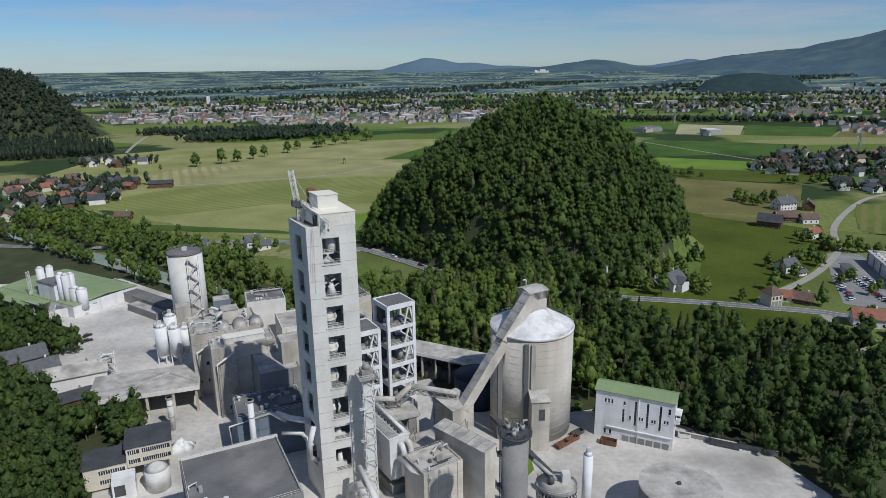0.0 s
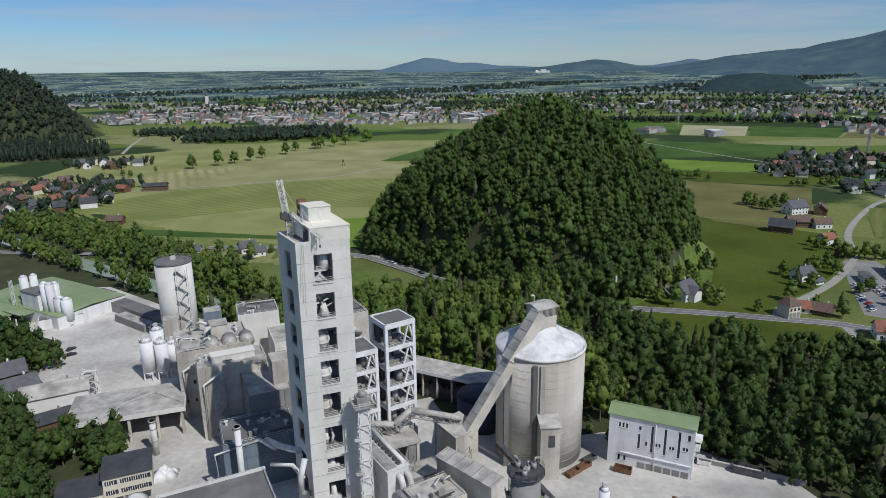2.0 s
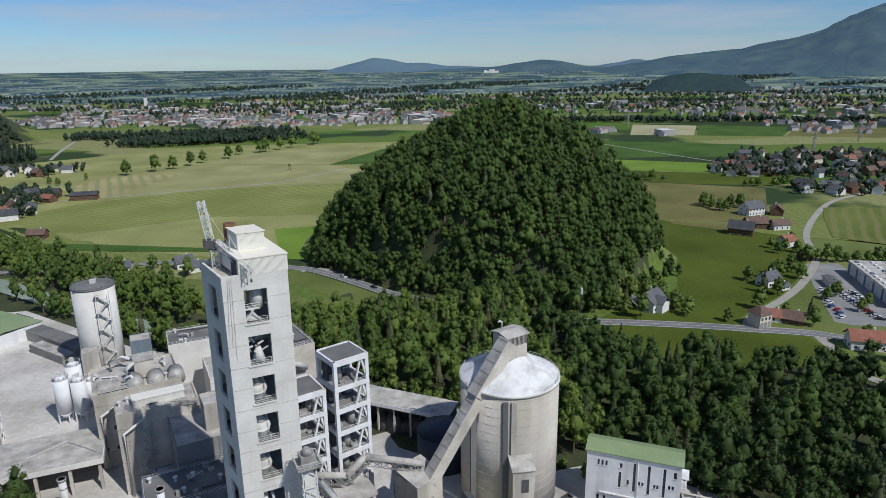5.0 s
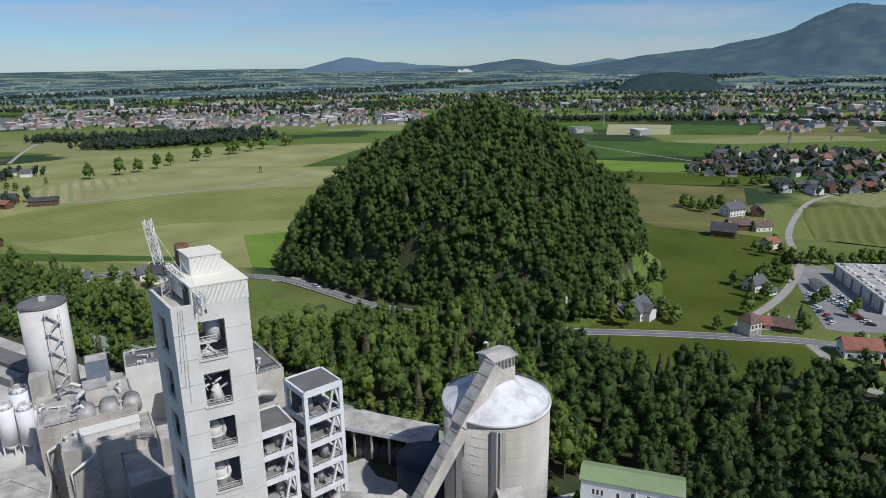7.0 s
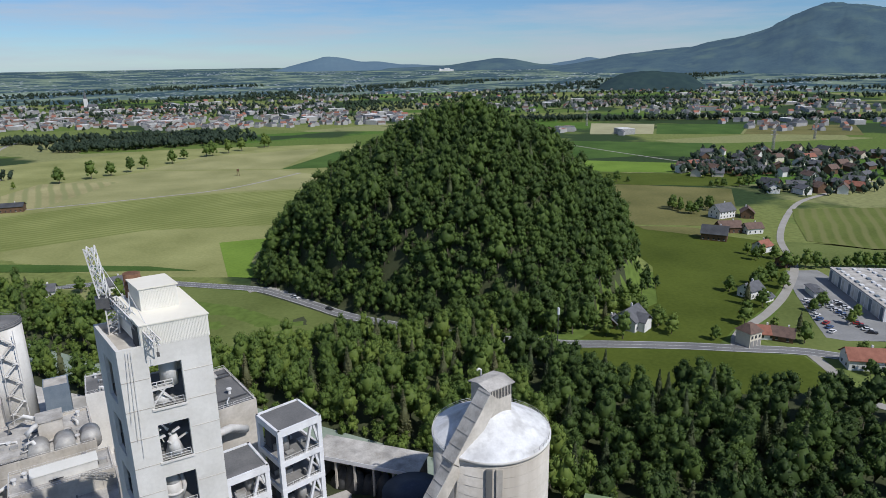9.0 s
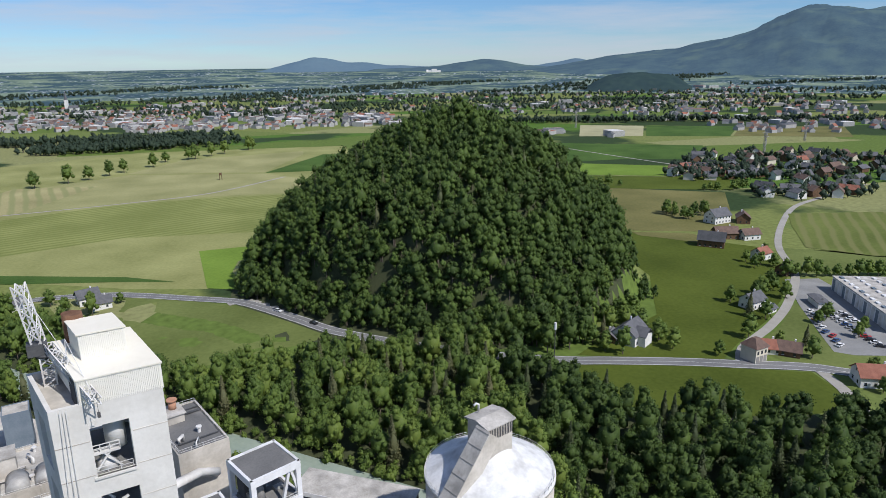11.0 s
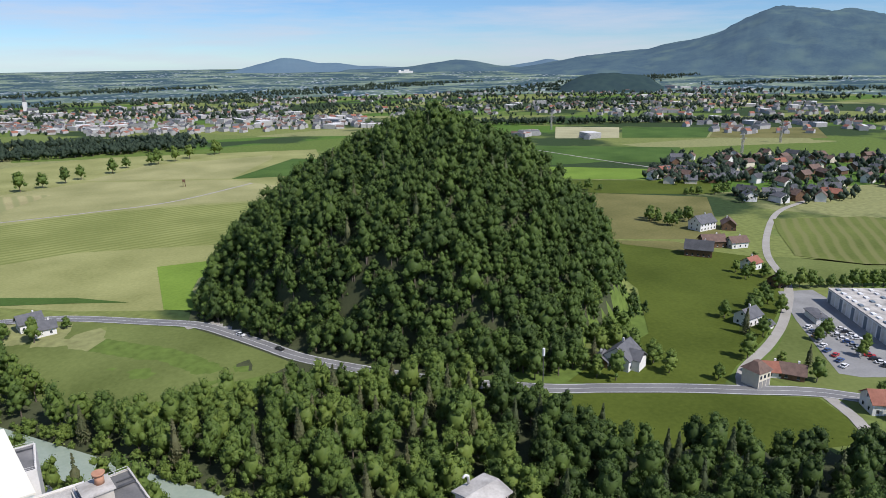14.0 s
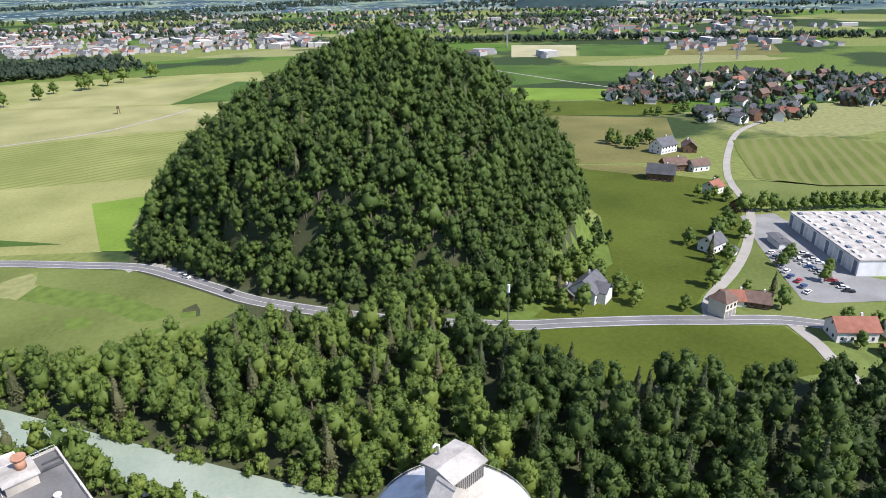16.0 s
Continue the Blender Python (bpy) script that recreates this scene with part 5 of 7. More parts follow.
# ducts at the tower foot
DT = thing("tower_duct", "pale bent dust ducts at the tower foot", "duct", 0, 0, 0)
for pts, r in (([(-20, 152.5, -4), (-20, 151, 3), (-17, 148, 6), (-14, 139, 4.5), (-12, 130, 4)], 1.3), ([(-17.5, 152, 9), (-13, 144, 6), (-9, 134, 4)], 1.0), ([(-30, 158, 8), (-31, 153, 12), (-30.5, 151, 18), (-29.5, 153, 22)], 0.8), ([(-40, 160, 16), (-34, 158.5, 16.5), (-31, 157.5, 13)], 0.6)):
    part("duct", tube(B(), pts, r, 14), STEEL_W, DT)
for k in range(7):
    bm = cyl(B(), 0, 0, -0.15, 0.15, 1.5, n=16)
    p, q = Vector((-17, 148, 6)), Vector((-12, 130, 4))
    c = p.lerp(q, k / 7)
    bm.transform(Matrix.Translation(c) @ (q - p).to_track_quat("Z", "Y").to_matrix().to_4x4())
    part("flange", bm, STEEL, DT)
# slim stacks
for x, y, h, r, mat, lab in ((-52.4, 174.1, 24.6, 0.9, WHITE, "slim white steel chimney beside the tower"), (-87.7, 200.0, 12.8, 1.0, STEEL_W, "pale round chimney pipe beside the canopy")):
    s = thing("chimney", lab, "chimney", x, y, PG)
    part("pipe", cyl(B(), 0, 0, 0, h, r, n=18), mat, s)
    part("collar", cyl(B(), 0, 0, h - 0.6, h, r + 0.25, n=18), STEEL, s)
    for z in (h * 0.4, h * 0.75):
        part("band", cyl(B(), 0, 0, z, z + 0.3, r + 0.08, n=18), STEEL, s)

# building with the terracotta cap behind the tower
KB = block("kiln_stack_house", "flat-roofed house with a small tiled stack base", "industrial building", -26.0, 206.0, 27, 11, 22, 44.5, CONC_D, GREY_ROOF, 0.3)
part("stack_base", bx(B(), 1.0, 14, 44.5, 6.0, 19, 46.6), CONC_D, KB)
part("stack_cap", bx(B(), 0.6, 13.6, 46.6, 6.4, 19.4, 46.9), DUSTY_ROOF, KB)
part("stack_pot", cyl(cyl(B(), 4.4, 17.2, 46.9, 48.9, 0.9, n=16), 4.4, 17.2, 48.9, 49.3, 1.2, n=16), TERRA, KB, "terracotta chimney pot")
part("pipe", tube(B(), [(-4, -7, 43), (3, -3, 41), (7.5, -0.5, 38)], 1.0, 12), STEEL_W, KB)

# open canopy and offices on the west side
CN = thing("loading_canopy", "broad flat grey canopy on concrete columns", "canopy", -105.0, 205.5, PG, 16)
part("roof", bx(B(), -13, 0, 10.0, 24.5, 21, 10.7), DUSTY_ROOF, CN)
part("fascia", bx(B(), -13, -0.3, 9.2, 24.7, 0.0, 10.8), CONC, CN)
part("fascia", bx(B(), 24.5, 0, 9.2, 24.8, 21, 10.8), CONC, CN)
for x in (-12, -3, 6, 15, 23):
    for y in (0.4, 19.4):
        part("column", bx(B(), x, y, 0, x + 0.9, y + 0.9, 10.0), CONC_D, CN)
part("back_wall", bx(B(), -12, 20.3, 0, 24, 20.7, 10), CONC_G, CN)
part("cable_tray", rail(B(), [(4, 8, 10.7), (14, 14, 10.7), (23, 4, 10.7)], 0.8, 3, 0.12), STEEL_W, CN)

OF = thing("weigh_office", "two-storey office with window bands and a dark flat roof", "office", -90.5, 169.5, PG, 21)
part("wall", bx(B(), 0, 0, 5.0, 13.0, 11.5, 11.6), WALL_C, OF)
part("roof", bx(B(), -0.4, -0.4, 11.6, 13.4, 12, 12.1), DARK_ROOF, OF, "dark sheet roof")
part("wing_wall", bx(B(), -12, -2, 1, 0, 8.5, 8.4), WALL_C, OF)
part("wing_roof", bx(B(), -12.4, -2.4, 8.4, 0, 9, 8.8), DARK_ROOF, OF)
for x in (0.4, 4.6, 8.8):
    for y in (0.4, 10.4):
        part("column", bx(B(), x, y, 0, x + 0.8, y + 0.8, 5.0), CONC_D, OF)
for z in (6.2, 9.3):
    for a, b in ((0.4, 3.8), (4.4, 12.6)):
        win = part("window", bx(B(), a, -0.06, z, b, 0.04, z + 1.4), PANE, OF)
        for k in range(int((b - a) / 0.6)):
            part("mullion", bx(B(), a + 0.6 * k, -0.12, z, a + 0.6 * k + 0.12, -0.06, z + 1.4), WHITE, win)
for z in (2.6, 5.8):
    win = part("window", bx(B(), -8, -2.06, z, -0.6, -1.96, z + 1.3), PANE, OF)
    for k in range(11):
        part("mullion", bx(B(), -8 + 0.65 * k, -2.12, z, -7.88 + 0.65 * k, -2.06, z + 1.3), WHITE, win)
tank = thing("cement_tank", "fat cream round tank beneath the office", "tank", -80.5, 166.5, PG)
part("shell", cyl(cyl(B(), 0, 0, 0, 7.0, 3.6, n=30), 0, 0, 7.0, 8.2, 3.6, 1.2, n=30), STEEL_W, tank)
hut = block("filling_hut", "white filling hut with an open side", "hut", -91.5, 160.0, 21, 6.5, 6, 6.0, WHITE, WHITE, 0.1)
# open side drawn as a dark panel that paints the shade within
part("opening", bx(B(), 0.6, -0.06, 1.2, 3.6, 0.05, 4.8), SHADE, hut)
bm = B()
rg = random.Random(2)
for k in range(9):
    cyl(bm, rg.uniform(-3, 3), rg.uniform(-3, 3), 0, rg.uniform(1.2, 3.0), rg.uniform(2, 3.5), 0.3, n=12)
hp = thing("lime_heap", "white heap of spilled lime dust", "heap", -81.5, 187, PG + 0.05)
part("pile", bm, WHITE, hp, "", True)

# group of white cement silos
for k, (dx, dy, r, h) in enumerate(((0, 0, 2.6, 17), (5.6, 0.5, 2.6, 16), (2.6, 5.2, 2.7, 20), (8.5, 4.8, 2.4, 14))):
    s = thing("cement_silo", "white upright cement silo on legs", "silo", -110.5 + dx, 256.0 + dy, PG, group="white silos by the mill")
    part("shell", cyl(cyl(B(), 0, 0, 4, h, r, n=24), 0, 0, h, h + 1.1, r, 0.8, n=24), WHITE, s)
    part("cone", cyl(B(), 0, 0, 1.8, 4, 0.5, r, n=24), WHITE, s)
    for a in (0.8, 2.4, 3.9, 5.5):
        part("leg", bx(B(), (r - .2) * math.cos(a) - 0.2, (r - .2) * math.sin(a) - 0.2, 0, (r - .2) * math.cos(a) + 0.2, (r - .2) * math.sin(a) + 0.2, 4.2), WHITE, s)
    part("railing", rail(B(), [(r * math.cos(a), r * math.sin(a), h + 0.3) for a in np.linspace(0, 2 * math.pi, 11)], 1.1, 1.5, 0.07), STEEL_W, s)
    part("filter", bx(B(), -0.6, -0.6, h + 1, 0.6, 0.6, h + 2.6), STEEL_W, s)
mt = thing("mixing_rig", "steel frame with pipes and hoppers in the yard", "machine", -128.5, 243, PG, 15)
part("frame", truss(B(), (0, 0, 0), (0, 0, 11), 5, 5, 3, 0.3), STEEL_W, mt)
part("hopper", cyl(cyl(B(), 0, 0, 4, 7, 0.6, 2.2, n=16), 0, 0, 7, 9, 2.2, n=16), STEEL, mt)
part("pipe", tube(B(), [(-4, -2, 0), (-4, -2, 8), (-1, 0, 10.5), (3, 1, 10)], 0.45, 8), STEEL_W, mt)

# ready-mix plant and green-roofed hall at the far end of the yard
GH = thing("green_roof_hall", "long hall with a pale green sheet roof", "hall", -237, 340, PG, -32)
part("wall", bx(B(), 0, 9, 0, 66, 46, 6.4), WHITE, GH)
for k in range(12):
    part("column", bx(B(), 5.6 * k, 0.2, 0, 5.6 * k + 0.6, 0.8, 5.0), CONC, GH)
m = Matrix.Translation((-1, -0.6, 5.0)) @ Matrix.Rotation(radians(7), 4, "X")
part("canopy", bx(B(), 0, 0, 0, 40, 11, 0.3, m), GREEN_ROOF, GH)
m = Matrix.Translation((-0.6, 9, 6.4)) @ Matrix.Rotation(radians(4), 4, "X")
part("roof", bx(B(), 0, 0, 0, 67, 20, 0.3, m), GREEN_ROOF, GH)
m = Matrix.Translation((-0.6, 46.6, 6.4)) @ Matrix.Rotation(radians(-4), 4, "X")
part("roof", bx(B(), 0, -18.6, 0.0, 67, 0, 0.3, m), GREEN_ROOF, GH)
MX = thing("ready_mix_plant", "white ready-mix plant with clustered silos", "industrial building", -202, 330, PG, -32)
part("body", bx(B(), 0, 0, 5, 15, 9, 15), WHITE, MX)
for x in (0.3, 7, 14):
    for y in (0.3, 8.2):
        part("leg", bx(B(), x, y, 0, x + 0.7, y + 0.7, 5), WHITE, MX)
for k, (x, y, r, h) in enumerate(((17, 3, 2.0, 21), (21, 3.4, 2.0, 21), (18.6, 7.2, 2.0, 20), (24.6, 5, 2.6, 14), (29.5, 5.6, 2.6, 14), (-3, 4, 2.0, 21), (-1, 8, 1.8, 21))):
    s = part("silo", cyl(cyl(B(), x, y, 3, h, r, n=20), x, y, h, h + 0.9, r, 0.6, n=20), WHITE, MX)
    part("silo_foot", cyl(B(), x, y, 0, 3, r * 0.7, n=12), WHITE, s)
part("stair", truss(B(), (-6, -1, 0), (-6, -1, 20), 1.2, 1.2, 9, 0.15), STEEL_W, MX)
part("roof", bx(B(), -0.3, -0.3, 15, 15.3, 9.3, 15.4), GREY_ROOF, MX)
part("canopy", bx(B(), -4, -8, 6.0, 12, -1, 6.4), GREEN_ROOF, MX)
block("yard_shed", "low shed with a grey felt roof in the yard", "shed", -186, 313, 25, 20, 12, 4.6, WHITE, GREY_ROOF, 0.2)
block("yard_office", "low brick office with a grey roof", "office", -180, 352, -35, 15, 9, 6.0, WALL_W, GREY_ROOF, 0.2, PG, 0, [(1.5, 2, 3.5, 3.6), (5, 2, 7, 3.6), (8.5, 2, 10.5, 3.6)])
block("open_shed", "long low open shed with a grey roof", "shed", -165, 340, -38, 44, 8, 5.0, CONC_G, GREY_ROOF, 0.2)
block("open_shed", "long low open shed with a pale roof", "shed", -153, 322, -38, 26, 6, 3.6, CONC_G, DUSTY_ROOF, 0.2)


def roof_clutter(T, w, d, z, n, seed):
    """Vents, hatches, short ducts, cable trays and a handrail on a works roof."""
    r = random.Random(seed)
    for k in range(n):
        x, y = r.uniform(1, w - 2), r.uniform(1, d - 2)
        kind = r.randrange(4)
        if kind == 0:
            part("roof_vent", cyl(cyl(B(), x, y, z, z + 1.2, 0.4, n=10), x, y, z + 1.2, z + 1.5, 0.65, n=10), STEEL_W, T)
        elif kind == 1:
            part("roof_hatch", bx(B(), x, y, z, x + r.uniform(0.8, 2.0), y + r.uniform(0.8, 1.6), z + r.uniform(0.5, 1.6)), STEEL, T)
        elif kind == 2:
            a = r.uniform(0, 6.28)
            L = min(r.uniform(2, 6), x - 0.5, y - 0.5, w - x - 0.5, d - y - 0.5)
            q = (x + L * math.cos(a), y + L * math.sin(a))
            part("roof_duct", tube(B(), [(x, y, z), (x, y, z + 1.2), (q[0], q[1], z + 1.4), (q[0], q[1], z)], r.uniform(0.2, 0.45), 8), STEEL_W, T)
        else:
            L = min(r.uniform(3, 9), w - x - 0.5)
            part("cable_tray", bx(B(), x, y, z + 0.25, x + L, y + 0.35, z + 0.45), STEEL_D, T)
    part("roof_railing", rail(B(), [(0.4, 0.4, z), (w - 0.4, 0.4, z), (w - 0.4, d - 0.4, z), (0.4, d - 0.4, z), (0.4, 0.4, z)], 1.1, 2.4, 0.06), STEEL_W, T)


for ob_, w_, d_, z_, n_, s_ in ((b1, 23, 11.5, 26.35, 8, 1), (b2, 26, 22, 25.05, 26, 2), (b3, 17, 15, 22.05, 8, 3), (cb, 13, 11.2, 15.05, 7, 4), (da, 22, 15, 16.05, 14, 5), (KB, 11, 22, 44.55, 8, 6), (br, 26, 29, 23.05, 4, 7)):
    roof_clutter(ob_, w_, d_, z_, n_, s_)
# pipes and stairs up the works' walls
for pts, r_ in (([(-72, 207.3, -5), (-72, 207.3, 16), (-66, 209.5, 20)], 0.4), ([(-60, 176.2, -4), (-60, 176.2, 9), (-48, 180.2, 11.5), (-42, 174, 12)], 0.6), ([(-46, 180.6, 11), (-40, 172, 14), (-33, 163, 18)], 0.9), ([(-84, 222.6, -5), (-84, 222.6, 14), (-78, 223, 18)], 0.5), ([(3, 146, 8), (-2, 148, 10), (-6, 156, 9)], 0.7)):
    p_ = thing("pipe_run", "dusty pale pipe run along the works walls", "pipe", 0, 0, 0)
    part("pipe", tube(B(), pts, r_, 10), STEEL_W, p_)
for x_, y_, h_ in ((-67.5, 210.0, 22.0), (-3.2, 171.0, 14.0), (13.5, 175.0, 14.0)):
    s_ = thing("steel_stair", "zigzag steel stair tower between the buildings", "stair", x_, y_, PG, 22)
    for k in range(int(h_ / 3)):
        e = 1 if k % 2 else -1
        f_ = part("flight", beam(B(), (-1.4 * e, 0, 3 * k), (1.4 * e, 0, 3 * k + 3), 0.8, 0.2), STEEL_W, s_)
        part("handrail", beam(B(), (-1.4 * e, -0.4, 3 * k + 1), (1.4 * e, -0.4, 3 * k + 4), 0.08), STEEL_W, f_)
    part("stair_frame", truss(B(), (0, 0, 0), (0, 0, h_), 3.6, 1.6, int(h_ / 3), 0.14), STEEL, s_)


# ---- houses ----
ROOFS = {"grey": ROOF_GREY, "red": ROOF_RED, "brown": ROOF_BRN, "dark": DARK_ROOF, "dusty": DUSTY_ROOF}
WALLS = {"white": WALL_W, "cream": WALL_C, "timber": WOODW}


def house(x, y, rz, w, d, h, rise, roof, wall, label, near=True, name="house", z=None):
    """A gabled house: walls with gable ends, a two-slab roof with eaves, a chimney, and windows on all four sides."""
    T = thing(name, label, "barn" if name == "barn" else "house", x, y, float(land(x, y)) if z is None else z, rz)
    bm = bx(B(), -w / 2, -d / 2, -0.5, w / 2, d / 2, h)
    for s in (-1, 1):
        a = [bm.verts.new((s * (w / 2 - k), yy, zz)) for k in (0, 0.3) for yy, zz in ((-d / 2, h), (d / 2, h), (0, h + rise))]
        bm.faces.new(a[:3]), bm.faces.new(a[3:])
    part("wall", bm, WALLS[wall], T)
    part("roof", gable(B(), w, d, h, rise, 0.7, 0.25), ROOFS[roof], T)
    part("chimney", bx(B(), w * 0.18, d * 0.08, h + rise * 0.4, w * 0.18 + 0.7, d * 0.08 + 0.7, h + rise + 0.9), WALL_W if near else CONC_G, T)
    if near:
        n = max(2, int(w / 3.2))
        for lv in range(max(1, int(h / 2.8))):
            zz = 0.9 + 2.8 * lv
            for s in (-1, 1):
                for k in range(n):
                    xx = -w / 2 + w * (k + 0.5) / n
                    win = part("window", bx(B(), xx - 0.5, s * d / 2 - 0.05, zz, xx + 0.5, s * d / 2 + 0.05, zz + 1.3), PANE, T)
                    part("sill", bx(B(), xx - 0.6, s * d / 2 - 0.12, zz - 0.12, xx + 0.6, s * d / 2 + 0.12, zz), WALL_W, win)
                for yy in (-d * 0.22, d * 0.22):
                    part("window", bx(B(), s * w / 2 - 0.05, yy - 0.5, zz, s * w / 2 + 0.05, yy + 0.5, zz + 1.3), PANE, T)
        if wall == "white":
            part("gable_window", bx(B(), -w / 2 - 0.05, -0.5, h + 0.4, w / 2 + 0.05, 0.5, h + 1.5), PANE, T)
    return T


h0 = house(137.5, 320.5, 38, 12.5, 10.5, 5.2, 4.2, "grey", "white", "white two-storey house with a steep grey roof")
part("cross_gable_wall", bx(B(), -3.5, -8.5, -0.3, 3.5, -5.2, 5.0), WALL_W, h0)
bm = gable(B(), 7.0, 5.0, 5.0, 2.8, 0.5, 0.22, "y")
bm.transform(Matrix.Translation((0, -6.0, 0)))
part("cross_gable_roof", bm, ROOF_GREY, h0)
house(129.5, 322.5, 50, 6.5, 5.5, 3.0, 2.0, "grey", "timber", "grey-roofed timber garden shed", True, "shed")
chapel = thing("gate_house", "cream square tower house with a brown hipped roof", "house", 177.5, 291.8, 0, 16)
part("wall", bx(B(), -3.5, -3.6, -0.5, 3.5, 3.6, 6.4), WALL_C, chapel)
bm = B()
vs = [bm.verts.new(p) for p in ((-4.1, -4.2, 6.4), (4.1, -4.2, 6.4), (4.1, 4.2, 6.4), (-4.1, 4.2, 6.4), (-1.2, -0.9, 9.6), (1.2, -0.9, 9.6), (1.2, 0.9, 9.6), (-1.2, 0.9, 9.6))]
for f in ((3, 2, 1, 0), (4, 5, 6, 7), (0, 1, 5, 4), (1, 2, 6, 5), (2, 3, 7, 6), (3, 0, 4, 7)):
    bm.faces.new([vs[i] for i in f])
part("roof", bm, ROOF_BRN, chapel)
for k in range(3):
    part("garage_door", bx(B(), -3.1 + 2.2 * k, -3.66, 0.1, -1.3 + 2.2 * k, -3.58, 2.9), CONC_G, chapel)
    part("window", bx(B(), -2.8 + 2.2 * k, -3.66, 3.8, -1.7 + 2.2 * k, -3.58, 5.2), PANE, chapel)
house(187.5, 297, -25, 10, 6.5, 3.0, 2.6, "red", "white", "low white farmhouse with a red roof")
house(194.5, 292.5, -40, 8.5, 6.5, 3.0, 2.8, "brown", "timber", "brown timber farmhouse with wide eaves")
house(214.5, 344, 20, 10, 8, 4.6, 3.0, "grey", "white", "white house with a grey roof by the lane")
house(218, 336, 20, 6, 4, 2.4, 1.2, "grey", "white", "small white garden house by the lane", True, "shed")
house(259, 447, -38, 16, 11, 5.0, 4.5, "dark", "timber", "large dark timber barn with a steep roof", True, "barn")
house(279, 462, -10, 15, 9, 4.5, 3.5, "brown", "timber", "brown timber farmhouse beside the barn")
house(293, 456, 0, 12, 8, 4.2, 3.0, "brown", "white", "brown-roofed farmhouse beside the lane")
house(271, 414, 20, 9, 8, 4.5, 2.8, "red", "white", "small red-roofed house among trees")
house(300, 503, 15, 16, 11, 6.0, 4.5, "grey", "white", "broad white farmhouse with a grey roof")
house(318, 498, 60, 12, 9, 4.5, 3.6, "brown", "timber", "brown timber barn behind the farmhouse", True, "barn")
house(208, 263, -20, 14, 9, 4.6, 3.2, "red", "white", "white house with a broad red roof by the road")
house(224, 257, -15, 11, 8, 4.4, 3.0, "red", "white", "white red-roofed house by the road")
house(212, 249, -20, 8, 5, 2.4, 1.6, "red", "timber", "low timber garage with a red roof", True, "shed")
house(265, 385, 25, 9, 7, 4, 2.8, "brown", "timber", "brown timber house under trees")
house(-112, 430, 30, 10, 8, 4.2, 3.2, "grey", "white", "white house with a dark grey roof by the road")
house(-103, 421, 20, 9, 7, 3.6, 2.6, "grey", "white", "low grey-roofed house by the road")
house(-150, 433, 10, 12, 8, 3.6, 2.8, "grey", "white", "white house with grey roof among trees")
house(-236, 520, 0, 12, 8, 4, 3.0, "brown", "timber", "brown timber house at the wood's edge")
house(-258, 664, 8, 22, 11, 5.0, 2.4, "dark", "timber", "long dark timber field barn", True, "barn")
house(-168, 252, 38, 17, 10, 7, 3.6, "grey", "timber", "dark timber house with a grey roof above the works", z=PG)
house(-156, 243, 38, 13, 9, 6, 3.2, "grey", "white", "white works house with a grey roof", z=PG)
house(-139, 238, 25, 22, 13, 6.5, 2.6, "dusty", "white", "low workshop with a dusty pale roof", False, z=PG)
house(-132, 221, 35, 12, 9, 4.0, 1.8, "dark", "timber", "low shed with a dark sheet roof", False, "shed", z=PG)


def fill_houses(group, spots, seed, near):
    rg = random.Random(seed)
    for x, y in spots:
        w, d = rg.uniform(10, 16), rg.uniform(8, 11)
        roof = rg.choice(["grey", "grey", "brown", "red", "brown", "dark", "dark", "grey", "brown"])
        wall = rg.choice(["white", "white", "cream", "timber", "timber"])
        tone = {"grey": "slate grey", "brown": "brown", "red": "red", "dark": "dark"}[roof]
        kind = {"white": "white rendered", "cream": "cream rendered", "timber": "brown timber"}[wall]
        ob = house(x, y, rg.uniform(0, 180), w, d, rg.uniform(4.2, 6.2), rg.uniform(2.6, 4.2), roof, wall, f"{kind} village house with a {tone} roof", near)
        ob["group"] = group


def scatter(rg, n, cx, cy, rx, ry, gap, rot=0.0):
    out = []
    tries = 0
    while len(out) < n and tries < 6000:
        tries += 1
        a, r = rg.uniform(0, 2 * math.pi), math.sqrt(rg.random())
        u, v = rx * r * math.cos(a), ry * r * math.sin(a)
        x, y = cx + u * math.cos(rot) - v * math.sin(rot), cy + u * math.sin(rot) + v * math.cos(rot)
        if all((x - p) ** 2 + (y - q) ** 2 > gap * gap for p, q in out):
            out.append((x, y))
    return out


rg = random.Random(21)
VILLAGE_W = scatter(rg, 34, -345, 625, 70, 90, 19) + scatter(rg, 7, -375, 835, 45, 25, 19)
VILLAGE_E = scatter(rg, 26, 415, 690, 48, 34, 19) + scatter(rg, 75, 560, 690, 170, 105, 19, -0.3) + scatter(rg, 14, 440, 578, 50, 22, 17)
fill_houses("houses of the western village", VILLAGE_W, 4, False)
fill_houses("houses of the eastern village", VILLAGE_E, 5, False)
church = thing("church", "white village church with a pointed grey spire", "church", -600, 2010, 0)
part("nave", bx(B(), 0, -6, 0, 24, 6, 9), WALL_W, church)
bm = gable(B(), 24, 12, 9, 6, 0.5, 0.4)
bm.transform(Matrix.Translation((12, 0, 0)))
part("roof", bm, ROOF_GREY, church)
part("bell_tower", bx(B(), -8, -4, 0, 0, 4, 30), WALL_W, church)
part("spire", cyl(B(), -4, 0, 30, 52, 4.6, 0.3, n=8), ROOF_GREY, church)


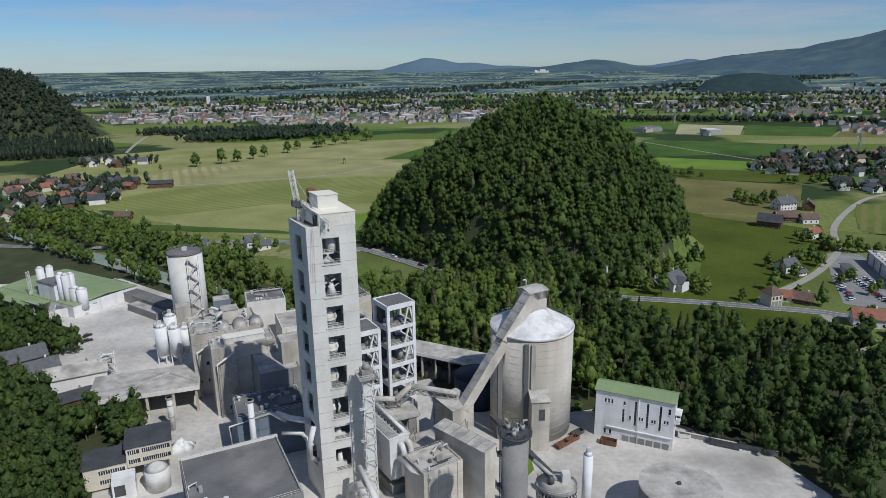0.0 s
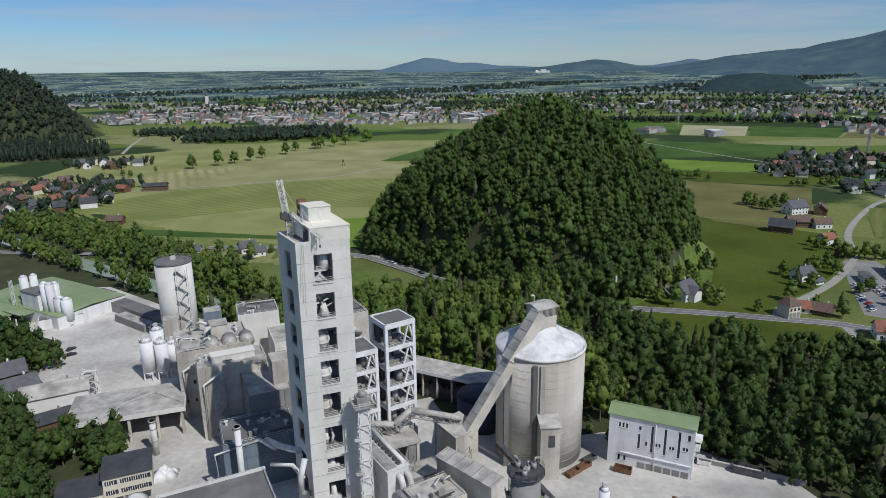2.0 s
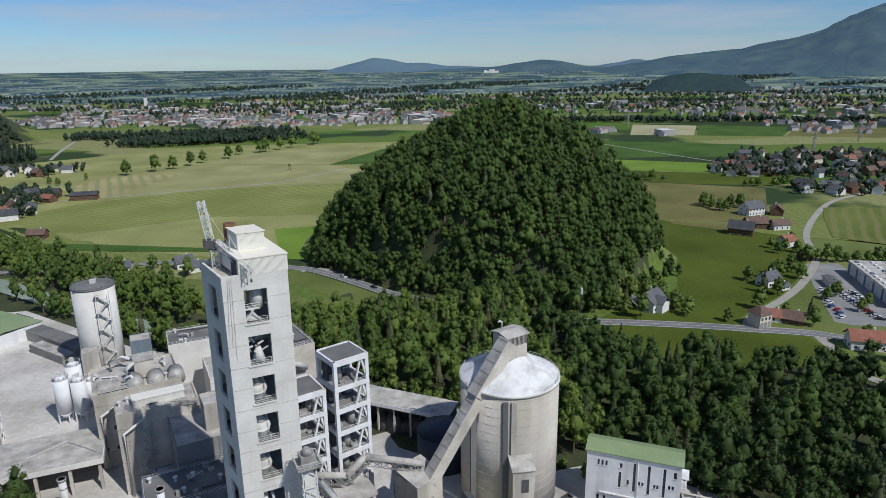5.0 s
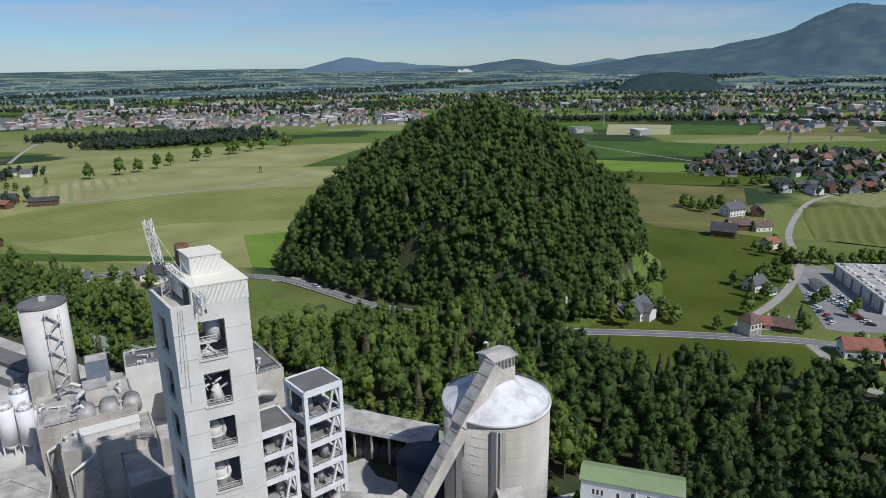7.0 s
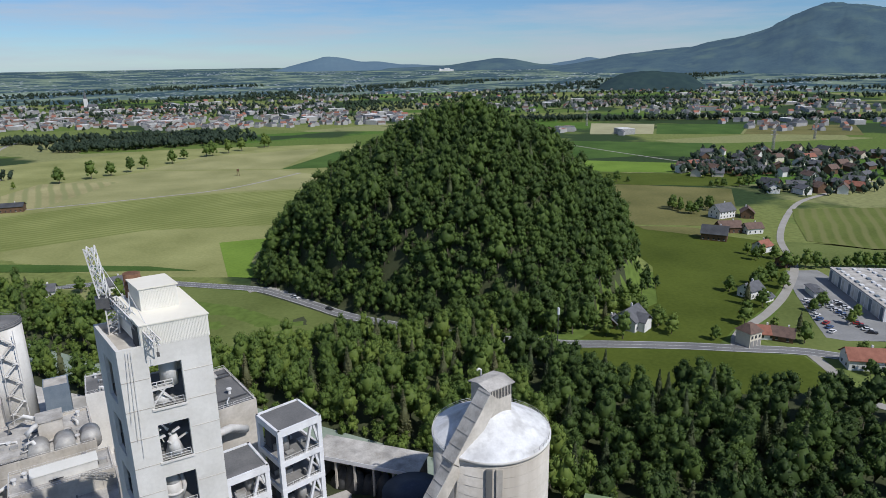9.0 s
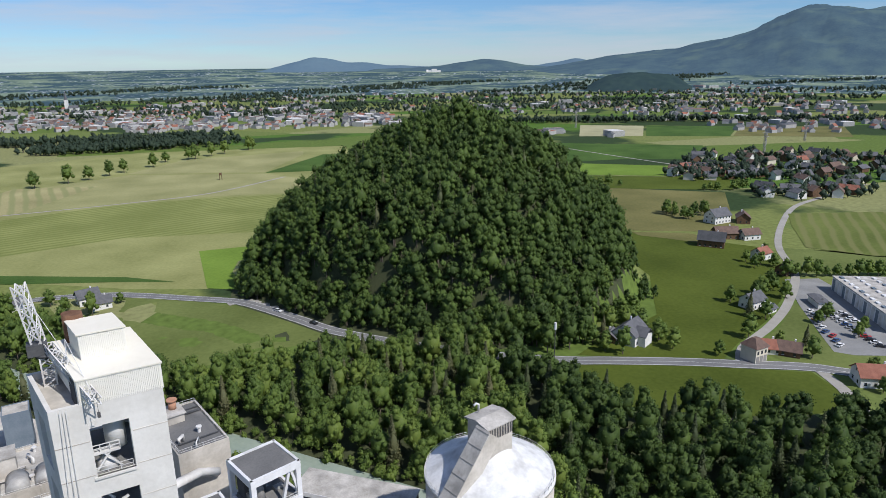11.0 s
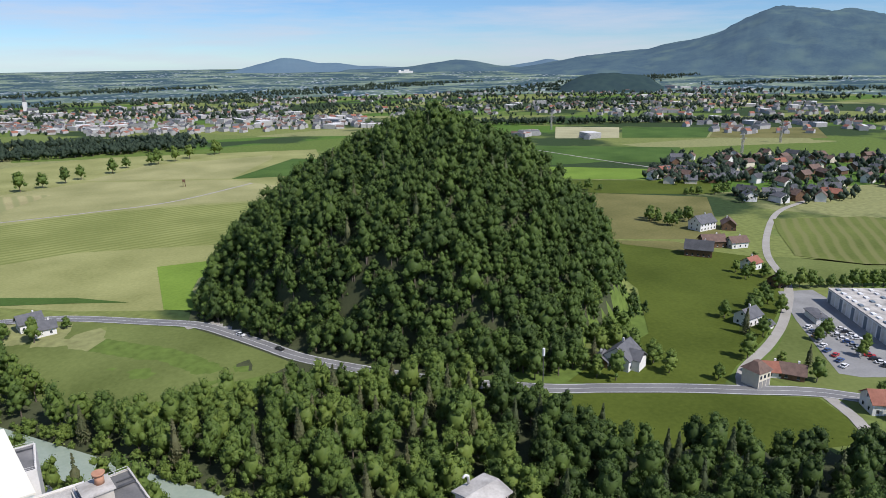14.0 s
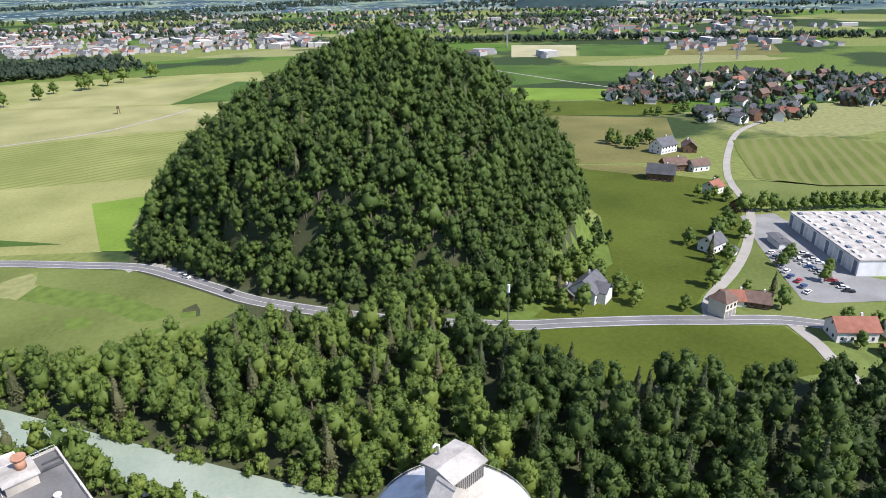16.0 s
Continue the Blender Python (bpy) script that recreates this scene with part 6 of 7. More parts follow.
def town(name, boxes, seed, label):
    """A far town: some hundred small gabled houses and flat-roofed sheds in one mesh."""
    rs = np.random.RandomState(seed)
    V, Q, M = [], [], []
    for cx, cy, rx, ry, n in boxes:
        for _ in range(n):
            x, y = cx + rx * rs.uniform(-1, 1), cy + ry * rs.uniform(-1, 1)
            big = rs.rand() < 0.1
            w, d, h = (rs.uniform(18, 44), rs.uniform(12, 24), rs.uniform(6, 9)) if big else (rs.uniform(9, 15), rs.uniform(8, 11), rs.uniform(3.5, 6.0))
            rise = 0.4 if big else rs.uniform(2.5, 4.5)
            a = rs.uniform(0, math.pi)
            c, s = math.cos(a), math.sin(a)
            z = float(land(x, y))
            b = len(V)
            for px, py, pz in ((-w, -d, -1), (w, -d, -1), (w, d, -1), (-w, d, -1), (-w, -d, h), (w, -d, h), (w, d, h), (-w, d, h), (-w, 0, h + rise), (w, 0, h + rise), (-w, 0, h), (w, 0, h)):
                V.append((x + (px * c - py * s) / 2, y + (px * s + py * c) / 2, z + pz))
            for f, m in (((0, 1, 5, 4), 0), ((2, 3, 7, 6), 0), ((1, 2, 6, 5), 0), ((3, 0, 4, 7), 0), ((4, 5, 9, 8), 1), ((6, 7, 8, 9), 1), ((5, 11, 6, 9), 0), ((7, 10, 4, 8), 0)):
                Q.append([b + i for i in f])
                M.append(0 if m == 0 else (4 if big and rs.rand() < 0.6 else rs.choice([1, 1, 1, 2, 2, 3])))
    V, Q, M = np.array(V), np.array(Q), np.array(M, np.int32)
    tri = Q[:, 2] == Q[:, 3]
    keep = ~tri
    me = raw_mesh(name, V, Q[keep])
    for m in (TOWN_WALL, ROOF_GREY, ROOF_BRN, ROOF_RED, STEEL_W):
        me.materials.append(m)
    me.polygons.foreach_set("material_index", M[keep])
    me.shade_flat()
    return tagged(new(name, me), label, "town", kind="stuff")


town("far_town", [(-520, 1540, 240, 120, 190), (-60, 1480, 250, 150, 230), (-350, 1800, 400, 140, 190), (520, 1650, 280, 150, 70), (1000, 1500, 320, 260, 170), (860, 1080, 160, 110, 60), (-850, 2050, 300, 120, 60), (150, 2250, 600, 200, 90), (1250, 2100, 400, 250, 90)], 9, "far town of white houses with grey and brown roofs")
town("far_estate", [(375, 1115, 45, 22, 9), (470, 1040, 20, 15, 3), (720, 560, 60, 40, 14)], 12, "far farm estate of long pale buildings")


# ---- warehouse hall and car park ----
HL = thing("logistics_hall", "large white hall with a skylight-dotted flat roof", "hall", 270.5, 356.5, 0, -108.6)
L1, L2 = 60.0, 95.0
part("wall", bx(B(), 0, 0, -0.5, L1, L2, 7.0), WHITE, HL)
part("roof", bx(B(), -0.3, -0.3, 7.0, L1 + 0.3, L2 + 0.3, 7.5), DUSTY_ROOF, HL, "pale grey sheet roof")
for i in range(16):
    part("wall_panel", bx(B(), 1.0 + 3.7 * i, -0.12, 0.3, 3.4 + 3.7 * i, 0, 6.2), STEEL_W if i % 3 else BLUEGREY, HL)
for i in range(11):
    for j in range(12):
        part("skylight", bx(B(), 2.4 + 5.3 * i, 2 + 7.8 * j, 7.5, 5.0 + 5.3 * i, 3.6 + 7.8 * j, 8.1), WHITE if (i + j) % 4 else BLUEGREY, HL)
patch("car_park", [(258, 376), (277, 373), (274, 357), (252, 302), (262, 290), (246, 278), (220, 285), (214, 290), (221, 305), (238, 340)], mk("car_park_paving", (0.2, 0.2, 0.195), (0.29, 0.29, 0.28), 0.9, 0.08, fine=1.2), 0.16, "pale grey paved car park", "car park")
bd = house(247, 338, -108, 12, 5, 3.4, 0.4, "grey", "white", "low white flat-roofed depot building", False, "shed")


def car_proto(name, paint, label):
    T = thing(name, label, "car", 0, 0, 0, 0, "parked cars")
    bm = bx(B(), -2.15, -0.88, 0.3, 2.15, 0.88, 0.85)
    bmesh.ops.bevel(bm, geom=bm.edges, offset=0.12, segments=1)
    part("body", bm, paint, T)
    bm = B()
    vs = [bm.verts.new(p) for p in ((-1.7, -0.8, 0.84), (1.0, -0.8, 0.84), (1.0, 0.8, 0.84), (-1.7, 0.8, 0.84), (-1.2, -0.66, 1.42), (0.35, -0.66, 1.42), (0.35, 0.66, 1.42), (-1.2, 0.66, 1.42))]
    for f in ((3, 2, 1, 0), (4, 5, 6, 7), (0, 1, 5, 4), (1, 2, 6, 5), (2, 3, 7, 6), (3, 0, 4, 7)):
        bm.faces.new([vs[i] for i in f])
    part("windows", bm, PANE, T)
    part("roof", bx(B(), -1.18, -0.66, 1.42, 0.33, 0.66, 1.47), paint, T)
    for x in (-1.3, 1.35):
        for s in (-0.9, 0.9):
            bm = cyl(B(), 0, 0, -0.1, 0.1, 0.32, n=12)
            bm.transform(Matrix.Translation((x, s * 0.93, 0.32)) @ Matrix.Rotation(math.pi / 2, 4, "X"))
            part("wheel", bm, STEEL_D, T)
    return T


def paint(name, c):
    return mk(name, c, tuple(v * 1.1 for v in c), 0.3, 0.5, spec=0.5)


CARS = [car_proto("car", paint("white_car_paint", (0.7, 0.7, 0.7)), "white parked car on the paved car park"),
        car_proto("car", paint("black_car_paint", (0.02, 0.02, 0.022)), "black parked car on the paved car park"),
        car_proto("car", paint("silver_car_paint", (0.36, 0.37, 0.38)), "silver parked car on the paved car park"),
        car_proto("car", paint("red_car_paint", (0.4, 0.03, 0.03)), "red parked car on the paved car park"),
        car_proto("car", paint("blue_car_paint", (0.04, 0.08, 0.2)), "blue parked car on the paved car park"),
        car_proto("car", paint("ochre_car_paint", (0.35, 0.2, 0.06)), "ochre parked car on the paved car park")]
rg = random.Random(8)
used = set()


def place_car(k, x, y, rz, z, label=""):
    m = pose(x, y, z, 0, 0, rz)
    if k in used:
        ob = copy_thing(CARS[k], m)
    else:
        ob = CARS[k]
        ob.matrix_basis = m
        used.add(k)
    return tagged(ob, label)


order = [0, 2, 5, 2, 0, 4, 3, 4]
for i in range(9):
    place_car(order[i % 8], 236.5 - 2.25 * i + (2 if i > 5 else 0), 331 - 4.6 * i, 20 + rg.uniform(-4, 4), 0.17)
for i in range(13):
    place_car(rg.choice([0, 0, 1, 2, 1, 4, 3]), 243 - 0.55 * i, 329 - 3.3 * i, -30 + rg.uniform(-4, 4), 0.17)
for i in range(4):
    place_car(rg.choice([0, 2, 1]), 249 - 0.6 * i, 325 - 3.4 * i, -30 + rg.uniform(-4, 4), 0.17)
place_car(0, -14.5, 392.6, -47, 0.22, "white car on the asphalt road")
place_car(1, 2.5, 372, -49, 0.22, "black car on the asphalt road")
place_car(1, -155.5, 282, 40, PG + 0.08, "black car parked in the works yard")
place_car(1, -158.5, 288, 60, PG + 0.08, "black car parked in the works yard")

# fortress on its rock, far off
FT = thing("fortress", "far white hilltop fortress on a dark rock", "castle", 815, 4290, 46, -10)
part("curtain_wall", bx(B(), -45, -6, -20, 45, 6, 6), WALL_W, FT)
part("keep", bx(B(), -12, -8, -20, 22, 8, 14), WALL_W, FT)
part("round_tower", cyl(B(), -38, 0, -20, 10, 7, n=16), WALL_W, FT)

# mast by the wood, hunting stand in the meadow, pylon
MS = thing("lamp_mast", "slender white-topped mast rising from the trees", "mast", 98.8, 310.2, float(land(98.8, 310.2)))
part("pole", cyl(B(), 0, 0, 0, 14.5, 0.22, 0.15, n=10), STEEL_D, MS)
part("head", cyl(B(), 0, 0, 13.2, 16.2, 0.5, n=10), WHITE, MS)
HS = thing("hunting_stand", "dark wooden hunting stand in the meadow", "hut", -86, 800, 0)
for x in (-1, 1):
    for y in (-1, 1):
        part("leg", beam(B(), (x * 1.2, y * 1.2, 0), (x * 0.8, y * 0.8, 5), 0.25), WOODW, HS)
part("cabin", bx(B(), -1.2, -1.2, 5, 1.2, 1.2, 7.4), WOODW, HS)
for x, y in ((560, 800), (470, 1180), (700, 900)):
    py = thing("power_pylon", "grey lattice power pylon in the fields", "pylon", x, y, 0, 20, "pylons")
    bm = truss(B(), (0, 0, 0), (0, 0, 30), 2.2, 2.2, 9, 0.3)
    part("mast", bm, STEEL, py)
    for z in (22, 27):
        part("crossarm", beam(B(), (-7, 0, z), (7, 0, z), 0.5), STEEL, py)


# ---- trees ----
def leafy(rs, H, R, n, lobes, size, conifer=False, top=1.0, core=(6, 4)):
    """One tree as arrays: corners, their outward directions, quads, material of each quad. Leaf sprays sit on many rounded lobes."""
    V, W, Q, M = [], [], [], []
    if conifer:
        z = H * (0.12 + 0.88 * rs.rand(n) ** 1.35)
        a = rs.rand(n) * 2 * math.pi
        tier = 0.72 + 0.28 * np.abs(np.sin(z / H * 22 + a * 0.4))
        r = R * (1.02 - z / H) * tier * (0.6 + 0.45 * rs.rand(n))
        P = np.stack([r * np.cos(a), r * np.sin(a), z], 1)
        D = np.stack([np.cos(a) * 0.8, np.sin(a) * 0.8, 0.6 + 0 * a], 1)
        core_c, core_r = np.array([[0, 0, H * 0.42]]), np.array([[R * 0.45, R * 0.45, H * 0.42]])
    else:
        # a domed crown: lobes spread evenly over a half-egg, smaller and higher towards the top
        k = np.arange(lobes)
        q = (k + 0.5) / lobes
        a = k * 2.39996 + rs.rand() * 6.28
        out = np.sqrt(1 - q ** 1.6 * 0.96) * (0.82 + 0.3 * rs.rand(lobes))
        zc = H * (0.24 + 0.6 * q * top + 0.05 * rs.randn(lobes))
        C = np.stack([R * 0.68 * out * np.cos(a), R * 0.68 * out * np.sin(a), zc], 1)
        LR = R * (0.24 + 0.24 * rs.rand(lobes)) * (7.5 / lobes) ** 0.33 * 1.12
        core_c = np.concatenate([C, [[0, 0, H * 0.52]]])
        core_r = np.concatenate([np.stack([LR * 0.78, LR * 0.78, LR * 0.9], 1), [[R * 0.68, R * 0.68, H * 0.3]]])
        w = LR ** 2
        i = rs.choice(lobes, n, p=w / w.sum())
        D = rs.randn(n, 3)
        D[:, 2] = D[:, 2] * 0.9 + 0.4
        D += (C[i] - np.array([0, 0, H * 0.45])) / R * 0.55
        D /= np.linalg.norm(D, axis=1)[:, None]
        P = C[i] + D * (LR[i] * (0.68 + 0.62 * rs.rand(n) ** 1.3))[:, None]
    D = D / np.linalg.norm(D, axis=1)[:, None]
    N = D + rs.randn(n, 3) * 0.62
    N /= np.linalg.norm(N, axis=1)[:, None]
    t = np.cross(N, rs.randn(n, 3))
    t /= np.linalg.norm(t, axis=1)[:, None]
    b = np.cross(N, t)
    s = size * (0.55 + 0.8 * rs.rand(n))[:, None]
    L = np.stack([P + t * s, P + b * s * 0.66 + N * s * 0.12, P - t * s * 0.9, P - b * s * 0.66 - N * s * 0.1], 1).reshape(-1, 3)
    V.append(L)
    W.append(np.repeat(D * 0.3 + N * 0.7, 4, 0))
    Q.append(np.arange(4 * n).reshape(-1, 4))
    M.append(np.zeros(n, np.int32))
    o = 4 * n
    # dense inner foliage
    for c, r in zip(core_c, core_r):
        na, nb = core
        u, v = np.meshgrid(np.arange(na) * 2 * math.pi / na, np.arange(nb) / (nb - 1) * math.pi * 0.94 + 0.1)
        G = np.stack([np.cos(u) * np.sin(v), np.sin(u) * np.sin(v), np.cos(v)], -1).reshape(-1, 3)
        V.append(G * r * (0.7 + 0.5 * rs.rand(na * nb))[:, None] + c)
        W.append(G)
        ii = np.arange(na * nb).reshape(nb, na)
        q = np.stack([ii[:-1], np.roll(ii, -1, 1)[:-1], np.roll(ii, -1, 1)[1:], ii[1:]], -1).reshape(-1, 4)
        Q.append(q[:, ::-1] + o)
        M.append(np.zeros(len(q), np.int32))
        o += na * nb
    # trunk and limbs
    def stick(p, q, r0, r1):
        nonlocal o
        p, q = np.array(p, float), np.array(q, float)
        d = (q - p) / np.linalg.norm(q - p)
        e = np.cross(d, [0.3, 0.9, 0.1])
        e /= np.linalg.norm(e)
        f = np.cross(d, e)
        ring = np.array([math.cos(k * 2 * math.pi / 5) * e + math.sin(k * 2 * math.pi / 5) * f for k in range(5)])
        V.append(np.concatenate([p + r0 * ring, q + r1 * ring]))
        W.append(np.concatenate([ring, ring]))
        Q.append(np.array([(k, (k + 1) % 5, 5 + (k + 1) % 5, 5 + k) for k in range(5)]) + o)
        M.append(np.ones(5, np.int32))
        o += 10
    stick((0, 0, -1.0), (0, 0, H * (0.9 if conifer else 0.6)), R * 0.07, R * 0.025)
    if not conifer and n > 100:
        for k in range(3):
            a = k * 2.1 + rs.rand()
            stick((0, 0, H * (0.3 + 0.07 * k)), (R * 0.5 * math.cos(a), R * 0.5 * math.sin(a), H * (0.52 + 0.08 * k)), R * 0.04, R * 0.012)
    return np.concatenate(V), np.concatenate(W), np.concatenate(Q), np.concatenate(M)


def finish(me, W, M, leaf, tint):
    """Materials, tint and the soft outward normals of the foliage."""
    me.materials.append(leaf), me.materials.append(BARK)
    me.polygons.foreach_set("material_index", np.ascontiguousarray(M, np.int32))
    me.shade_smooth()
    at = me.attributes.new("tint", "FLOAT", "POINT")
    at.data.foreach_set("value", np.ascontiguousarray(tint, np.float32))
    W = W / np.maximum(np.linalg.norm(W, axis=1)[:, None], 1e-6)
    me.normals_split_custom_set_from_vertices(W.astype(np.float32))
    return me


def wood(name, spots, kinds, leaf, label, seed, tone=(0.0, 0.55)):
    """Many trees in one mesh: each spot takes one of the kinds, turned and scaled, with a tint of its own; neighbours share part of it."""
    rs = np.random.RandomState(seed)
    V, W, Q, M, T = [], [], [], [], []
    o = 0
    for x, y, s in spots:
        v, w, q, m = kinds[rs.randint(len(kinds))]
        a = rs.rand() * 2 * math.pi
        c, sn = math.cos(a), math.sin(a)
        k = s * (0.85 + 0.3 * rs.rand())
        kz = s * (0.85 + 0.35 * rs.rand())
        V.append(np.stack([x + (v[:, 0] * c - v[:, 1] * sn) * k, y + (v[:, 0] * sn + v[:, 1] * c) * k, float(land(x, y)) + v[:, 2] * kz - 0.5], 1))
        W.append(np.stack([w[:, 0] * c - w[:, 1] * sn, w[:, 0] * sn + w[:, 1] * c, w[:, 2]], 1))
        Q.append(q + o)
        M.append(m)
        g = 0.5 + 0.5 * noise.noise(Vector((x / 28, y / 28, seed)))
        T.append(np.full(len(v), tone[0] + (tone[1] - tone[0]) * (0.62 * rs.rand() + 0.38 * g)))
        o += len(v)
    me = raw_mesh(name, np.concatenate(V), np.concatenate(Q))
    finish(me, np.concatenate(W), np.concatenate(M), leaf, np.concatenate(T))
    return tagged(new(name, me), label, "wood", kind="stuff")


def jitter(x0, x1, y0, y1, step, seed, keep):
    rs = np.random.RandomState(seed)
    X, Y = np.meshgrid(np.arange(x0, x1, step), np.arange(y0, y1, step))
    X = X + rs.uniform(-0.42, 0.42, X.shape) * step
    Y = Y + rs.uniform(-0.42, 0.42, Y.shape) * step
    ok = keep(X, Y)
    return list(zip(X[ok].tolist(), Y[ok].tolist()))


rs = np.random.RandomState(77)
BROAD = [leafy(rs, 15 + 3 * rs.rand(), 4.6 + 1.0 * rs.rand(), 330, 12, 0.36, core=(6, 3)) for _ in range(7)]
BROAD_FINE = [leafy(rs, 15 + 4 * rs.rand(), 4.2 + 1.0 * rs.rand(), 640, 15, 0.32, core=(6, 4)) for _ in range(6)]
BELT = [leafy(rs, 15 + 4 * rs.rand(), 4.2 + 1.0 * rs.rand(), 300, 12, 0.36, core=(6, 3)) for _ in range(7)]
FIR = [leafy(rs, 18 + 3 * rs.rand(), 4.0, 250, 1, 0.62, True) for _ in range(3)]
FIR_FINE = [leafy(rs, 18 + 3 * rs.rand(), 4.0, 700, 1, 0.46, True) for _ in range(2)]
COARSE = [leafy(rs, 15, 5.2, 46, 3, 0.9, core=(5, 3)) for _ in range(4)]
TINY = [leafy(rs, 14, 5.4, 12, 2, 1.3, core=(5, 3)) for _ in range(4)]
SHRUB = [leafy(rs, 5, 2.4, 200, 6, 0.34, core=(5, 4)) for _ in range(3)]

cx, cy, rx, ry, hh_ = HILL
def on_hill(x, y, k=1.0):
    return np.where(x < 70, (x - 70) / 107, (x - 70) / 113) ** 2 + np.where(y < cy, (y - cy) / 110, (y - cy) / ry) ** 2 < k


hill = jitter(-42, 190, 310, cy + 58, 5.9, 3, lambda x, y: on_hill(x, y) | (on_hill(x, y, 1.14) & (y < 400) & (x > 40) & (x < 118)))
hill = [p for p in hill if p[1] > float(road_y(p[0])) + 8]
wood("hill_wood", [(x, y, random.choice((0.62, 0.8, 0.9, 1.0, 1.12))) for x, y in hill], BROAD, LEAF, "dense deciduous wood covering the round hill", 1, (-0.15, 0.32))
foot = jitter(-40, 190, 305, 440, 5.4, 31, lambda x, y: on_hill(x, y, 1.05) & (y - road_y(x) > 8) & (y - road_y(x) < 52))
wood("hill_foot_trees", [(x, y, random.uniform(0.5, 0.8)) for x, y in foot], BROAD, LEAF, "thick young trees along the hill's steep foot", 33, (-0.2, 0.2))
crest = [(x, y) for x, y in hill if on_hill(x, y, 0.45) and y < cy + 40]
wood("hill_firs", [(x + 2, y + 2, 0.75) for x, y in random.sample(crest, 60)], FIR, NEEDLE, "scattered dark firs on the hill's crest", 2)


def belt(x, y):
    s = river_side(x, y)
    ok = (s > np.where(x > 42, -5, 10)) & (y < far_edge(x) - 3) & (x > -330) & (x < 330)
    ok |= (x > 119 + 0.1 * (170 - y)) & (s > -75) & (y < far_edge(x) - 3) & (x < 330) & (s <= 10)
    ok |= (((x - 112) / 22) ** 2 + ((y - 330) / 18) ** 2 < 1) & (y > 314)
    ok |= (x > 118) & (x < 176) & (y > 342 + (x - 118) * 0.3) & (y < 362 + (x - 118) * 0.4)
    ok &= ~((np.abs(x - 138) < 13) & (np.abs(y - 323) < 17))
    return ok


def bank(x, y):
    s = river_side(x, y)
    ok = (x < np.interp(y, [95, 160, 212, 255, 268], [-90, -100, -136, -186, -216])) & (y < 268) & (y > 95) & (x > -290)
    ok |= (x < np.interp(y, [258, 269, 286, 307, 335], [-176, -152, -178, -206, -240])) & (x > -280) & (y > 258) & (y < 335)
    ok |= (s < -9) & (s > -15) & (x < -22)
    ok |= (x > -120) & (x < -98) & (y > 190) & (y < 206) & (x < -98 - (y - 200) * 0.6)
    return ok


spots = jitter(-330, 330, 60, 640, 7.0, 5, lambda x, y: (belt(x, y) | bank(x, y)) & (x < np.maximum(0.75 * y + 25, 1.35 * y - 112)) & (x > -0.74 * y - 30))
random.shuffle(spots)
spots += jitter(-300, -85, 95, 336, 6.0, 55, lambda x, y: bank(x, y) & (x > -0.74 * y - 30) & (river_side(x, y) < -30))
near = [p for p in spots if -75 < p[0] < 150 and 205 < p[1] < 330 and river_side(*p) > 10][:280]
rest = [p for p in spots if p not in set(near)]
# single trees that the camera passes nearest
protos = []
for k, (v, w, q, m) in enumerate(BROAD_FINE + FIR_FINE):
    fir = k >= len(BROAD_FINE)
    me = raw_mesh("crown", v, q)
    finish(me, w, m, NEEDLE if fir else LEAF, np.full(len(v), 0.16 + 0.06 * k))
    # shady copy: the crown's darkness is painted in by a lower tint
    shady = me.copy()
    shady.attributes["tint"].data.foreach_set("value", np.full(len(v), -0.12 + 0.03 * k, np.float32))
    protos.append((me, fir, shady))
for i, (x, y) in enumerate(near):
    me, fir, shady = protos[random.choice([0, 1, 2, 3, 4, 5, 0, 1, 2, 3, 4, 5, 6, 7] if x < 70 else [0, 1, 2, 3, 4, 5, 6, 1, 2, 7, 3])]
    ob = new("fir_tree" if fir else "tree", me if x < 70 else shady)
    k = random.uniform(0.75, 1.1) * (0.85 if fir else 1.0)
    ob.matrix_basis = pose(x, y, float(land(x, y)) - 0.4, 0, 0, random.uniform(0, 360)) @ Matrix.Diagonal((k, k, k * random.uniform(0.9, 1.15), 1))
    tagged(ob, "dark narrow fir in the riverside wood" if fir else "leafy green broadleaf tree in the riverside wood", "tree", "riverside trees")
keep = [(x, y, random.uniform(0.72, 1.1) * (0.6 if x > 115 and y > 311 else 1.0)) for x, y in rest if random.random() < 0.86]
wood("west_bank_wood", [p for p in keep if river_side(p[0], p[1]) < -28 and p[0] < -80], BELT, LEAF, "dense dark green wood on the bank west of the works", 26, (-0.3, 0.3))
keep = [p for p in keep if not (river_side(p[0], p[1]) < -28 and p[0] < -80)]
wood("riverside_wood", [p for p in keep if p[0] <= 75], BELT, LEAF, "dense green riverside wood", 6, (0.0, 0.6))
wood("mixed_wood", [p for p in keep if p[0] > 75], BELT, LEAF, "dense darker mixed wood along the river", 16, (-0.35, 0.12))
wood("riverside_firs", [(x, y, random.uniform(0.7, 0.95)) for x, y in rest if random.random() < (0.1 if x > 90 else 0.06)], FIR, NEEDLE, "dark firs among the riverside trees", 7, (0.1, 0.5))
bushes = jitter(-120, 120, 200, 420, 4.0, 9, lambda x, y: (np.abs(river_side(x, y) - 9) < 2.5) | (np.abs(river_side(x, y) + 10) < 2.2) | ((np.abs(y - far_edge(x)) < 3) & (x < 110)))
wood("bank_shrubs", [(x, y, random.uniform(0.6, 1.2)) for x, y in bushes], SHRUB, LEAF, "low green shrubs along the river bank", 10, (0.15, 0.6))
hillw = jitter(-960, -550, 935, 1190, 9.0, 12, lambda x, y: (np.where(x < -690, (x + 690) / 262, (x + 690) / 137) ** 2 + ((y - 1150) / 212) ** 2 < 1) & (x > -0.72 * y - 60))
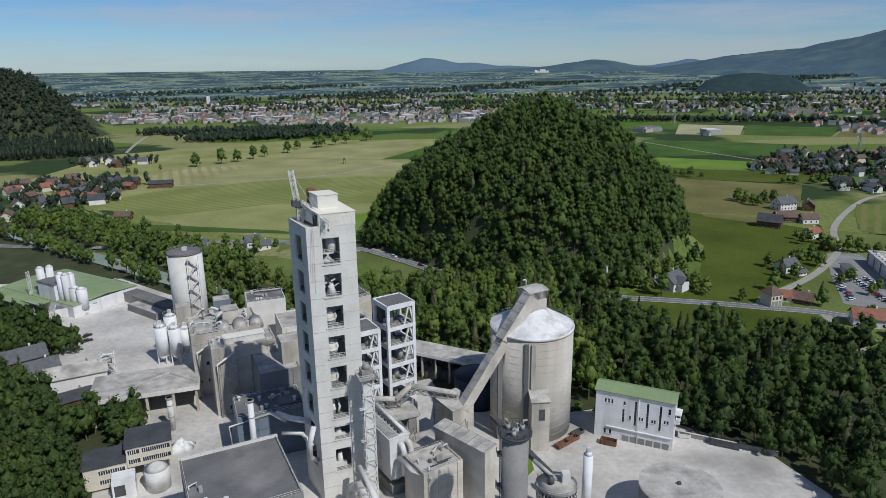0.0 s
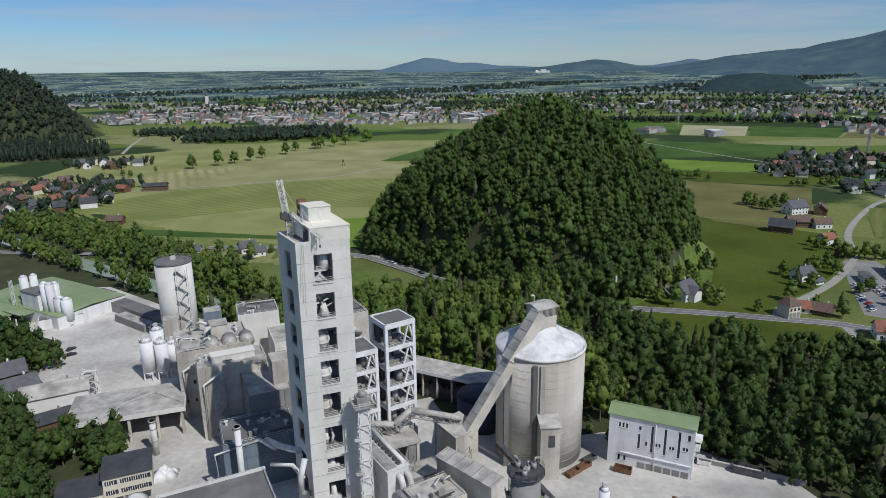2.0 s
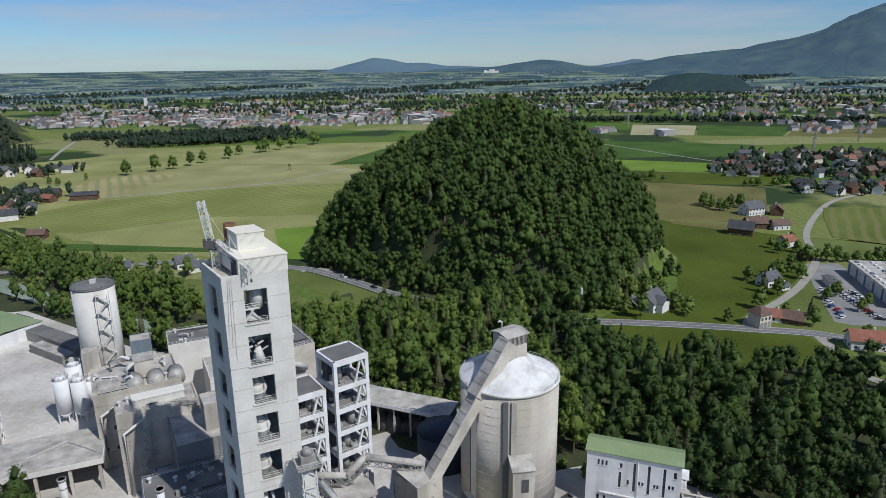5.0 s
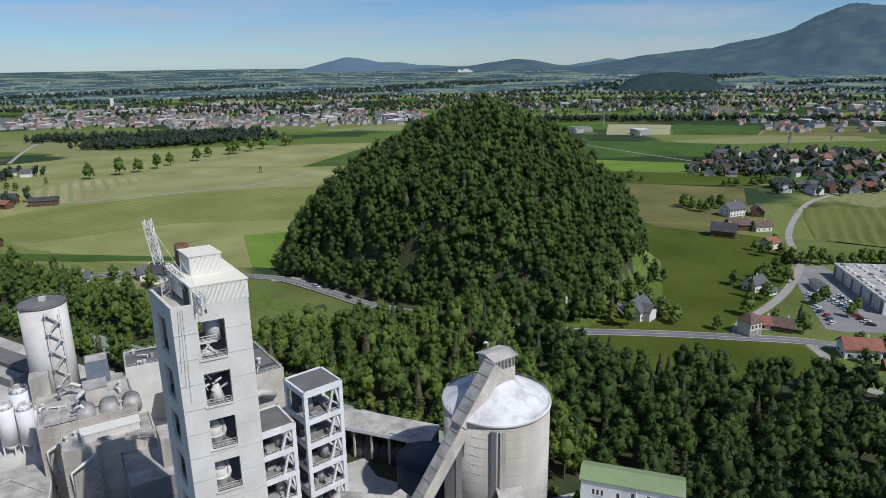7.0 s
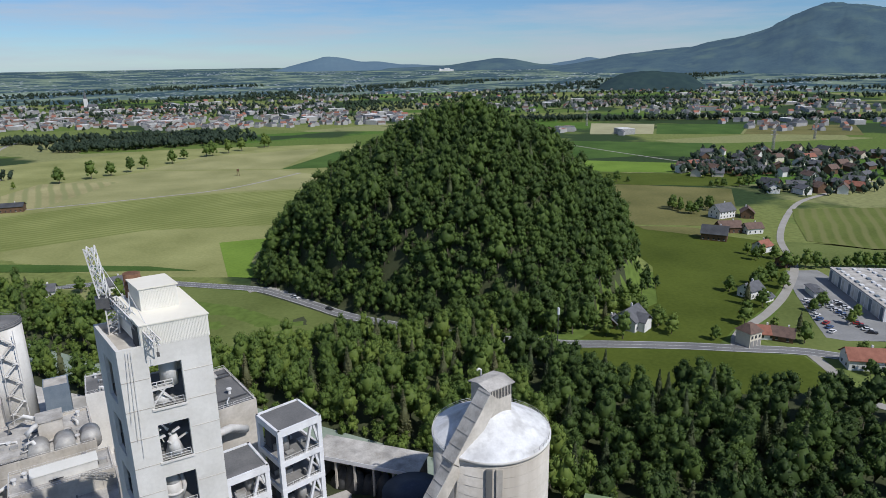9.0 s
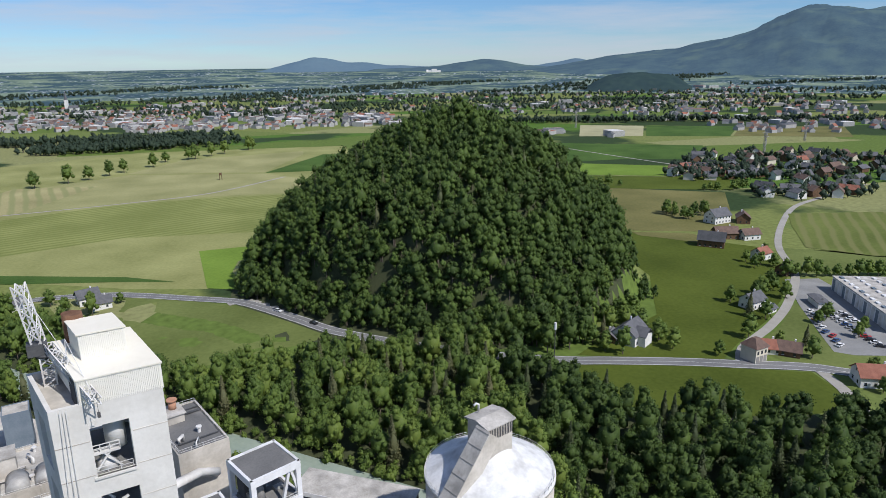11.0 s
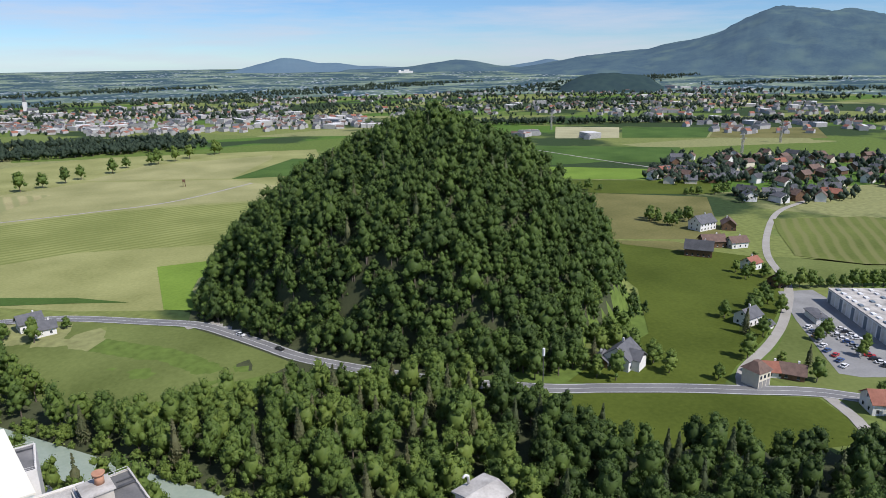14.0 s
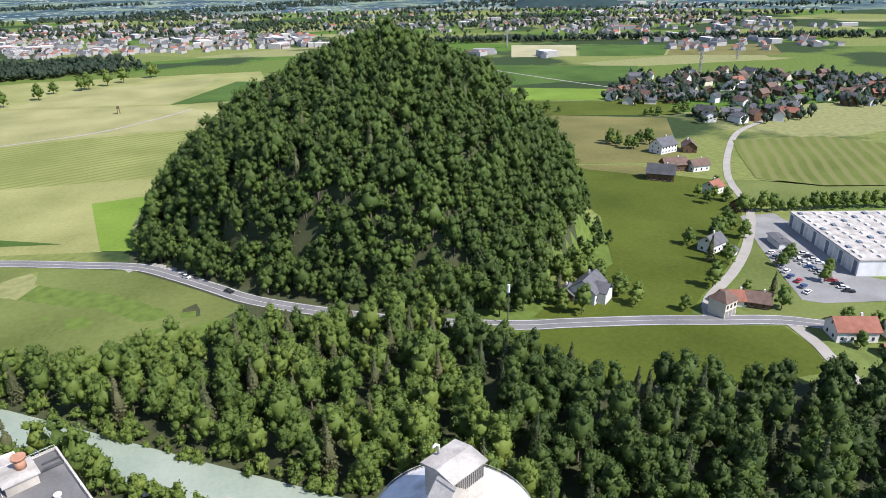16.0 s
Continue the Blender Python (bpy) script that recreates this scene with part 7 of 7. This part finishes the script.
wood("west_hill_wood", [(x, y, random.uniform(0.8, 1.15)) for x, y in hillw], COARSE, HAZED_LEAF, "dark wood covering the western hill", 13, (-0.05, 0.25))
SMALL_FIR = [leafy(rs, 21, 4.4, 70, 1, 1.1, True, core=(5, 4)) for _ in range(3)]
firs = jitter(-680, -425, 880, 1015, 8.5, 14, lambda x, y: (((x + 545) / 118) ** 2 + ((y - 950) / 62) ** 2 < 1) & (x > -0.72 * y - 40))
wood("spur_fir_wood", [(x, y, random.uniform(0.8, 1.1)) for x, y in firs], SMALL_FIR, HAZED_LEAF, "dark even fir wood below the western hill", 17, (-0.1, 0.15))


def strip(pts, width, step, seed):
    rg = random.Random(seed)
    out = []
    for (x0, y0), (x1, y1) in zip(pts, pts[1:]):
        n = int(math.hypot(x1 - x0, y1 - y0) / step) + 1
        for k in range(n):
            t = k / n
            out.append((x0 + (x1 - x0) * t + rg.uniform(-width, width), y0 + (y1 - y0) * t + rg.uniform(-width, width), rg.uniform(0.8, 1.15)))
    return out


far = strip([(-480, 1190), (-128, 1215)], 18, 1.6, 1) + strip([(-360, 1090), (-120, 1130)], 34, 0.8, 2)
far += strip([(350, 1310), (700, 1230), (1100, 1080), (1500, 930)], 16, 2.6, 3) + strip([(-600, 1740), (300, 1700), (1200, 1500)], 60, 5, 4)
far += strip([(-1400, 2300), (-300, 2280), (900, 2150), (2000, 1900)], 90, 5, 5) + strip([(-900, 1980), (500, 1900), (1600, 1650)], 70, 5, 6)
far += [(x + random.uniform(-14, 14), y + random.uniform(-14, 14), random.uniform(0.6, 0.95)) for x, y in VILLAGE_E + VILLAGE_W for _ in range(4)]
far += [(random.uniform(-760, 1300), random.uniform(1380, 2050), random.uniform(0.4, 0.8)) for _ in range(900)]
far += [(x, y, random.uniform(0.8, 1.2)) for k in range(16) for x, y, _ in strip([(-1500 + 210 * k, 2380 + 170 * (k % 5)), (-1150 + 230 * k, 2430 + 170 * (k % 5))], 40, 4.5, 40 + k)]
wood("far_woods", far, TINY, HAZED_LEAF, "far belts of wood and hedgerow trees", 15, (-0.1, 0.3))

SINGLE = [(-176, 915), (-169, 953), (-143, 965), (-136, 972), (-119, 992), (-104, 1013), (-75, 1042), (-70, 1050), (-210, 860), (-225, 838), (-240, 820), (-200, 880), (-265, 800), (-300, 778), (-330, 760), (-315, 745), (-300, 735),
          (274, 667), (280, 664), (287, 660), (298, 657), (166, 298), (189, 311), (207, 298), (205, 333), (210, 328), (208, 352), (222, 352), (230, 358), (240, 362), (246, 372), (238, 350), (262, 402), (268, 398), (258, 410), (255, 398), (282, 425), (235, 300), (243, 306), (230, 318), (238, 322), (214, 270), (205, 256), (218, 262), (196, 300), (201, 287), (127, 325), (148, 330), (150, 318), (126, 345), (146, 345), (155, 352), (140, 352), (120, 320), (-95, 425), (-120, 420), (-105, 412), (-130, 430)]
SINGLE += [(122, 312), (125, 318), (133, 331), (141, 332), (148, 329), (150, 318), (151, 308), (128, 308), (146, 336), (143, 340), (137, 338)]
SINGLE += [(262 + 5.5 * k, 380 - 1.3 * k + random.uniform(-1, 1)) for k in range(16)] + [(290 + random.uniform(-14, 22), 528 + random.uniform(-12, 14)) for _ in range(14)] + [(385 + random.uniform(-26, 20), 612 + random.uniform(-6, 6)) for _ in range(9)]
for x, y in SINGLE:
    if y > 780:
        k = random.uniform(1.15, 1.6)
    else:
        k = random.uniform(0.55, 0.92)
    me, fir, shady = protos[random.choice([0, 1, 2, 3, 4, 5])]
    if (x, y) in ((207, 298), (205, 333), (127, 325)):
        me, fir, shady = protos[6]
    ob = new("fir_tree" if fir else "tree", me)
    ob.matrix_basis = pose(x, y, float(land(x, y)) - 0.3, 0, 0, random.uniform(0, 360)) @ Matrix.Diagonal((k, k, k * random.uniform(0.75, 0.95), 1))
    tagged(ob, "single dark fir standing on the grass" if fir else "single round leafy tree beside the fields", "tree", "field trees")
